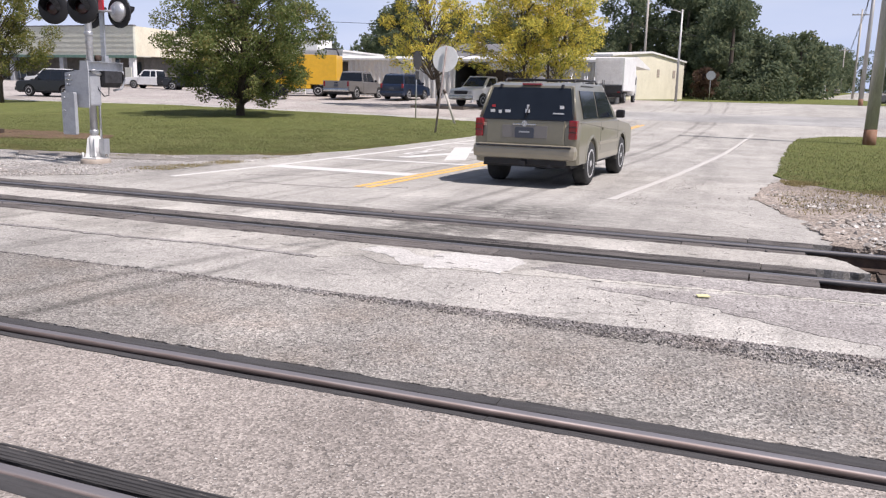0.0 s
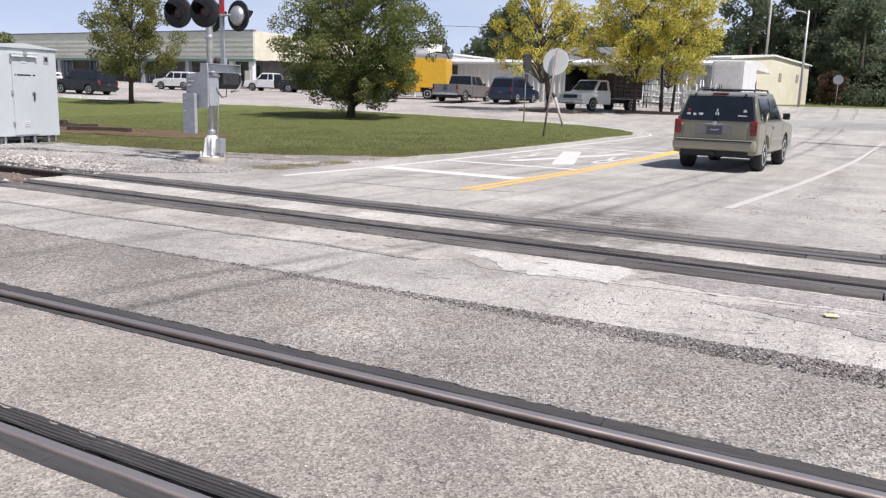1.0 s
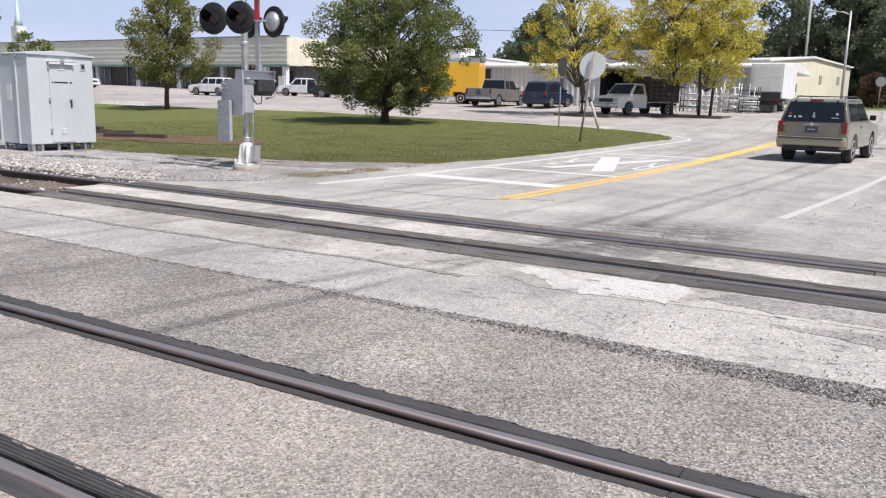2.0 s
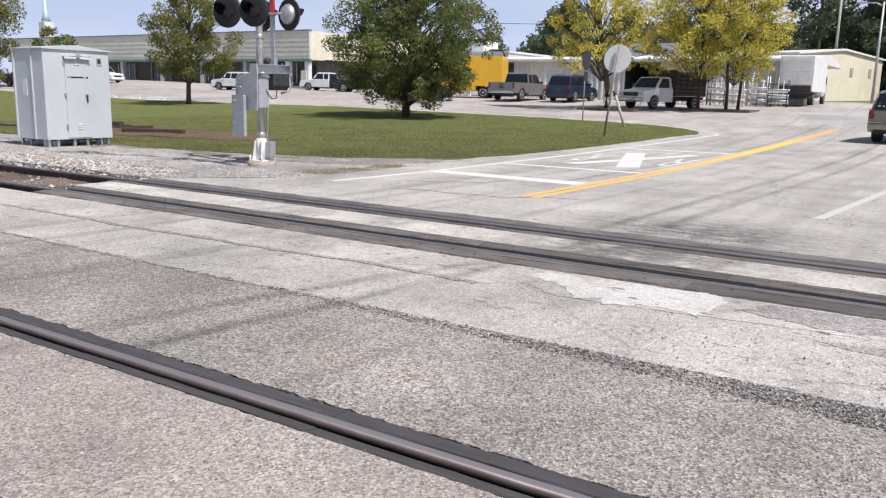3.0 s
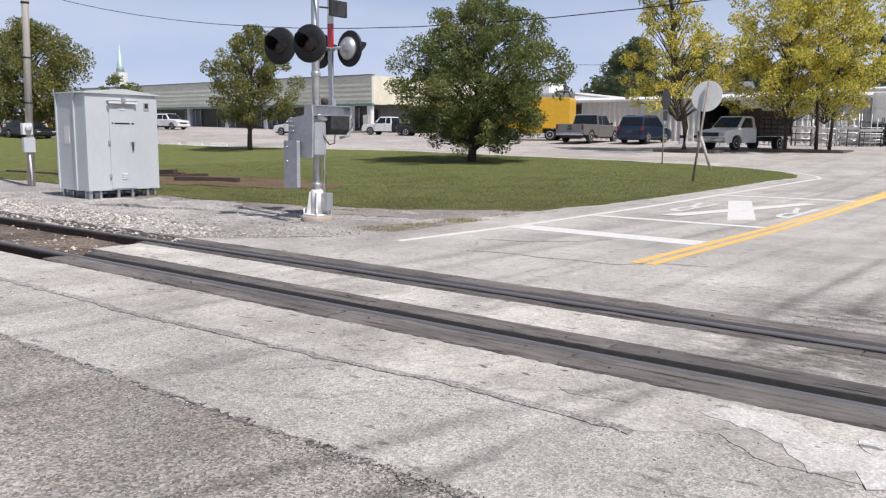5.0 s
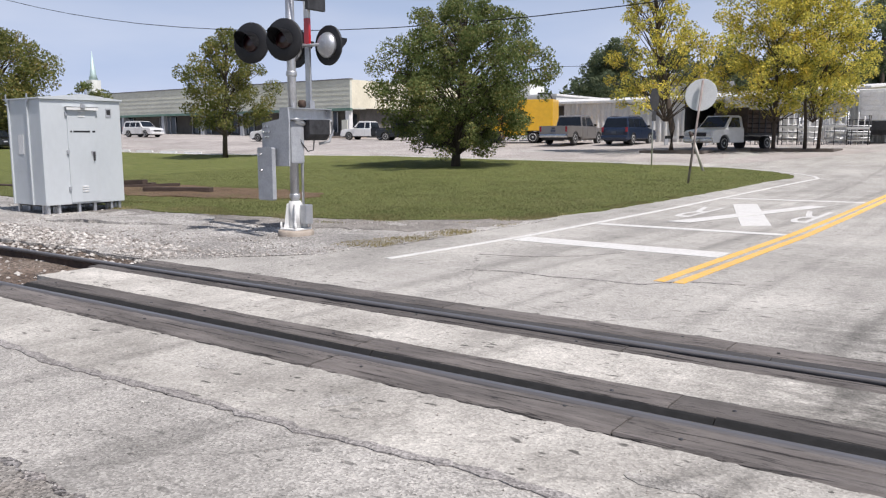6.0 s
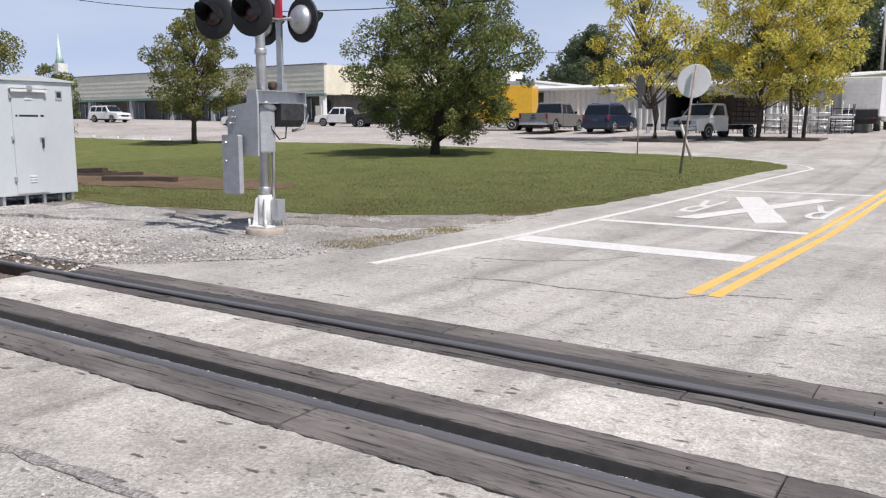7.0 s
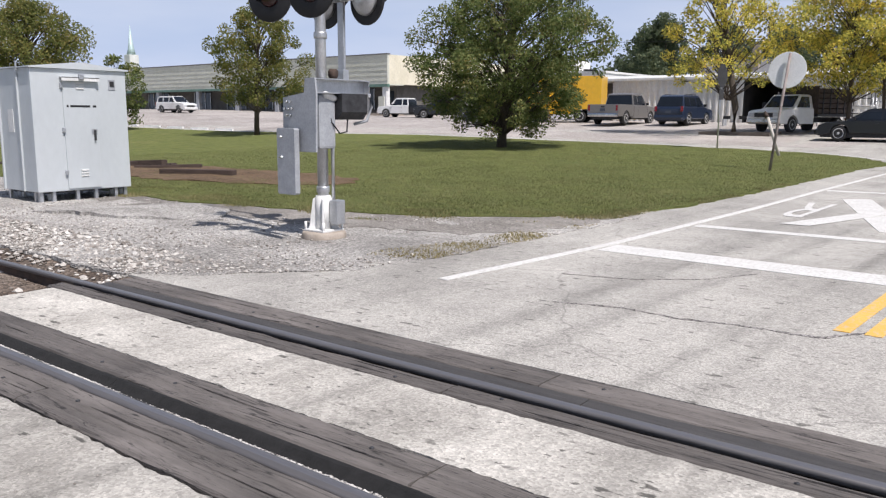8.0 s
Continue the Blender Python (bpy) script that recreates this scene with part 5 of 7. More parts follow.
# ---------------------------------------------------------------- trees
def leaf_cloud(centres, radii, count, size, rng, flat=0.8):
    """Small folded leaves scattered in clumps; returns vertices and faces."""
    centres, radii = np.array(centres), np.array(radii)
    w = radii ** 2
    pick = rng.choice(len(centres), count, p=w / w.sum())
    d = rng.normal(size=(count, 3))
    d /= np.linalg.norm(d, axis=1, keepdims=True)
    d *= (rng.uniform(0.15, 1, (count, 1)) ** 0.45)
    p = centres[pick] + d * radii[pick][:, None] * np.array([1, 1, flat])
    u = rng.normal(size=(count, 3))
    u /= np.linalg.norm(u, axis=1, keepdims=True)
    v = np.cross(u, rng.normal(size=(count, 3)))
    v /= np.linalg.norm(v, axis=1, keepdims=True)
    s = size * rng.uniform(0.6, 1.3, (count, 1))
    quad = np.stack([p - u * s, p + v * s * 0.55 - u * s * 0.1, p + u * s, p - v * s * 0.55 + u * s * 0.1], 1).reshape(-1, 3)
    return quad.tolist(), [(4 * k, 4 * k + 1, 4 * k + 2, 4 * k + 3) for k in range(count)]


def tree(x, y, h, spread, bare, mat, seed, label, leaves=11000, size=0.085, shape="round", trunk_r=0.17, stems=1, clumps=80, clump_r=0.9, lean=(0, 0), group="", name="tree"):
    """Tapered trunk, forking limbs and a crown of many small leaves in clumps round the limb ends."""
    rng = random.Random(seed)
    nrng = np.random.default_rng(seed)
    t = thing(name, pose(x, y, land(x, y)), label, "tree", group)
    bm = bmesh.new()
    for s in range(stems):
        off = 0 if stems == 1 else 0.35
        ang = 2 * math.pi * s / max(1, stems) + 0.5
        bx, by = off * math.cos(ang), off * math.sin(ang)
        tube(bm, [(bx, by, -0.15), (bx * 1.1 + 0.02, by * 1.1, h * 0.12), (bx * 1.5 + lean[0] * 0.3, by * 1.5 + lean[1] * 0.3, h * 0.35), (bx * 1.9 + lean[0] * 0.7, by * 1.9 + lean[1] * 0.7, h * 0.7), (bx * 2.0 + lean[0], by * 2.0 + lean[1], h * 0.95)],
             [trunk_r * 1.25, trunk_r, trunk_r * 0.8, trunk_r * 0.4, trunk_r * 0.1], 9)
    cs, rs = [], []
    for k in range(clumps):
        f = (k + 0.5) / clumps
        zf = bare + (1 - bare) * f ** 0.9
        if shape == "round":
            w = math.sin(math.pi * min(1, max(0.0, (zf - bare) / (1 - bare)) * 0.86 + 0.11)) ** 0.65
        elif shape == "cone":
            w = max(0.10, 1.0 - (zf - bare) / (1 - bare)) ** 0.75
        else:
            w = math.sin(math.pi * min(1, (zf - bare) / (1 - bare) * 0.8 + 0.18)) ** 0.8
        a = k * 2.39996 + rng.uniform(-0.4, 0.4)
        r = spread * w * rng.uniform(0.35, 1.08)
        c = Vector((r * math.cos(a) + lean[0] * zf, r * math.sin(a) + lean[1] * zf, h * zf + rng.uniform(-0.25, 0.25)))
        cs.append(c)
        rs.append(clump_r * rng.uniform(0.55, 1.15) * (0.55 + 0.5 * w))
        if k % 2 == 0:
            root = Vector((lean[0] * zf * 0.8, lean[1] * zf * 0.8, max(h * bare * 0.7, h * (zf - 0.16) - r * 0.25)))
            mid = root.lerp(c, 0.55) + Vector((rng.uniform(-0.2, 0.2), rng.uniform(-0.2, 0.2), 0.12 * r))
            tube(bm, [root, mid, c], [trunk_r * 0.24, trunk_r * 0.13, 0.010], 5, False)
            for j in range(3):
                e = c + Vector((rng.uniform(-1, 1), rng.uniform(-1, 1), rng.uniform(-0.5, 0.9))) * rs[-1]
                tube(bm, [mid.lerp(c, 0.5 + 0.15 * j), e], [trunk_r * 0.1, 0.006], 4, False)
    part("trunk", bm, M_BARK, t, "dark trunk and limbs")
    vs, fs = leaf_cloud(cs, rs, leaves, size, nrng)
    mesh_part("crown", vs, fs, mat, t, "loose uneven leaf crown")
    return t


tree(-24.9, 27.3, 7.7, 4.0, 0.11, M_LEAF, 3, "broad dark green fruit tree with low boughs on the lawn", 62000, 0.066, "round", 0.20, 1, 300, 0.62, (0.45, 0.33), group="trees on the lawn")
tree(-43.5, 28.7, 7.8, 2.8, 0.24, M_LEAF_OLIVE, 4, "slender olive-green tree with yellowing leaves on the lawn", 22000, 0.072, "oval", 0.15, 1, 120, 0.60, (0.3, 0.2), group="trees on the lawn")
tree(-73.5, 29.5, 9.6, 4.3, 0.10, M_LEAF_OLIVE, 5, "large spreading olive-green tree by the lot", 34000, 0.11, "round", 0.28, 1, 150, 1.2, group="trees on the lawn")
tree(-57.0, 27.7, 5.0, 2.0, 0.10, M_LEAF, 6, "small thin tree with sparse leaves", 4200, 0.10, "oval", 0.07, 1, 60, 0.55, group="trees on the lawn")
tree(-19.2, 40.6, 11.5, 3.5, 0.22, M_LEAF_YELLOW, 7, "tall tree with thin yellow-green leaves and a straight trunk", 14000, 0.080, "cone", 0.17, 1, 190, 0.58, (-1.3, -0.9), group="yellow trees in the planting bed")
tree(-14.3, 43.2, 10.4, 4.1, 0.21, M_LEAF_YELLOW, 8, "tree with bright yellow autumn leaves in a planting bed", 25000, 0.078, "oval", 0.11, 1, 190, 0.60, group="yellow trees in the planting bed")
tree(-12.5, 44.2, 10.0, 3.4, 0.22, M_LEAF_YELLOW, 9, "twin-stemmed tree with bright yellow leaves in a planting bed", 21000, 0.078, "oval", 0.09, 2, 190, 0.58, group="yellow trees in the planting bed")
tree(-5.8, 84.0, 3.4, 1.4, 0.1, M_LEAF_RED, 10, "small brownish-red tree at the edge of the woods", 2600, 0.16, "round", 0.1, 1, 40, 0.6)


def woods(name, spots, seed, label, mat, count, size):
    """Far woodland: many crowns of leaf clumps over trunks, one mass."""
    nrng = np.random.default_rng(seed)
    rng = random.Random(seed)
    cs, rs, bm = [], [], bmesh.new()
    for x, y, h, w in spots:
        z = land(x, y)
        tube(bm, [(x, y, z - 0.3), (x, y, z + h * 0.7)], [0.35, 0.15], 6, False)
        for k in range(34):
            f = rng.random()
            zf = 0.10 + 0.9 * f
            ww = w * math.sin(math.pi * min(1, 0.25 + 0.72 * f)) ** 0.7
            a = rng.uniform(0, 2 * math.pi)
            r = ww * math.sqrt(rng.uniform(0.1, 1.0))
            cs.append((x + r * math.cos(a), y + r * math.sin(a), z + h * zf - 0.6))
            rs.append(rng.uniform(0.9, 1.8))
    ob = tagged(thing(name), label, "woods", kind="stuff")
    part("trunks", bm, M_BARK, ob)
    vs, fs = leaf_cloud(cs, rs, count, size, nrng)
    mesh_part("foliage", vs, fs, mat, ob)


WR = random.Random(21)
woods("woods", [(-60 + 3.0 * k + WR.uniform(-2, 2), WR.uniform(100, 128), WR.uniform(12, 17) if k > 12 else (WR.uniform(8.5, 11) if k > 5 else WR.uniform(10, 13)), WR.uniform(3.2, 5.0)) for k in range(20)] +
      [(-12 + 1.9 * k + WR.uniform(-1, 1), WR.uniform(88, 110), WR.uniform(11, 16) if k < 5 else WR.uniform(6.5, 8), WR.uniform(3.0, 4.2) if k < 6 else 2.6) for k in range(8)], 31, "dark green woodland behind the sheds", M_LEAF_HAZY, 170000, 0.235)
woods("woods", [(0.105 * (y + 8) - 7.6 + WR.uniform(-4, 0), y, 7.6 + 0.030 * (y - 112) + WR.uniform(-0.8, 1.2), WR.uniform(3.0, 4.5)) for y in range(108, 340, 6)] +
      [(0.08 * (y + 8) + 12 + WR.uniform(0, 6), y, WR.uniform(9, 13), WR.uniform(3.5, 5)) for y in range(95, 320, 10)] + [(-20 + 5.5 * k, 420 + WR.uniform(-10, 10), WR.uniform(17, 22), 6) for k in range(24)], 32, "dark trees lining the far street", M_LEAF_HAZY, 170000, 0.31)
woods("woods", [(-95 + 2.6 * k, 120 + WR.uniform(-6, 6), WR.uniform(6, 9), WR.uniform(2.5, 3.5)) for k in range(12)] + [(-140 + 6 * k, 150 + WR.uniform(-6, 6), WR.uniform(8, 12), 4) for k in range(8)], 33, "far treetops behind the long building", M_LEAF_HAZY, 22000, 0.32)
woods("shrubs", [(-3.5 + 1.8 * k, 86 + WR.uniform(-2, 2), WR.uniform(1.8, 3.0), 1.2) for k in range(3)], 34, "dark shrubs at the foot of the woods", M_LEAF_HAZY, 4500, 0.17)


# ---------------------------------------------------------------- buildings
def long_building():
    """Low commercial building with a deep pale fascia over a recessed shop front."""
    y0, xr, xl = 60.5, -61.8, -122.0
    zb = 1.95
    t = thing("commercial_building", None, "long low commercial building with a pale green panelled fascia", "building")
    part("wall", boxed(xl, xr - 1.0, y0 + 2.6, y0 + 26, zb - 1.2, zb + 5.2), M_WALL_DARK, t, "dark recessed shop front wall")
    fas = part("fascia", boxed(xl, xr, y0, y0 + 0.3, zb + 3.0, zb + 6.0), M_FASCIA, t, "pale green panelled fascia")
    part("fascia", boxed(xr - 0.3, xr, y0 + 0.3, y0 + 26, zb + 3.0, zb + 6.0), M_CREAMWALL, t, "cream end panel")
    for k in range(5):
        z = zb + 3.35 + 0.52 * k
        part("panel_rib", boxed(xl, xr + 0.02, y0 - 0.03, y0, z, z + 0.022), M_FASCIA, fas)
    part("eave_trim", boxed(xl, xr + 0.05, y0 - 0.06, y0 + 0.3, zb + 2.72, zb + 3.0), M_GREENTRIM, t, "dark green trim under the fascia")
    part("parapet_cap", boxed(xl, xr + 0.06, y0 - 0.08, y0 + 0.4, zb + 6.0, zb + 6.12), M_ROOF, t)
    part("roof", boxed(xl, xr - 0.3, y0 + 0.3, y0 + 26, zb + 5.2, zb + 5.5), M_ROOF, t)
    part("soffit", boxed(xl, xr, y0 + 0.3, y0 + 2.6, zb + 2.9, zb + 3.0), M_FASCIA, t)
    part("walk", boxed(xl, xr, y0 - 0.2, y0 + 2.6, zb - 1.2, zb + 0.02), M_FOUND, t)
    for x in (-62.3, -65.2, -72.0, -79.5, -87.0, -95.0, -104.0):
        part("column", boxed(x - 0.28, x + 0.28, y0 + 0.05, y0 + 0.6, zb, zb + 2.75, 0.02), M_WHITE_PAINT if x > -66 else M_GREY_PAINT, t, "square white column" if x > -66 else "")
    for x0, x1 in ((-71, -68.4), (-68.2, -66), (-82, -80), (-85.6, -83), (-92, -88.2), (-99, -95.5), (-110, -105)):
        w = part("window", boxed(x0, x1, y0 + 2.5, y0 + 2.58, zb + 0.5, zb + 2.7), M_WINDOW, t, "dark shop window")
        n = max(2, int((x1 - x0) / 1.1))
        for k in range(n + 1):
            xx = x0 + (x1 - x0) * k / n
            part("mullion", boxed(xx - 0.05, xx + 0.05, y0 + 2.42, y0 + 2.5, zb + 0.4, zb + 2.65), M_GALV, w)
    part("door", boxed(-64.9, -63.2, y0 + 2.5, y0 + 2.58, zb, zb + 2.4), M_WINDOW, t, "dark glazed door")
    part("notice_board", boxed(-62.0, -61.2, y0 - 1.2, y0 - 1.1, zb, zb + 1.7), M_FASCIA, t)


long_building()


def ribbed_wall(bm, x0, x1, y, z0, z1, pitch=0.46, depth=0.13):
    """Corrugated sheet: trapezoid ribs along x."""
    pts = []
    x = x0
    while x < x1:
        for f, d in ((0.0, 0), (0.22, 0), (0.32, -depth), (0.58, -depth)):
            xx = x + f * pitch
            if xx <= x1:
                pts.append((xx, y + d))
        x += pitch
    a = [bm.verts.new((px, py, z0)) for px, py in pts]
    b = [bm.verts.new((px, py, z1)) for px, py in pts]
    for k in range(len(pts) - 1):
        bm.faces.new((a[k], a[k + 1], b[k + 1], b[k]))
    return bm


def sheds():
    zb, zt = 1.1, 4.35
    t = thing("metal_shed", None, "long white ribbed metal shed with an open bay", "building")
    part("wall", ribbed_wall(bmesh.new(), -33.4, -23.4, 55.0, zb, zt), M_METALWALL, t, "white ribbed sheet wall")
    part("wall", ribbed_wall(bmesh.new(), -20.6, -10.0, 55.0, zb, zt), M_METALWALL, t, "white ribbed sheet wall")
    part("bay_back", boxed(-24, -20, 60.5, 60.7, zb, zt), M_INTERIOR, t, "dark back of the open bay")
    part("bay_wall", boxed(-23.5, -23.4, 55.02, 60.5, zb, zt), M_INTERIOR, t)
    part("bay_wall", boxed(-20.6, -20.5, 55.02, 60.5, zb, zt), M_INTERIOR, t)
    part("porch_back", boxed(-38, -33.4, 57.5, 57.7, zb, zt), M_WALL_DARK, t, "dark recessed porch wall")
    part("end_wall", boxed(-33.45, -33.4, 55.0, 57.5, zb, zt), M_METALWALL, t)
    bm = bmesh.new()
    prism(bm, [(54.80, zt - 0.02), (54.80, zt + 0.16), (62, zt + 0.75), (70, zt + 0.1), (70, zt - 0.02)], -38.2, -9.8, "x")
    part("roof", bm, M_METALWALL, t, "low white metal roof")
    part("gutter", boxed(-38.2, -9.8, 54.70, 54.80, zt, zt + 0.2, 0.02), M_WHITE_PAINT, t, "white gutter edge")
    part("post", boxed(-37.9, -37.7, 54.85, 55.05, zb, zt), M_WHITE_PAINT, t)
    part("porch_beam", boxed(-36.2, -36.05, 54.85, 55.05, zb, zt), M_WHITE_PAINT, t)

    b = thing("gable_building", pose(-11.0, 79.0, 0, 0, 0, 68.9), "cream metal building with a low gable roof", "building")
    ze, zp, hw = 5.75, 6.35, 7.6
    part("gable_wall", prism(bmesh.new(), [(-hw, 0.9), (hw, 0.9), (hw, ze), (0, zp), (-hw, ze)], 0.0, 0.15, "y"), M_CREAMWALL, b, "cream gable wall")
    for s in (-1, 1):
        part("side_wall", boxed(s * hw, s * (hw - 0.15), 0.15, 20, 0.9, ze), M_METALWALL, b)
    part("roof", prism(bmesh.new(), [(-hw - 0.2, ze - 0.02), (0, zp + 0.02), (hw + 0.2, ze - 0.02), (hw + 0.2, ze + 0.14), (0, zp + 0.20), (-hw - 0.2, ze + 0.14)], -0.2, 20, "y"), M_METALWALL, b, "white metal roof")
    for x in (1.5, 5.0):
        part("vent", boxed(x, x + 0.5, -0.05, 0.0, 4.0, 4.8), M_FOUND, b, "small wall vent")

    w = thing("white_building", None, "white block building behind the shed", "building")
    part("wall", boxed(-47, -40, 66, 78, 1.0, 5.7), M_WHITE_PAINT, w)
    part("parapet", boxed(-47.1, -39.9, 65.9, 78.1, 5.7, 5.9), M_WHITE_PAINT, w)
    part("upper_block", boxed(-46, -43.5, 67, 70, 5.9, 7.0), M_WHITE_PAINT, w)
    part("roof_pipe", tube(bmesh.new(), [(-42, 66.0, 6.0), (-40.5, 65.7, 5.9), (-40.2, 65.7, 5.2)], 0.09, 8), M_DARKMETAL, w)
    h = thing("house", None, "house with a grey shingle roof among the trees", "house")
    part("wall", boxed(-38, -30, 84, 92, 1.2, 5.0), M_WHITE_PAINT, h)
    bm = bmesh.new()
    prism(bm, [(83.5, 5.0), (88, 7.9), (92.5, 5.0)], -38.4, -29.6, "x")
    part("roof", bm, M_ROOF, h, "grey pitched roof")
    part("chimney", boxed(-33, -32.3, 86, 86.7, 6.2, 9.3), M_FOUND, h)

    c = thing("church", None, "white church tower with a pale green spire", "church")
    cx, cy = -217.0, 124.6
    part("tower", boxed(cx - 1.9, cx + 1.9, cy - 1.9, cy + 1.9, 1, 13.8), M_WHITE_PAINT, c)
    part("belfry", boxed(cx - 1.4, cx + 1.4, cy - 1.4, cy + 1.4, 13.8, 18.3, 0.05), M_WHITE_PAINT, c)
    bm = bmesh.new()
    tube(bm, [(cx, cy, 18.3), (cx, cy, 20.0), (cx, cy, 26.4)], [1.3, 0.85, 0.05], 8)
    part("spire", bm, M_SPIRE, c, "pale green copper spire")


sheds()


def pipe_racks():
    rng = random.Random(14)
    for k in range(7):
        x = -19.4 + 1.35 * k
        y = 51.6 + rng.uniform(-0.4, 0.4)
        z = land(x, y)
        t = thing("storage_rack", pose(x, y, z, 0, 0, rng.uniform(-6, 6)), "steel storage rack with pipes and frames", "rack", "racks before the shed")
        hh = rng.uniform(1.7, 2.3)
        mat = M_GALV if k % 3 else M_DARKMETAL
        for px in (-0.6, 0.6):
            for py in (-0.4, 0.4):
                part("post", bar((px, py, -0.05), (px, py, hh), 0.035, None, 6), mat, t)
        for j in range(4):
            part("rail", bar((-0.62, -0.4, 0.35 + j * hh / 4.6), (0.62, -0.4, 0.35 + j * hh / 4.6), 0.028, None, 6), mat, t)
            part("rail", bar((-0.62, 0.4, 0.35 + j * hh / 4.6), (0.62, 0.4, 0.35 + j * hh / 4.6), 0.028, None, 6), M_GALV, t)
        for j in range(3):
            part("board", boxed(-0.64, 0.64, -0.46 + 0.3 * j, -0.42 + 0.3 * j, hh * (0.52 - 0.2 * j), hh * (0.52 - 0.2 * j) + 0.16), M_WHITE_PAINT, t)
            part("upright", bar((-0.36 + 0.34 * j, -0.44, -0.03), (-0.32 + 0.34 * j, -0.44, hh * rng.uniform(0.8, 1.15)), 0.022, None, 6), M_WHITE_PAINT if (j + k) % 3 else M_DARKMETAL, t)
            part("pipe", bar((-0.65, -0.25 + 0.22 * j, 0.42 + hh * 0.2 * j), (0.65, -0.22 + 0.22 * j, 0.42 + hh * 0.2 * j), 0.06, None, 8), M_WHITE_PAINT, t)
    bar_t = thing("folding_barrier", pose(-21.4, 49.5, land(-21.4, 49.5)), "white folding barrier with dark stripes", "barrier")
    for k in range(6):
        part("slat", boxed(-1.5 + 0.5 * k, -1.05 + 0.5 * k, -0.02, 0.02, 0.45, 0.65), M_WHITE_PAINT if k % 2 else M_BLACK, bar_t)
    for x in (-1.4, 1.4):
        part("foot", boxed(x - 0.04, x + 0.04, -0.3, 0.3, -0.02, 0.45), M_GREY_PAINT, bar_t)


pipe_racks()


def planting_bed(x0, x1, y0, y1):
    t = thing("planting_bed", pose(0, 0, land((x0 + x1) / 2, (y0 + y1) / 2)), "planting bed edged with old timbers", "planting bed", "beds under the trees")
    part("soil", boxed(x0, x1, y0, y1, -0.2, 0.07, 0.03), M_DIRT, t, "bare brown soil")
    for a in ((x0 - 0.12, x1 + 0.12, y0 - 0.14, y0), (x0 - 0.12, x1 + 0.12, y1, y1 + 0.14), (x0 - 0.14, x0, y0, y1), (x1, x1 + 0.14, y0, y1)):
        part("edging_timber", boxed(*a, -0.2, 0.12, 0.015), M_BEDTIMBER, t)


planting_bed(-20.6, -17.2, 39.8, 41.6)
planting_bed(-15.2, -11.2, 42.6, 45.2)


def old_timbers():
    rng = random.Random(8)
    for k in range(5):
        x, y = -26.0 + rng.uniform(-2.6, 2.6), 11.0 + rng.uniform(-0.8, 0.8)
        l = rng.uniform(1.6, 2.6)
        t = thing("old_timber", pose(x, y, 0.05 + 0.05 * (k % 3), rng.uniform(-3, 3), rng.uniform(-3, 3), rng.uniform(0, 45)), "old brown timber lying on bare earth", "timber", "old timbers in the earth patch")
        part("beam", boxed(-l / 2, l / 2, -0.12, 0.12, -0.12, 0.09, 0.02), M_BOARD, t)
    for k in range(5):
        x, y = -33 + 1.6 * k, 9.2 + 0.12 * k
        t = thing("old_timber", pose(x, y, 0.03, 0, 0, 5 + rng.uniform(-6, 6)), "old brown timber lying in the grass", "timber", "old timbers in the earth patch")
        part("beam", boxed(-0.8, 0.8, -0.11, 0.11, -0.12, 0.07, 0.02), M_BOARD, t)


old_timbers()
for k in range(6):
    x, y = -50.0 - 2.6 * k, 31.2 - 0.16 * k
    ws = thing("wheel_stop", pose(x, y, land(x, y), 0, 0, 4), "white concrete wheel stop at the edge of the lot", "wheel stop", "wheel stops of the lot")
    bm = bmesh.new()
    prism(bm, [(-0.09, 0.0), (0.09, 0.0), (0.06, 0.14), (-0.06, 0.14)], -0.85, 0.85, "x")
    part("block", bm, M_WHITE_PAINT, ws)


# ---------------------------------------------------------------- vehicles: y ahead, x right, origin on the ground between the axles
def panel(name, corners, mat, parent, out=0.007, label=""):
    """A pane or plate on four corners, slightly proud of what it sits on."""
    c = [Vector(p) for p in corners]
    n = (c[1] - c[0]).cross(c[3] - c[0]).normalized()
    bm = bmesh.new()
    a = [bm.verts.new(p + n * out) for p in c]
    b = [bm.verts.new(p - n * 0.02) for p in c]
    bm.faces.new(a)
    bm.faces.new(b[::-1])
    for k in range(4):
        bm.faces.new((a[k], b[k], b[(k + 1) % 4], a[(k + 1) % 4]))
    return part(name, bm, mat, parent, label)


def loft(bm, outline, half, shrink=0.965, shoulder=0.05, inset=None):
    """A body from its side outline (y, z): full across the middle, drawn in a little at both flanks."""
    cy = sum(p[0] for p in outline) / len(outline)
    cz = sum(p[1] for p in outline) / len(outline)
    rings = []
    e = 1 - shrink
    for x, f in ((-half, 1 - e * 1.5), (-half + shoulder * 0.35, 1 - e * 0.6), (-half + shoulder, 1 - e * 0.15), (-half * 0.5, 1.0), (half * 0.5, 1.0), (half - shoulder, 1 - e * 0.15), (half - shoulder * 0.35, 1 - e * 0.6), (half, 1 - e * 1.5)):
        s = 1 if x > 0 else -1
        rings.append([bm.verts.new((x - s * (inset(p) if inset else 0.0), cy + (p[0] - cy) * (1 - (1 - f) * 0.75), cz + (p[1] - cz) * f)) for p in outline])
    n = len(outline)
    for ra, rb in zip(rings, rings[1:]):
        for k in range(n):
            bm.faces.new((ra[k], ra[(k + 1) % n], rb[(k + 1) % n], rb[k]))
    bm.faces.new(rings[0][::-1])
    bm.faces.new(rings[-1])
    return bm


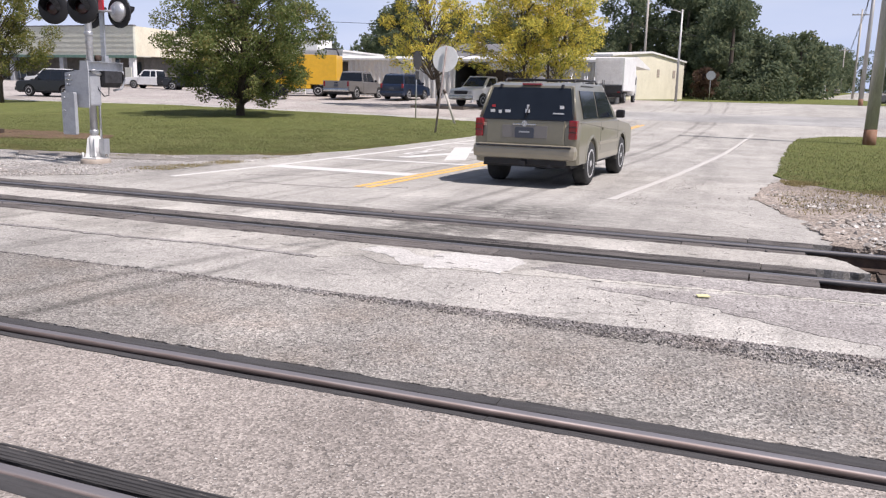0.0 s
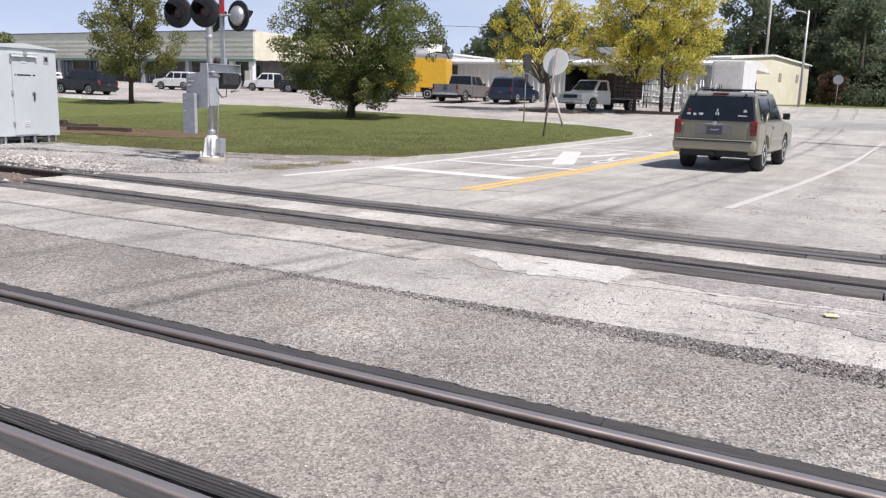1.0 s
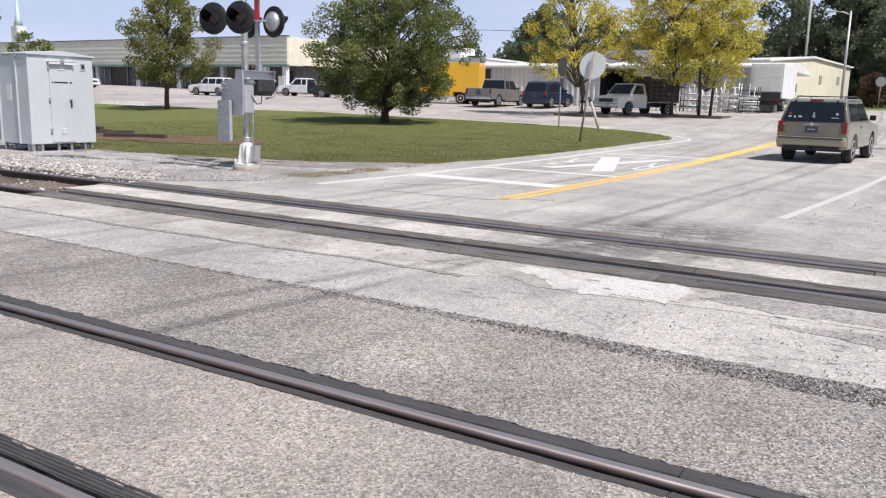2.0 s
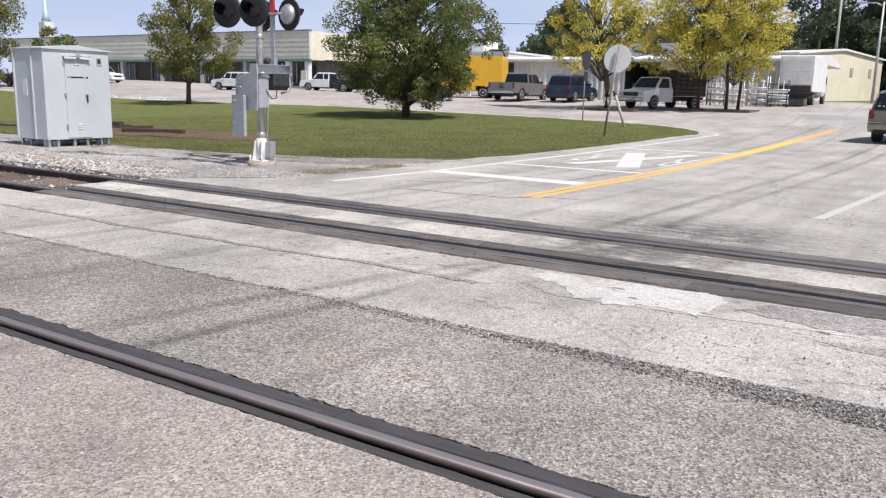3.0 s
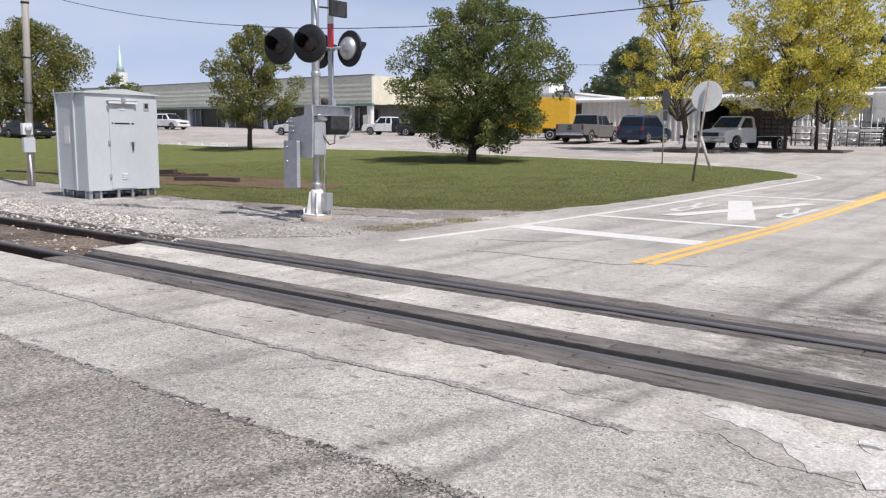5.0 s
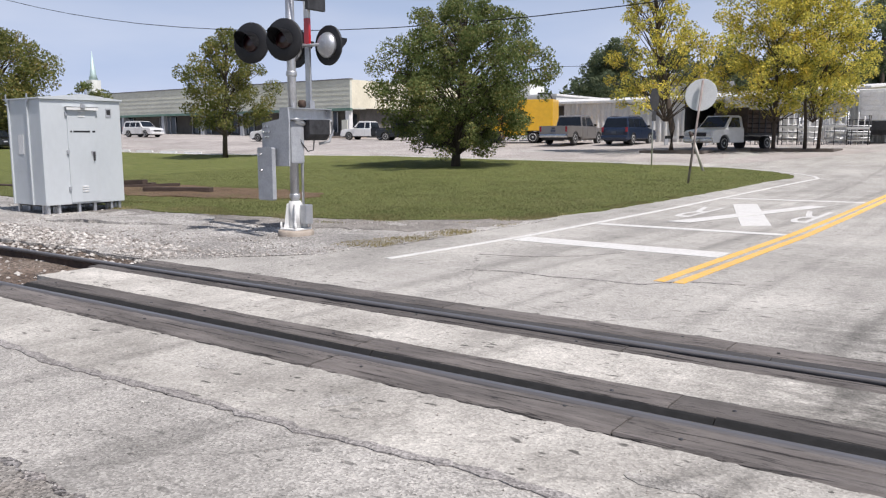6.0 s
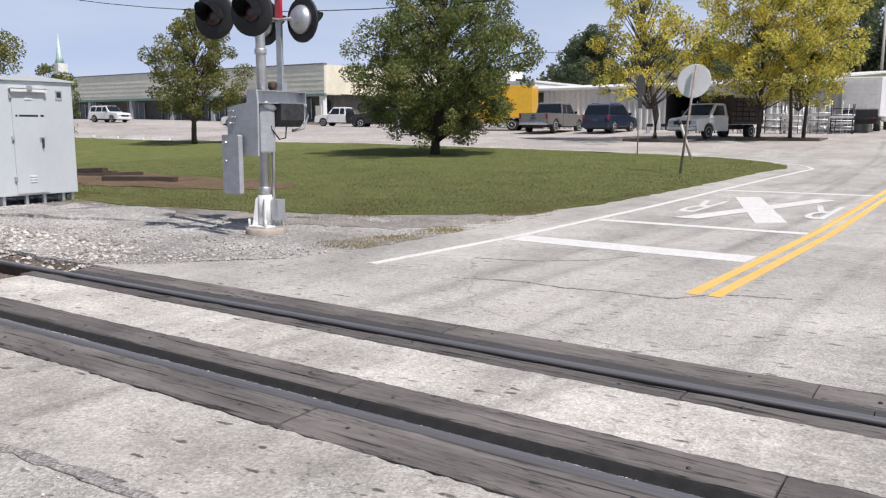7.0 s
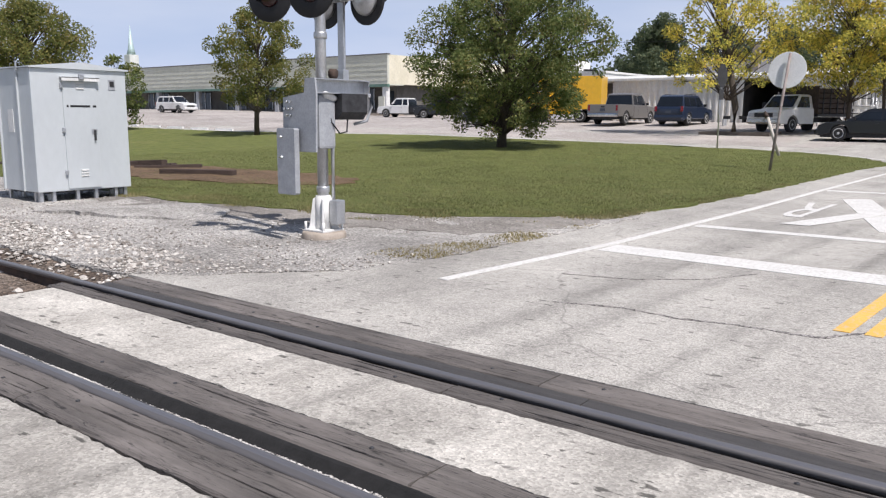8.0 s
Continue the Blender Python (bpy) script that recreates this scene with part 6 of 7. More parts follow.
def soften(ob, width=0.03, angle=28):
    """Rounds the hard edges of a body panel and shades it smooth between them."""
    for f in ob.data.polygons:
        f.use_smooth = True
    ob.data.set_sharp_from_angle(angle=radians(angle))
    bv = ob.modifiers.new("round_edges", "BEVEL")
    bv.width, bv.segments, bv.limit_method, bv.angle_limit, bv.harden_normals = width, 3, "ANGLE", radians(angle), True
    return ob


def wheel(parent, x, y, r, w, rim_mat):
    """Tyre with a rim; axle along x."""
    turn = Matrix.Rotation(radians(90), 4, "Y")
    ty = part("wheel", lathe(bmesh.new(), [(r * 0.62, -w / 2), (r * 0.92, -w / 2), (r, -w / 2 + 0.03), (r, w / 2 - 0.03), (r * 0.92, w / 2), (r * 0.62, w / 2)], 24, turn), M_RUBBER, parent, "black tyre")
    ty.location = (x, y, r)
    s = 1 if x > 0 else -1
    out = turn if s > 0 else Matrix.Rotation(radians(-90), 4, "Y")
    part("rim", lathe(bmesh.new(), [(r * 0.63, -w * 0.4), (r * 0.665, w * 0.505), (r * 0.60, w * 0.53), (r * 0.555, w * 0.47), (r * 0.54, w * 0.30)], 24, out), M_RIM, ty, "silver wheel rim")
    part("brake_disc", lathe(bmesh.new(), [(r * 0.56, w * 0.24), (r * 0.56, w * 0.31), (r * 0.1, w * 0.33)], 20, out), M_DARKMETAL, ty, "dark brake disc behind the spokes")
    part("hub", lathe(bmesh.new(), [(r * 0.20, w * 0.32), (r * 0.19, w * 0.49), (r * 0.10, w * 0.53)], 14, out), M_RIM, ty, "silver hub cap")
    for k in range(5):
        spoke = prism(bmesh.new(), [(-r * 0.085, r * 0.14), (r * 0.085, r * 0.14), (r * 0.125, r * 0.585), (-r * 0.125, r * 0.585)], min(s * w * 0.34, s * w * 0.49), max(s * w * 0.34, s * w * 0.49), "x")
        bmesh.ops.transform(spoke, verts=spoke.verts[:], matrix=Matrix.Rotation(2 * math.pi * k / 5, 4, "X"))
        part("spoke", spoke, M_RIM, ty)
    return ty


def arches(front_y, rear_y, z, centres, r):
    """The lower edge of a body from front to rear, with round wheel openings."""
    pts = [(front_y, z)]
    for c, cz in centres:
        for k in range(9):
            a = math.pi * k / 8
            pts.append((c + r * math.cos(a), max(z, cz + r * math.sin(a))))
    pts.append((rear_y, z))
    return pts


def car(name, m, paint, label, category="car", L=4.6, W=1.8, H=1.7, wb=2.6, ro=1.05, wr=0.36, clr=0.30, belt=1.05, hood=0.98, nose=0.80, deck=None,
        cab=((-1.85, 1.05), (-1.62, 1.66), (0.55, 1.68), (1.25, 1.05)), sides=((-1.5, -0.55), (-0.45, 0.75)), low=None, rim=None, bed=None, group="", rear=True, tailz=(0.78, 1.08)):
    """A road vehicle with body, cabin, panes, wheels, bumpers and lamps."""
    rim = rim or M_CHROME
    t = thing(name, m, label, category, group)
    y0, y1 = -wb / 2 - ro, L - wb / 2 - ro
    ch0, ch1 = cab[0][0], cab[-1][0]
    back = deck if deck is not None else belt
    top = [(y0, clr + 0.22), (y0 + 0.03, back - 0.10), (y0 + 0.10, back)] + ([(ch0, back), (ch0 + 0.02, belt)] if deck is not None and abs(deck - belt) > 0.01 else [(ch0, belt)])
    top += [(ch1, belt), (ch1 + 0.06, hood + 0.02), (y1 - 0.35, hood - 0.05), (y1 - 0.08, nose), (y1, nose - 0.14), (y1, clr + 0.16)]
    outline = top + arches(y1 - 0.06, y0 + 0.08, clr, ((wb / 2, wr), (-wb / 2, wr)), wr + 0.075)
    if bed:
        # pickup: the body stops at the cab; the box behind is open
        cut = ch0 - 0.02
        outline = [(cut, clr + 0.1), (cut, belt)] + top[top.index((ch1, belt)):] + arches(y1 - 0.06, cut, clr, ((wb / 2, wr),), wr + 0.075)
    body = soften(part("body", loft(bmesh.new(), outline, W / 2, 0.965, 0.10), paint, t), 0.022)
    part("underbody", boxed(-W / 2 + 0.14, W / 2 - 0.14, y0 + 0.15, y1 - 0.15, clr - 0.06, clr + 0.34), M_BLACK, t, "dark underbody")

    def ins(p):
        return 0.05 + max(0.0, (p[1] - belt) / (H - belt)) * 0.15
    cabin = part("cabin", loft(bmesh.new(), [(cab[0][0], belt - 0.05)] + list(cab) + [(cab[-1][0], belt - 0.05)], W / 2, 0.985, 0.05, ins), paint, t)
    soften(cabin, 0.035)

    def at(y, z, s):
        return Vector((s * (W / 2 - ins((y, z)) + 0.004), y, z))
    zt, zb2 = H - 0.13, belt + 0.04
    fr_b, fr_t = Vector((0, *cab[-1])), Vector((0, *cab[-2]))
    re_b, re_t = Vector((0, *cab[0])), Vector((0, *cab[1]))
    for s in (-1, 1):
        for ya, yb in sides:
            za = zt
            def clampy(y, z):
                f = (z - belt) / (H - belt)
                lo = re_b.y + (re_t.y - re_b.y) * f + 0.10
                hi = fr_b.y + (fr_t.y - fr_b.y) * f - 0.10
                return min(max(y, lo), hi)
            q = [at(clampy(ya, zb2), zb2, s), at(clampy(yb, zb2), zb2, s), at(clampy(yb, za), za, s), at(clampy(ya, za), za, s)]
            panel("side_window", q if s > 0 else [q[1], q[0], q[3], q[2]], M_TINT, cabin, 0.006, "dark tinted side window")
    for nm, b, tp, s in (("rear_window", re_b, re_t, -1), ("windscreen", fr_b, fr_t, 1)):
        p0, p1 = b.lerp(tp, 0.05), b.lerp(tp, 0.93)
        w0, w1 = W / 2 - ins((0, p0.z)) - 0.07, W / 2 - ins((0, p1.z)) - 0.06
        q = [(-w0, p0.y, p0.z), (w0, p0.y, p0.z), (w1, p1.y, p1.z), (-w1, p1.y, p1.z)]
        panel(nm, q if s < 0 else [q[1], q[0], q[3], q[2]], M_TINT, cabin, 0.012, "dark tinted glass")
    for s in (-1, 1):
        for c in (-wb / 2, wb / 2):
            wheel(t, s * (W / 2 - 0.13), c, wr, 0.24, rim)
        part("headlight", boxed(s * (W / 2 - 0.40), s * (W / 2 - 0.06), y1 - 0.05, y1 + 0.015, nose - 0.30, nose - 0.13, 0.02), M_CLEAR, t, "clear headlight")
        mir = part("mirror", boxed(s * (W / 2 + 0.0), s * (W / 2 + 0.16), ch1 - 0.42, ch1 - 0.32, belt + 0.03, belt + 0.18, 0.03), M_BLACK, t, "black door mirror")
        if sides:
            part("door_handle", boxed(s * (W / 2 - 0.012), s * (W / 2 + 0.022), sides[-1][0] + 0.05, sides[-1][0] + 0.22, belt - 0.16, belt - 0.12, 0.008), paint, t)
            for ya in [sides[-1][0] - 0.04, sides[-1][1] + 0.22]:
                part("door_seam", boxed(s * (W / 2 - 0.02), s * (W / 2 + 0.0015), ya, ya + 0.012, clr + 0.18, belt - 0.02), M_BLACK, t)
        if rear:
            part("tail_light", boxed(s * (W / 2 - 0.165), s * (W / 2 - 0.032), y0 - 0.008, y0 + 0.12, *tailz, 0.02), M_TAIL, t, "red tail light")
    part("front_bumper", boxed(-W / 2 + 0.03, W / 2 - 0.03, y1 - 0.14, y1 + 0.07, clr + 0.06, clr + 0.30, 0.04), low or paint, t)
    part("rear_bumper", boxed(-W / 2 + 0.02, W / 2 - 0.02, y0 - 0.10, y0 + 0.20, clr + 0.08, clr + 0.32, 0.085), low or paint, t)
    part("grille", boxed(-W / 2 + 0.42, W / 2 - 0.42, y1 - 0.02, y1 + 0.02, nose - 0.34, nose - 0.14, 0.01), M_DARKMETAL, t, "dark grille")
    part("number_plate", boxed(-0.16, 0.16, y0 - 0.03, y0 + 0.01, clr + 0.42, clr + 0.57), M_PLATE, t, "plain number plate")
    if bed:
        zf, zr = belt - 0.42, bed
        part("bed_floor", boxed(-W / 2 + 0.05, W / 2 - 0.05, y0 + 0.02, ch0 - 0.04, zf - 0.06, zf), M_DARKMETAL, t)
        for s in (-1, 1):
            xo, xi = s * W / 2, s * (W / 2 - 0.07)
            sidep = [(y0, clr + 0.2), (y0, zr), (ch0 - 0.04, zr)] + arches(ch0 - 0.04, y0 + 0.05, clr + 0.12, ((-wb / 2, wr),), wr + 0.08)
            bm = prism(bmesh.new(), sidep, min(xo, xi), max(xo, xi), "x")
            part("bed_side", bm, paint, t)
        part("tailgate", boxed(-W / 2 + 0.08, W / 2 - 0.08, y0, y0 + 0.06, clr + 0.28, zr, 0.01), paint, t, "closed tailgate")
        part("gate_handle", boxed(-0.12, 0.12, y0 - 0.012, y0 + 0.01, zr - 0.18, zr - 0.10, 0.006), M_BLACK, t)
        part("cargo_shadow_board", boxed(-W / 2 + 0.08, W / 2 - 0.08, ch0 - 0.08, ch0 - 0.04, zf, zr), paint, t)
    return t


def hero_suv():
    W, H = 1.78, 1.70
    t = car("suv", pose(0, 0, 0), M_TAN, "tan two-door sport utility vehicle with dark windows", "car", L=4.55, W=W, H=H, wb=2.58, ro=1.0, wr=0.365, clr=0.38, belt=1.08, hood=1.04, nose=0.92,
            cab=((-2.22, 1.06), (-1.98, 1.64), (-1.7, 1.70), (0.10, 1.70), (0.90, 1.10)), sides=((-1.75, -0.78), (-0.66, 0.55)), low=M_TAN_LOW, tailz=(0.80, 1.10))
    y0 = -2.58 / 2 - 1.0
    part("tailgate", boxed(-0.66, 0.66, y0 - 0.012, y0 + 0.05, 0.70, 1.09, 0.02), M_TAN, t, "rear hatch panel")
    # grey instead of tan: the shadow in the plate recess is in the paint
    part("plate_recess", boxed(-0.38, 0.38, y0 - 0.020, y0 - 0.010, 0.80, 1.00, 0.006), M_SILVER, t, "plate panel greyed for the shade of its recess")
    part("hatch_seam", boxed(-0.70, 0.70, y0 - 0.018, y0 - 0.008, 1.085, 1.095), M_BLACK, t)
    part("hatch_badge", lathe(bmesh.new(), [(0.05, 0.0), (0.05, 0.012)], 14, Matrix.Translation((0, y0 - 0.02, 1.03)) @ Matrix.Rotation(radians(90), 4, "X")), M_CHROME, t, "plain oval badge")
    part("number_plate", boxed(-0.15, 0.15, y0 - 0.032, y0 - 0.018, 0.82, 0.97), M_PLATE, t, "dark blue number plate")
    part("plate_bar", boxed(-0.09, 0.09, y0 - 0.035, y0 - 0.032, 0.885, 0.91), M_GREY_PAINT, t)
    part("bumper_step", boxed(-0.80, 0.80, y0 - 0.115, y0 + 0.02, 0.655, 0.685, 0.01), M_DARKMETAL, t)
    for s in (-1, 1):
        part("roof_rail", tube(bmesh.new(), [(s * 0.60, -1.60, 1.70), (s * 0.60, -1.50, 1.755), (s * 0.60, -0.1, 1.755), (s * 0.60, 0.0, 1.70)], 0.018, 8), M_DARKMETAL, t, "dark roof rail")
        part("window_frame", boxed(s * 0.70, s * 0.712, -1.55, -0.7, 1.64, 1.655), M_BLACK, t)
    for y in (-1.3, -0.5):
        part("roof_bar", bar((-0.60, y, 1.75), (0.60, y, 1.75), 0.014, None, 8), M_DARKMETAL, t)
    part("brake_light", boxed(-0.16, 0.16, -2.02, -1.94, 1.645, 1.675, 0.006), M_TAIL, t, "red high brake light")
    part("wiper", bar((-0.02, -2.235, 1.12), (0.02, -2.17, 1.30), 0.010, None, 6), M_BLACK, t)
    # plain stickers on the rear glass
    for x, z, a, b, mt in ((-0.60, 1.22, 0.05, 0.03, M_WHITE_TAPE), (-0.47, 1.21, 0.035, 0.035, M_WHITE_TAPE), (-0.34, 1.22, 0.06, 0.03, M_WHITE_TAPE), (-0.60, 1.30, 0.04, 0.025, M_RED_TAPE), (0.56, 1.30, 0.045, 0.035, M_WHITE_TAPE), (0.52, 1.20, 0.12, 0.014, M_WHITE_TAPE)):
        y = -2.215 + (z - 1.10) * 0.24 / 0.53 - 0.020
        part("sticker", boxed(x - a * 0.75, x + a * 0.75, y - 0.003, y + 0.006, z - b * 0.75, z + b * 0.75), mt, t, "small plain sticker")
    bm = bmesh.new()
    box(bm, -0.035, 0.035, -2.190, -2.180, 1.20, 1.26)
    box(bm, -0.018, 0.018, -2.168, -2.158, 1.26, 1.33)
    part("sticker", bm, M_WHITE_TAPE, t, "small plain sticker")
    for s in (-1, 1):
        for c in (-1.29, 1.29):
            arc = [(s * 0.868, c + 0.455 * math.cos(radians(a)), 0.375 + 0.455 * math.sin(radians(a))) for a in range(-8, 189, 14)]
            part("wheel_arch_flare", tube(bmesh.new(), arc, [0.014] + [0.030] * (len(arc) - 2) + [0.014], 8), M_TAN, t)
        part("side_moulding", boxed(s * 0.878, s * 0.898, -0.80, 0.80, 0.66, 0.715, 0.006), M_TAN_LOW, t, "gold side moulding")
        part("rear_pillar_trim", bar((s * 0.80, -2.20, 1.12), (s * 0.705, -2.00, 1.62), 0.022, 0.018, 8), M_TAN, t)
        part("lamp_divider", boxed(s * 0.73, s * 0.862, y0 - 0.018, y0 - 0.006, 0.905, 0.918), M_BLACK, t)
        part("lamp_divider", boxed(s * 0.73, s * 0.862, y0 - 0.018, y0 - 0.006, 0.995, 1.005), M_BLACK, t)
        part("glass_hinge", boxed(s * 0.50, s * 0.54, -2.03, -1.97, 1.60, 1.66, 0.006), M_DARKMETAL, t)
    part("valance", boxed(-0.70, 0.70, y0 + 0.02, y0 + 0.16, 0.36, 0.48, 0.02), M_BLACK, t, "dark lower valance")
    part("hatch_handle", boxed(-0.20, 0.20, y0 - 0.030, y0 - 0.010, 1.005, 1.030, 0.006), M_CHROME, t)
    part("exhaust", bar((0.45, y0 - 0.05, 0.36), (0.45, y0 + 0.4, 0.36), 0.03, None, 10), M_DARKMETAL, t)
    part("hitch", boxed(-0.05, 0.05, y0 - 0.10, y0 + 0.2, 0.36, 0.43, 0.01), M_BLACK, t)
    part("rocker_trim", boxed(0.885, 0.897, -0.85, 0.85, 0.42, 0.50, 0.004), M_TAN_LOW, t)
    part("rocker_trim", boxed(-0.897, -0.885, -0.85, 0.85, 0.42, 0.50, 0.004), M_TAN_LOW, t)
    return t


def on_land(x, y, heading):
    """A pose on the land for a vehicle whose nose points at that angle from +x."""
    return pose(x, y, land(x, y), 0, 0, heading - 90)


suv = hero_suv()
suv.scale = (1.1, 1.1, 1.1)
sedan = car("sedan", pose(60, 38, land(60, 38)), M_BLACKCAR, "dark sedan driving along the cross street", L=4.9, W=1.85, H=1.44, wb=2.85, ro=1.1, wr=0.34, clr=0.22, belt=0.92, hood=0.88, nose=0.72,
            cab=((-1.95, 0.92), (-1.05, 1.38), (-0.7, 1.44), (0.25, 1.43), (1.15, 0.92)), sides=((-1.25, -0.35), (-0.25, 0.75)), tailz=(0.66, 0.86))
lot_suv = car("suv", pose(-47, 36, land(-47, 36)), M_BLACKCAR, "dark full-size sport utility vehicle driving across the lot", L=5.2, W=1.95, H=1.88, wb=2.95, ro=1.15, wr=0.38, clr=0.32, belt=1.15, hood=1.12, nose=1.0,
              cab=((-2.5, 1.15), (-2.35, 1.78), (-2.1, 1.88), (0.35, 1.88), (1.05, 1.15)), sides=((-2.2, -1.3), (-1.2, -0.35), (-0.25, 0.7)))

PICKUP = dict(L=5.6, W=1.95, H=1.84, wb=3.5, ro=1.15, wr=0.38, clr=0.36, belt=1.12, hood=1.10, nose=1.0, cab=((-0.75, 1.12), (-0.62, 1.78), (-0.45, 1.84), (0.65, 1.84), (1.35, 1.12)), sides=((-0.62, -0.1), (0.0, 1.0)), bed=1.16, tailz=(0.80, 1.12))
pewter_pickup = car("pickup_truck", on_land(-29.6, 49.1, 91), M_SILVER, "pewter extended-cab pickup truck parked in the lot", "pickup", low=M_CHROME, group="vehicles in the lot", **PICKUP)
pewter_pickup.scale = (1.13, 1.13, 1.13)
navy_suv = car("suv", on_land(-25.7, 50.0, 89), M_NAVY, "dark blue sport utility vehicle parked in the lot", "car", L=4.6, W=1.8, H=1.74, wb=2.7, ro=0.95, wr=0.35, clr=0.26, belt=1.05, hood=1.0, nose=0.85,
    cab=((-2.15, 1.05), (-1.9, 1.66), (-1.65, 1.74), (0.35, 1.74), (1.15, 1.05)), sides=((-1.9, -1.15), (-1.05, -0.25), (-0.15, 0.75)), group="vehicles in the lot")
navy_suv.scale = (1.1, 1.1, 1.1)
for s_ in (-1, 1):
    part("roof_rail", tube(bmesh.new(), [(s_ * 0.62, -1.55, 1.72), (s_ * 0.62, -1.45, 1.78), (s_ * 0.62, 0.1, 1.78), (s_ * 0.62, 0.2, 1.72)], 0.02, 8), M_DARKMETAL, navy_suv, "dark roof rail")
car("pickup_truck", on_land(-35.5, 43.3, 205), M_BLACKCAR, "black pickup truck parked in the lot", "pickup", group="vehicles in the lot", **PICKUP)
shop_pickup = car("pickup_truck", on_land(-56.2, 57.0, 192), M_WHITECAR, "white pickup truck with a black bed by the shop front", "pickup", group="vehicles in the lot", **PICKUP)
for o in shop_pickup.children:
    if o.name.startswith(("bed", "tailgate", "cargo")):
        o.data.materials[0] = M_BLACKCAR
car("pickup_truck", on_land(-51.0, 56.4, 200), M_BLACKCAR, "black pickup truck parked by the shop front", "pickup", group="vehicles in the lot", **PICKUP)
JEEP = dict(L=4.3, W=1.8, H=1.68, wb=2.57, ro=0.85, wr=0.35, clr=0.26, belt=1.05, hood=1.02, nose=0.9, cab=((-2.0, 1.05), (-1.85, 1.6), (-1.6, 1.68), (0.3, 1.68), (0.95, 1.05)), sides=((-1.75, -1.05), (-0.95, -0.2), (-0.1, 0.62)))
car("suv", on_land(-79.3, 47.0, 8), M_WHITECAR, "white compact sport utility vehicle parked in the lot", "car", group="vehicles in the lot", **JEEP)
car("suv", on_land(-59.5, 47.5, 190), M_WHITECAR, "white sport utility vehicle parked behind the thin tree", "car", group="vehicles in the lot", **JEEP)
car("sedan", on_land(-70.6, 27.6, 8), M_BLACKCAR, "dark sedan parked at the edge of the lot", "car", L=4.8, W=1.82, H=1.46, wb=2.8, ro=1.05, wr=0.34, clr=0.22, belt=0.94, hood=0.9, nose=0.74,
    cab=((-1.9, 0.94), (-1.05, 1.4), (-0.7, 1.46), (0.25, 1.45), (1.1, 0.94)), sides=((-1.2, -0.35), (-0.25, 0.7)), group="vehicles in the lot")
car("suv", on_land(-82.5, 33.0, 10), M_WHITECAR, "white vehicle parked at the far side of the lot", "car", group="vehicles in the lot", **JEEP)
car("suv", on_land(-86.0, 36.0, 10), M_REDCAR, "red vehicle parked at the far side of the lot", "car", group="vehicles in the lot", **JEEP)
car("sedan", on_land(7.6, 128, 100), M_WHITECAR, "white sedan parked far down the street", "car", group="cars down the street", rear=True)
car("sedan", on_land(12.5, 170, 100), M_SILVER, "silver car far down the street", "car", group="cars down the street")
car("suv", on_land(12.2, 75.0, 170), M_SILVER, "silver car waiting at the far corner", "car", group="cars down the street", **JEEP)


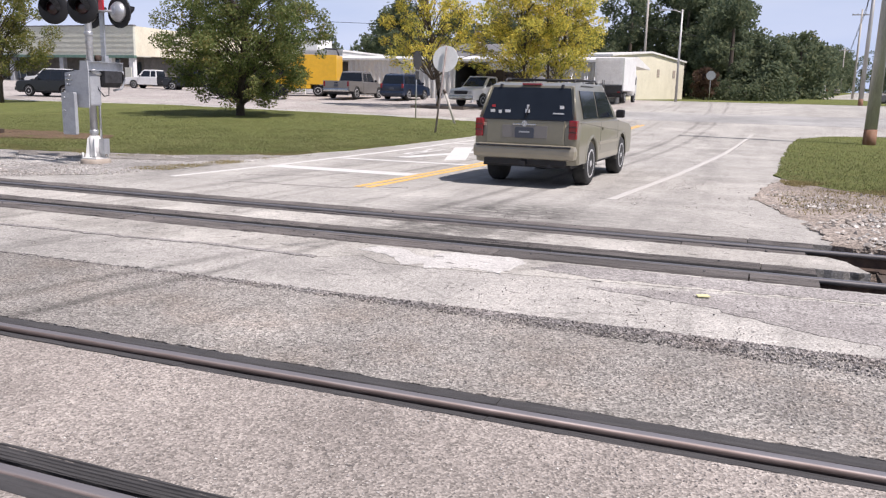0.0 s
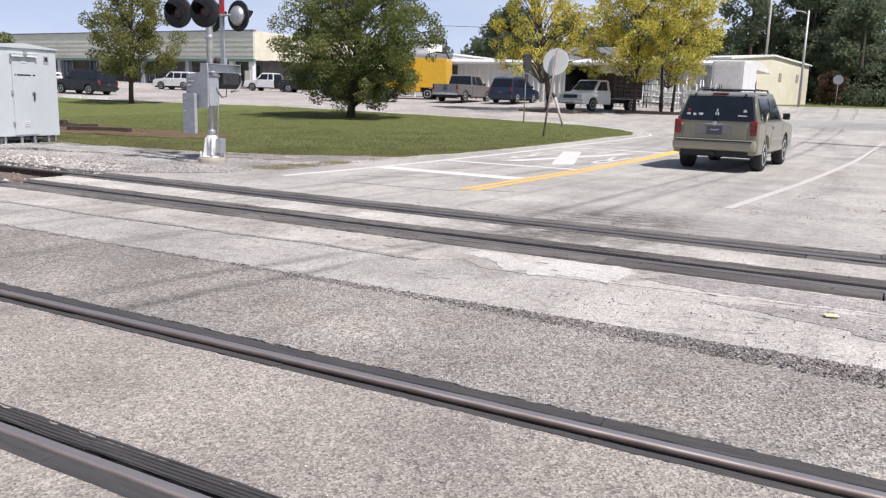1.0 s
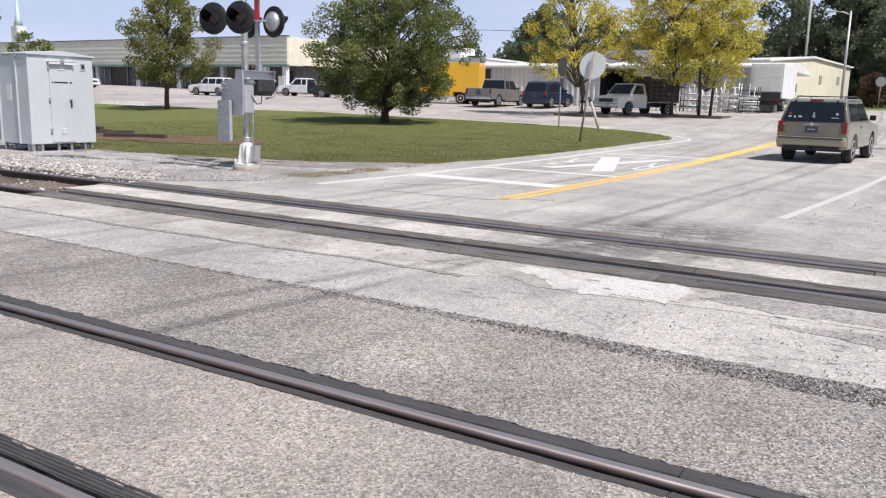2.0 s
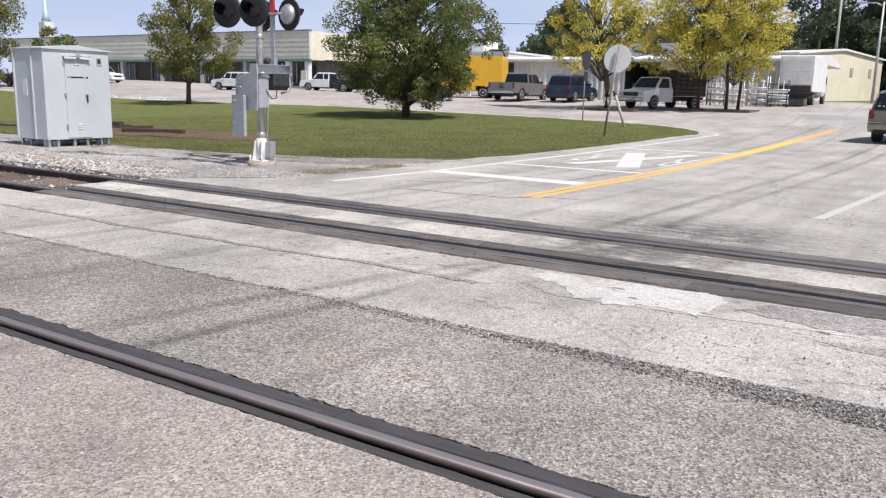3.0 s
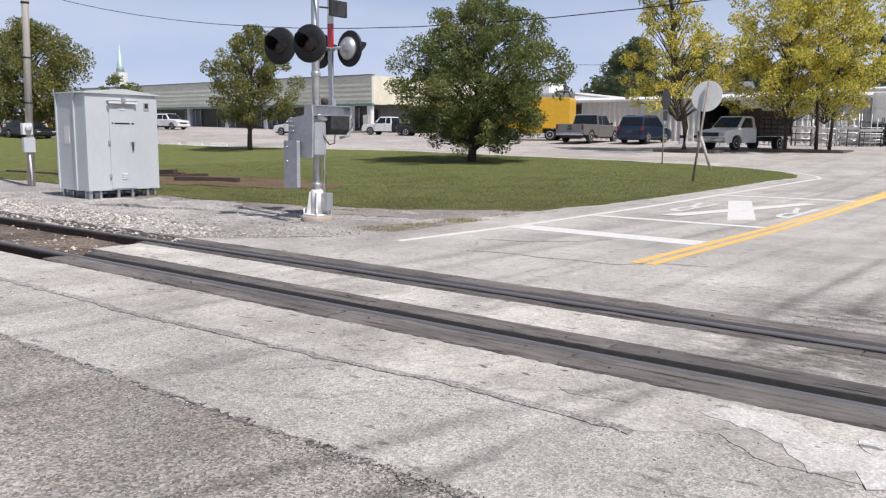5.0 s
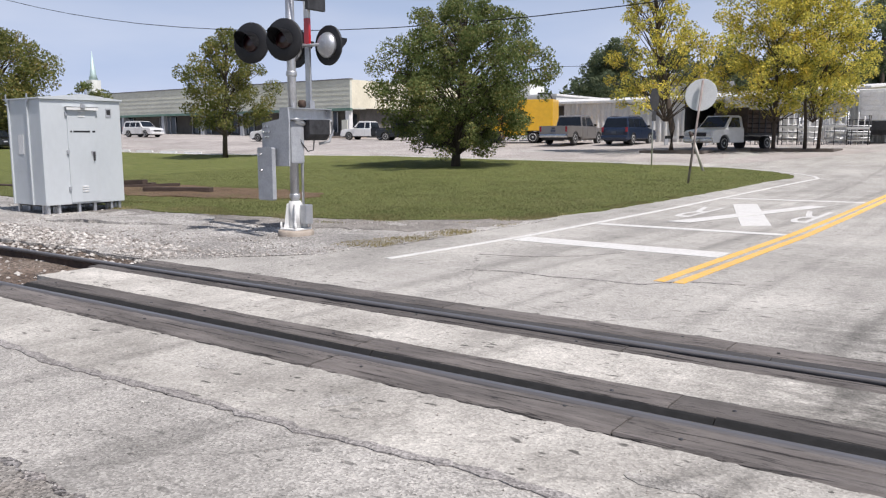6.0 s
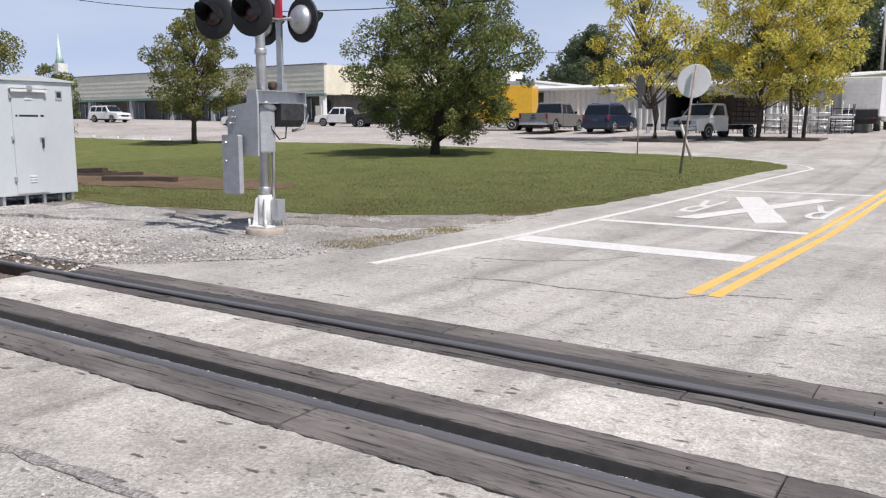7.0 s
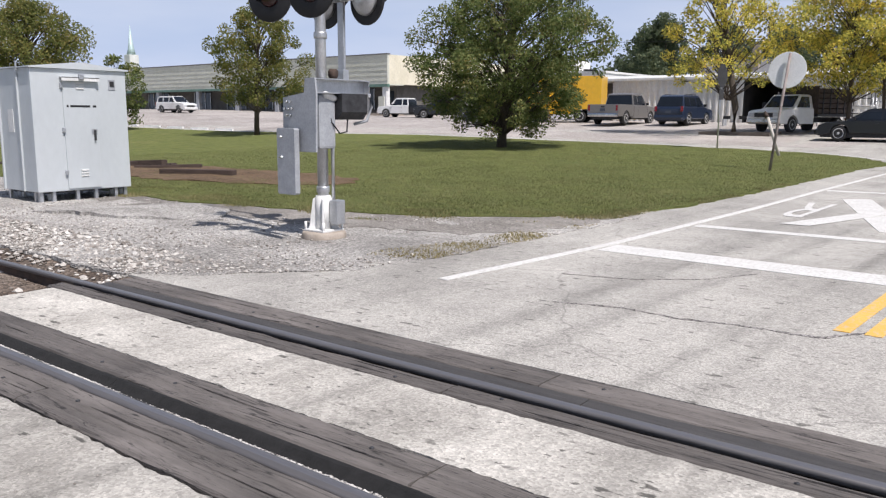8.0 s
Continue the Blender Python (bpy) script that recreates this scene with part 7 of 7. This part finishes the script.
def cab_truck(name, m, paint, label, box_mat, kind):
    """A light truck: pickup cab on a long chassis with a box or a stake bed."""
    t = thing(name, m, label, "truck", "vehicles in the lot")
    W, wb, wr, clr = 2.0, 4.1, 0.40, 0.42
    y1, y0 = 3.15, -3.1 if kind == "stake" else -3.45
    outline = [(0.2, 0.6), (0.2, 1.25), (1.95, 1.25), (2.02, 1.22), (2.9, 1.14), (y1 - 0.03, 1.05), (y1, 0.8), (y1, 0.5)] + arches(y1 - 0.05, 0.2, clr, ((wb / 2, wr),), wr + 0.08)
    soften(part("body", loft(bmesh.new(), outline, W / 2, 0.97, 0.06), paint, t), 0.022)

    def ins(p):
        return 0.05 + max(0.0, (p[1] - 1.25) / 0.73) * 0.14
    cabo = ((0.25, 1.25), (0.30, 1.90), (0.5, 1.98), (1.25, 1.98), (1.95, 1.25))
    cabin = soften(part("cabin", loft(bmesh.new(), [(0.25, 1.2)] + list(cabo) + [(1.95, 1.2)], W / 2, 0.985, 0.05, ins), paint, t), 0.035)
    for s in (-1, 1):
        q = [(s * (W / 2 - 0.055), 0.55, 1.30), (s * (W / 2 - 0.055), 1.70, 1.30), (s * (W / 2 - 0.165), 1.18, 1.86), (s * (W / 2 - 0.165), 0.55, 1.86)]
        panel("side_window", q if s > 0 else [q[1], q[0], q[3], q[2]], M_TINT, cabin, 0.006, "dark side window")
        wheel(t, s * (W / 2 - 0.14), wb / 2, wr, 0.25, M_CHROME)
        wheel(t, s * (W / 2 - 0.14), -wb / 2, wr, 0.34, M_CHROME)
        part("headlight", boxed(s * 0.58, s * 0.92, y1 - 0.04, y1 + 0.02, 0.82, 1.0, 0.02), M_CLEAR, t)
        part("mirror", boxed(s * 1.02, s * 1.24, 1.50, 1.60, 1.30, 1.58, 0.02), M_BLACK, t)
        part("tail_light", boxed(s * 0.72, s * 0.90, y0 - 0.03, y0 + 0.03, 0.62, 0.76, 0.01), M_TAIL, t)
    panel("windscreen", [(0.84, 1.90, 1.31), (-0.84, 1.90, 1.31), (-0.74, 1.33, 1.90), (0.74, 1.33, 1.90)], M_TINT, cabin, 0.014, "dark windscreen")
    part("grille", boxed(-0.55, 0.55, y1 - 0.02, y1 + 0.025, 0.78, 1.0, 0.01), M_DARKMETAL, t, "dark grille")
    part("front_bumper", boxed(-0.98, 0.98, y1 - 0.1, y1 + 0.09, 0.46, 0.70, 0.04), M_CHROME, t)
    part("chassis", boxed(-0.45, 0.45, y0, 1.0, 0.52, 0.80), M_BLACK, t)
    if kind == "box":
        bx = part("cargo_box", boxed(-1.1, 1.1, y0, 0.05, 0.85, 3.0, 0.03), box_mat, t, "plain cargo box")
        part("cab_overhang", boxed(-1.1, 1.1, 0.05, 0.75, 2.1, 3.0, 0.06), box_mat, bx)
        for k in range(1, 6):
            for s in (-1, 1):
                part("box_rib", boxed(s * 1.1, s * 1.106, y0 + 0.58 * k, y0 + 0.58 * k + 0.02, 0.9, 2.95), box_mat, bx)
        part("skirt", boxed(-1.08, 1.08, y0 + 0.3, -2.6, 0.62, 0.85), box_mat, bx)
        part("skirt", boxed(-1.08, 1.08, -1.5, 0.0, 0.55, 0.85), box_mat, bx)
    elif kind == "stake":
        bed = part("bed", boxed(-1.12, 1.12, y0, 0.1, 0.82, 0.98), M_DARKMETAL, t, "dark flat bed")
        for s in (-1, 1):
            for k in range(5):
                part("slat", boxed(s * 1.07, s * 1.11, y0 + 0.02, 0.08, 1.02 + 0.27 * k, 1.23 + 0.27 * k), M_STAKE, bed)
            for k in range(5):
                part("stake", boxed(s * 1.10, s * 1.15, y0 + 0.1 + 0.66 * k, y0 + 0.18 + 0.66 * k, 0.95, 2.36), M_DARKMETAL, bed)
        part("headboard", boxed(-1.12, 1.12, 0.05, 0.12, 0.98, 2.45), M_STAKE, bed, "dark headboard behind the cab")
        part("tailboard", boxed(-1.10, 1.10, y0, y0 + 0.05, 0.98, 2.3), M_STAKE, bed)
    return t


yellow_truck = cab_truck("box_truck", on_land(-36.0, 50.4, 197), M_YELLOWCAR, "bright yellow rental box truck parked in the lot", M_YELLOWCAR, "box")
yellow_truck.scale = (1.1, 1.1, 1.1)
cab_truck("stake_truck", on_land(-17.0, 44.6, 251), M_WHITECAR, "white truck with a dark wooden stake bed", M_STAKE, "stake")


def delivery_truck():
    x, y = -10.5, 56.5
    t = thing("box_truck", on_land(x, y, 90), "white delivery truck with a worn roll-up rear door", "truck", "vehicles in the lot")
    b = part("cargo_box", boxed(-1.25, 1.25, -4.2, 2.4, 1.05, 3.75, 0.03), M_WHITE_PAINT, t, "white cargo box")
    fr = part("rear_frame", boxed(-1.25, 1.25, -4.24, -4.2, 1.05, 3.75, 0.01), M_WHITE_PAINT, b)
    for k in range(6):
        part("door_slat", boxed(-1.08, 1.08, -4.262, -4.235, 1.56 + 0.34 * k, 1.885 + 0.34 * k, 0.012), M_ROLLDOOR, b)
    part("lift_gate", boxed(-1.15, 1.15, -4.36, -4.27, 0.72, 1.50, 0.01), M_DARKMETAL, t, "black steel lift gate")
    part("rear_step", boxed(-1.2, 1.2, -4.5, -4.2, 0.85, 1.02), M_DARKMETAL, t)
    part("chassis", boxed(-0.5, 0.5, -4.1, 4.2, 0.6, 1.0), M_BLACK, t)
    part("underride", boxed(-1.1, 1.1, -4.15, -3.9, 0.5, 0.75), M_DARKMETAL, t)
    part("cab", boxed(-1.1, 1.1, 2.5, 4.5, 0.7, 2.6, 0.12), M_WHITECAR, t)
    for s in (-1, 1):
        for yy in (-2.6, 3.3):
            wheel(t, s * 0.98, yy, 0.48, 0.42 if yy < 0 else 0.28, M_CHROME)
        part("side_window", boxed(s * 1.09, s * 1.11, 2.9, 3.9, 1.7, 2.35), M_TINT, t)
        part("tail_light", boxed(s * 0.8, s * 1.05, -4.52, -4.49, 0.88, 0.98), M_TAIL, t)

    t.scale = (0.87, 0.87, 0.87)


delivery_truck()


# ---------------------------------------------------------------- grass, stones, litter
def blades(name, poly, count, hgt, mat, seed, box_, lift, label, bias=None):
    """Grass blades over a plan outline."""
    rng = np.random.default_rng(seed)
    pr = random.Random(seed)
    pts = []
    x0, x1, y0, y1 = box_
    while len(pts) < count:
        x, y = pr.uniform(x0, x1), pr.uniform(y0, y1)
        if bias and pr.random() > bias(x, y):
            continue
        if inside(poly, x, y):
            pts.append((x, y, land(x, y) + lift))
    p = np.array(pts)
    n = len(p)
    a = rng.uniform(0, 2 * np.pi, n)
    w = rng.uniform(0.004, 0.010, n) * (1 + hgt * 4)
    h = hgt * rng.uniform(0.4, 1.3, n)
    d = np.stack([np.cos(a) * w, np.sin(a) * w, np.zeros(n)], 1)
    tip = p + np.stack([rng.normal(0, 0.45, n) * h, rng.normal(0, 0.45, n) * h, h], 1)
    v = np.stack([p - d, p + d, tip], 1).reshape(-1, 3)
    tagged(mesh_part(name, v.tolist(), [(3 * k, 3 * k + 1, 3 * k + 2) for k in range(n)], mat), label, "grass", kind="stuff")


def near_bias(x, y):
    d = math.hypot(x + 4, y + 2)
    return min(1.0, (12.0 / d) ** 1.6)


def patchy(x, y):
    return min(1.0, max(0.0, noise.noise((x * 0.8, y * 0.9, 5.0)) * 2.5 + 0.15))


blades("grass", LAWN, 170000, 0.036, M_BLADE, 51, (-34, -9.4, 6.3, 33), 0.03, "short mown grass blades of the lawn", near_bias)
blades("grass", LAWN_RIGHT, 26000, 0.05, M_BLADE, 52, (0.7, 12, 6.4, 30), 0.03, "short mown grass blades at the street corner", near_bias)
FRINGE = [(-24, 6.2), (-16, 6.0), (-13.2, 6.7), (-11.3, 8.0), (-10.45, 9.4), (-10.2, 14), (-10.0, 20), (-10.3, 20), (-10.7, 11), (-11.8, 9.4), (-13.8, 8.2), (-17, 7.6), (-24, 8.0)]
blades("grass", FRINGE, 9000, 0.035, M_STRAW, 53, (-24, -9.9, 5.9, 20), 0.025, "dry straw-coloured grass along the edge of the lawn", patchy)
blades("grass", FRINGE, 9000, 0.04, M_BLADE, 57, (-24, -9.9, 5.9, 20), 0.025, "green tufts creeping out from the edge of the lawn", patchy)
blades("weeds", [(-11.4, 4.2), (-10.5, 4.0), (-10.35, 6.6), (-10.4, 8.6), (-10.9, 8.2), (-11.0, 6)], 2600, 0.028, M_STRAW, 54, (-11.5, -10.3, 3.9, 8.8), 0.012, "sparse weeds at the edge of the paving", patchy)
blades("grass", [(0.7, 11), (0.9, 9.0), (1.8, 7.8), (3.2, 6.8), (8, 6.4), (8, 7.6), (3.4, 8.2), (2.0, 9.4), (1.2, 11.2), (1.1, 16), (0.8, 16)], 6000, 0.045, M_STRAW, 58, (0.7, 8, 6.3, 16), 0.02, "dry grass along the edge of the corner lawn", patchy)
blades("weeds", [(1.0, 4.4), (2.6, 5.6), (6, 6.0), (6, 7.2), (1.4, 8.4), (0.6, 7.0)], 2500, 0.045, M_STRAW, 55, (0.6, 6, 4.3, 8.4), 0.01, "dry weeds in the gravel")


blades("weeds", [(-6.75, 0.0), (-6.55, 0.0), (-6.55, 0.10), (-6.75, 0.10)], 14, 0.025, M_STRAW, 56, (-6.75, -6.55, 0.0, 0.10), -0.04, "small weed growing in the flangeway")


def stones(name, poly, count, s0, s1, seed, box_, height, label, mat=None, prob=None):
    """Loose angular stones lying on the bed."""
    pr = random.Random(seed)
    rng = np.random.default_rng(seed)
    base = np.array([(1, 0, 0), (-1, 0, 0), (0, 1, 0), (0, -1, 0), (0, 0, 1), (0, 0, -1), (0.6, 0.6, 0.5), (-0.6, -0.5, 0.55)], float)
    tri = [(4, 6, 0), (4, 2, 6), (6, 2, 0), (2, 4, 1), (4, 7, 1), (7, 3, 1), (4, 3, 7), (4, 0, 3), (5, 2, 0), (5, 1, 2), (5, 3, 1), (5, 0, 3)]
    vs, fs = [], []
    x0, x1, y0, y1 = box_
    k = 0
    while k < count:
        x, y = pr.uniform(x0, x1), pr.uniform(y0, y1)
        if not inside(poly, x, y) or (prob and pr.random() > prob(x, y)):
            continue
        s = pr.uniform(s0, s1) * pr.choice((0.6, 0.8, 1.0))
        b = base * (1 + rng.uniform(-0.25, 0.25, (8, 1))) * np.array([s, s * pr.uniform(0.6, 1), s * pr.uniform(0.45, 0.8)])
        a = pr.uniform(0, 6.28)
        c, sn = math.cos(a), math.sin(a)
        q = np.stack([b[:, 0] * c - b[:, 1] * sn + x, b[:, 0] * sn + b[:, 1] * c + y, b[:, 2] + height(x, y) + s * 0.2], 1)
        o = len(vs)
        vs += q.tolist()
        fs += [(i + o, j + o, l + o) for i, j, l in tri]
        k += 1
    tagged(mesh_part(name, vs, fs, mat or M_STONE_MIX), label, "stones", kind="stuff")


def stone_mix():
    m, nt, b = material("mixed_stone", 0.9)
    geo = nt.nodes.new("ShaderNodeNewGeometry")
    c = ramp(nt, geo.outputs["Random Per Island"], [(0.0, (0.17, 0.15, 0.13)), (0.35, (0.34, 0.31, 0.28)), (0.8, (0.52, 0.49, 0.45)), (1.0, (0.66, 0.63, 0.59))])
    c = mix(nt, c, mix(nt, c, ramp(nt, noise_fac(nt, 40, 4), [(0.3, g(0.7)), (0.7, g(1.1))]), 1.0, "MULTIPLY"), 0.7)
    nt.links.new(c, b.inputs["Base Color"])
    return m


M_STONE_MIX = stone_mix()


def soft(x, y):
    return 0.35 + 0.65 * max(0.0, noise.noise((x * 0.5, y * 0.9, 7.0)) + 0.45)


def track_side(x, y):
    return (1.0 if y < 3.0 else 0.30 if y < 4.2 else 0.10) * soft(x, y)


stones("ballast", [(-30, -2.4), (-13, -2.2), (-12.4, 0.4), (-12.3, 1.9), (-12.2, 3.0), (-30, 3.6)], 6500, 0.022, 0.052, 61, (-30, -12.2, -2.4, 3.6), lambda x, y: bed_height(x, y) if y < 1.95 else 0.012, "limestone ballast between and beside the rails", None, lambda x, y: 1.0 if y > 1.7 else (0.16 if y > -0.2 else 0.5))
stones("gravel", LEFT_GRAVEL, 12000, 0.006, 0.026, 62, (-24, -10.3, 2.0, 7.6), lambda x, y: 0.012, "loose pale gravel beside the signal", None, track_side)
stones("ballast", [(1.4, -1.4), (3.1, -2.8), (3.1, -3.5), (14, -3.5), (14, 4.4), (1.4, 4.4)], 2600, 0.022, 0.055, 63, (1.3, 14, -3.5, 4.4), lambda x, y: bed_height(x, y) - 0.02 if y < 1.95 else 0.012, "limestone ballast of the open track", None, lambda x, y: 1.0 if y > 1.9 else (0.12 if y > -0.2 else 0.4))
stones("gravel", RIGHT_GRAVEL, 2600, 0.010, 0.05, 64, (0.3, 10, 2.0, 8.0), lambda x, y: 0.012, "loose gravel at the road edge", None, lambda x, y: max(0.0, noise.noise((x * 1.1, y * 1.4, 2.0)) * 2.0))


def chip_mix():
    m, nt, b = material("loose_chippings", 0.9)
    geo = nt.nodes.new("ShaderNodeNewGeometry")
    c = ramp(nt, geo.outputs["Random Per Island"], [(0.0, (0.10, 0.092, 0.088)), (0.3, (0.24, 0.222, 0.208)), (0.75, (0.37, 0.345, 0.325)), (1.0, (0.52, 0.49, 0.46))])
    nt.links.new(mix(nt, c, ramp(nt, noise_fac(nt, 60, 3), [(0.3, g(0.75)), (0.7, g(1.1))]), 0.8, "MULTIPLY"), b.inputs["Base Color"])
    return m


M_CHIPPINGS = chip_mix()
M_PALE_GRIT = grain_mat("pale_grit", (0.50, 0.48, 0.45), (0.70, 0.68, 0.64), 30, (1, 1, 1), 0.9, 0, 0.1)


def ravelled(x, y):
    """Stones stand loose in patches, most towards the seam and the east."""
    return min(1.0, max(0.05, noise.noise((x * 0.9, y * 1.3, 1.0)) * 1.6 + 0.35 + 0.10 * (x + 3)))


stones("loose_chippings", [(-9, -4.12), (2.4, -4.12), (2.4, -2.6), (-9, -2.6)], 12000, 0.004, 0.010, 71, (-9, 2.4, -4.12, -2.6), lambda x, y: 0.0, "loose stone chippings on the grey chip seal", M_CHIPPINGS, ravelled)
stones("loose_chippings", [(-7, -8.2), (2.4, -8.2), (2.4, -6.0), (-7, -6.0)], 2500, 0.004, 0.009, 72, (-7, 2.4, -8.2, -6.0), lambda x, y: 0.0, "loose stone chippings on the beige chip seal", M_CHIPPINGS, ravelled)
stones("loose_chippings", [(-7, -5.62), (2.4, -5.62), (2.4, -4.5), (-7, -4.5)], 5500, 0.004, 0.009, 73, (-7, 2.4, -5.62, -4.5), lambda x, y: 0.0, "loose stone chippings between the rails", M_CHIPPINGS, ravelled)
stones("seam_rubble", [(-5, -2.62), (-2.2, -2.68), (1.6, -2.92), (1.6, -2.48), (-5, -2.50)], 6500, 0.004, 0.013, 74, (-5, 1.6, -2.92, -2.48), lambda x, y: 0.004, "dark broken rubble along the paving joint", M_SEAM, lambda x, y: 0.2 + 0.16 * (x + 5))
CROSS_AREA = [(-12, -7), (1.6, -7), (1.6, -0.5), (-12, -0.5)]
stones("road_grit", CROSS_AREA, 5200, 0.003, 0.010, 65, (-12, 1.6, -7, -0.5), lambda x, y: 0.002, "fine loose grit on the paving", None, lambda x, y: 0.0 if (-4.5 < y < -4.1 or -6.0 < y < -5.6) else (1.0 if x > -2 else 0.5))
stones("road_grit", [(-1.6, -2.9), (1.4, -2.9), (1.6, -0.6), (-2.5, -0.9)], 420, 0.003, 0.011, 66, (-2.5, 1.6, -2.9, -0.6), lambda x, y: 0.004, "dark crumbs of broken asphalt", M_SEAM, lambda x, y: max(0.0, noise.noise((x * 1.7, y * 2.4, 4.0)) * 2.2))
stones("road_grit", [(-1.9, 4.0), (0.4, 3.8), (0.3, 7.5), (-1.0, 9.0), (-1.7, 5.6)], 260, 0.004, 0.018, 67, (-1.9, 0.4, 3.8, 9), lambda x, y: 0.004, "crumbs of gravel on the road edge", None, lambda x, y: max(0.0, noise.noise((x * 1.7, y * 1.4, 9.0)) * 2.2))
stones("road_grit", [(-3.6, 1.98), (-2.3, 1.98), (-1.9, 2.8), (-3.2, 3.0)], 260, 0.003, 0.012, 68, (-3.6, -1.9, 1.98, 3.0), lambda x, y: 0.004, "dark crumbs of broken asphalt by the rail", M_SEAM)

stones("flangeway_grit", [(-11.8, 0.006), (0.9, 0.006), (0.9, 0.030), (-11.8, 0.030)], 5200, 0.003, 0.007, 75, (-11.8, 0.9, 0.006, 0.030), lambda x, y: -0.010, "pale grit caught along the rail", M_PALE_GRIT, lambda x, y: max(0.02, noise.noise((x * 1.3, 0, 3.0)) * 1.5 + 0.3))
leaf_bm = bmesh.new()
box(leaf_bm, -0.05, 0.05, -0.035, 0.035, 0.0, 0.010, 0.003)
lit = tagged(part("paper_scrap", leaf_bm, paint_line("faded_yellow", (0.70, 0.66, 0.36), 0.2, (0.5, 0.48, 0.4))), "faded yellow scrap lying on the paving", "litter")
lit.matrix_world = pose(0.06, -1.3, 0.012, 0, 0, 20)


# ---------------------------------------------------------------- moving things
def motions():
    def roll_wheels(veh, speed_at, r, wheels, ends=8.0):
        """Wheels turn as far as the ground passes under them."""
        for w in wheels:
            rows, a, tt = [], 0.0, 0.0
            base = w.location.copy()
            while tt <= ends + 1e-6:
                rows.append((tt, Matrix.Translation(base) @ Matrix.Rotation(-a, 4, "X")))
                a += speed_at(tt) / 15.0 / r
                tt += 1 / 15.0
            walk(w, rows)

    def drive(veh, pts):
        rows = []
        for k, (tt, x, y) in enumerate(pts):
            xa, ya = pts[max(k - 1, 0)][1:]
            xb, yb = pts[min(k + 1, len(pts) - 1)][1:]
            head = math.degrees(math.atan2(yb - ya, xb - xa))
            dist = math.hypot(xb - xa, yb - ya)
            fx, fy = (xb - xa) / dist, (yb - ya) / dist
            tilt = math.degrees(math.atan2(land(x + fx * 1.3, y + fy * 1.3) - land(x - fx * 1.3, y - fy * 1.3), 2.6))
            rows.append((tt, pose(x, y, land(x, y), tilt, 0, head - 90)))
        walk(veh, rows)

    drive(suv, SUV_WAY)
    drive(sedan, [(tt, -12.0 - 9.0 * (tt - 8.0), 38.3 + 0.12 * (8.0 - tt)) for tt in (0, 2, 4, 6, 7, 8)])
    drive(lot_suv, [(0, -47.0, 36.2), (0.5, -52.4, 35.4), (1.0, -56.2, 34.8), (2, -63.5, 34.3), (4, -80, 34.0), (6, -98, 34.0), (8, -116, 34.0)])
    roll_wheels(suv, lambda tt: 6.1 if tt < 1.5 else 6.8, 0.365, [o for o in suv.children if o.name.startswith("wheel")])
    roll_wheels(sedan, lambda tt: 9.0, 0.34, [o for o in sedan.children if o.name.startswith("wheel")])
    roll_wheels(lot_suv, lambda tt: 9.0, 0.38, [o for o in lot_suv.children if o.name.startswith("wheel")])


SUV_WAY = [(0, -3.46, 8.40), (0.5, -3.36, 11.3), (1.0, -3.26, 14.3), (1.5, -3.10, 17.5), (2.0, -2.85, 20.6), (2.5, -2.45, 24.0), (2.8, -2.15, 26.2), (3.0, -1.95, 27.8), (4.0, -0.9, 35.2), (5.0, 0.6, 42.8), (6.0, 2.3, 50.6), (8.0, 6.0, 66.5)]
motions()
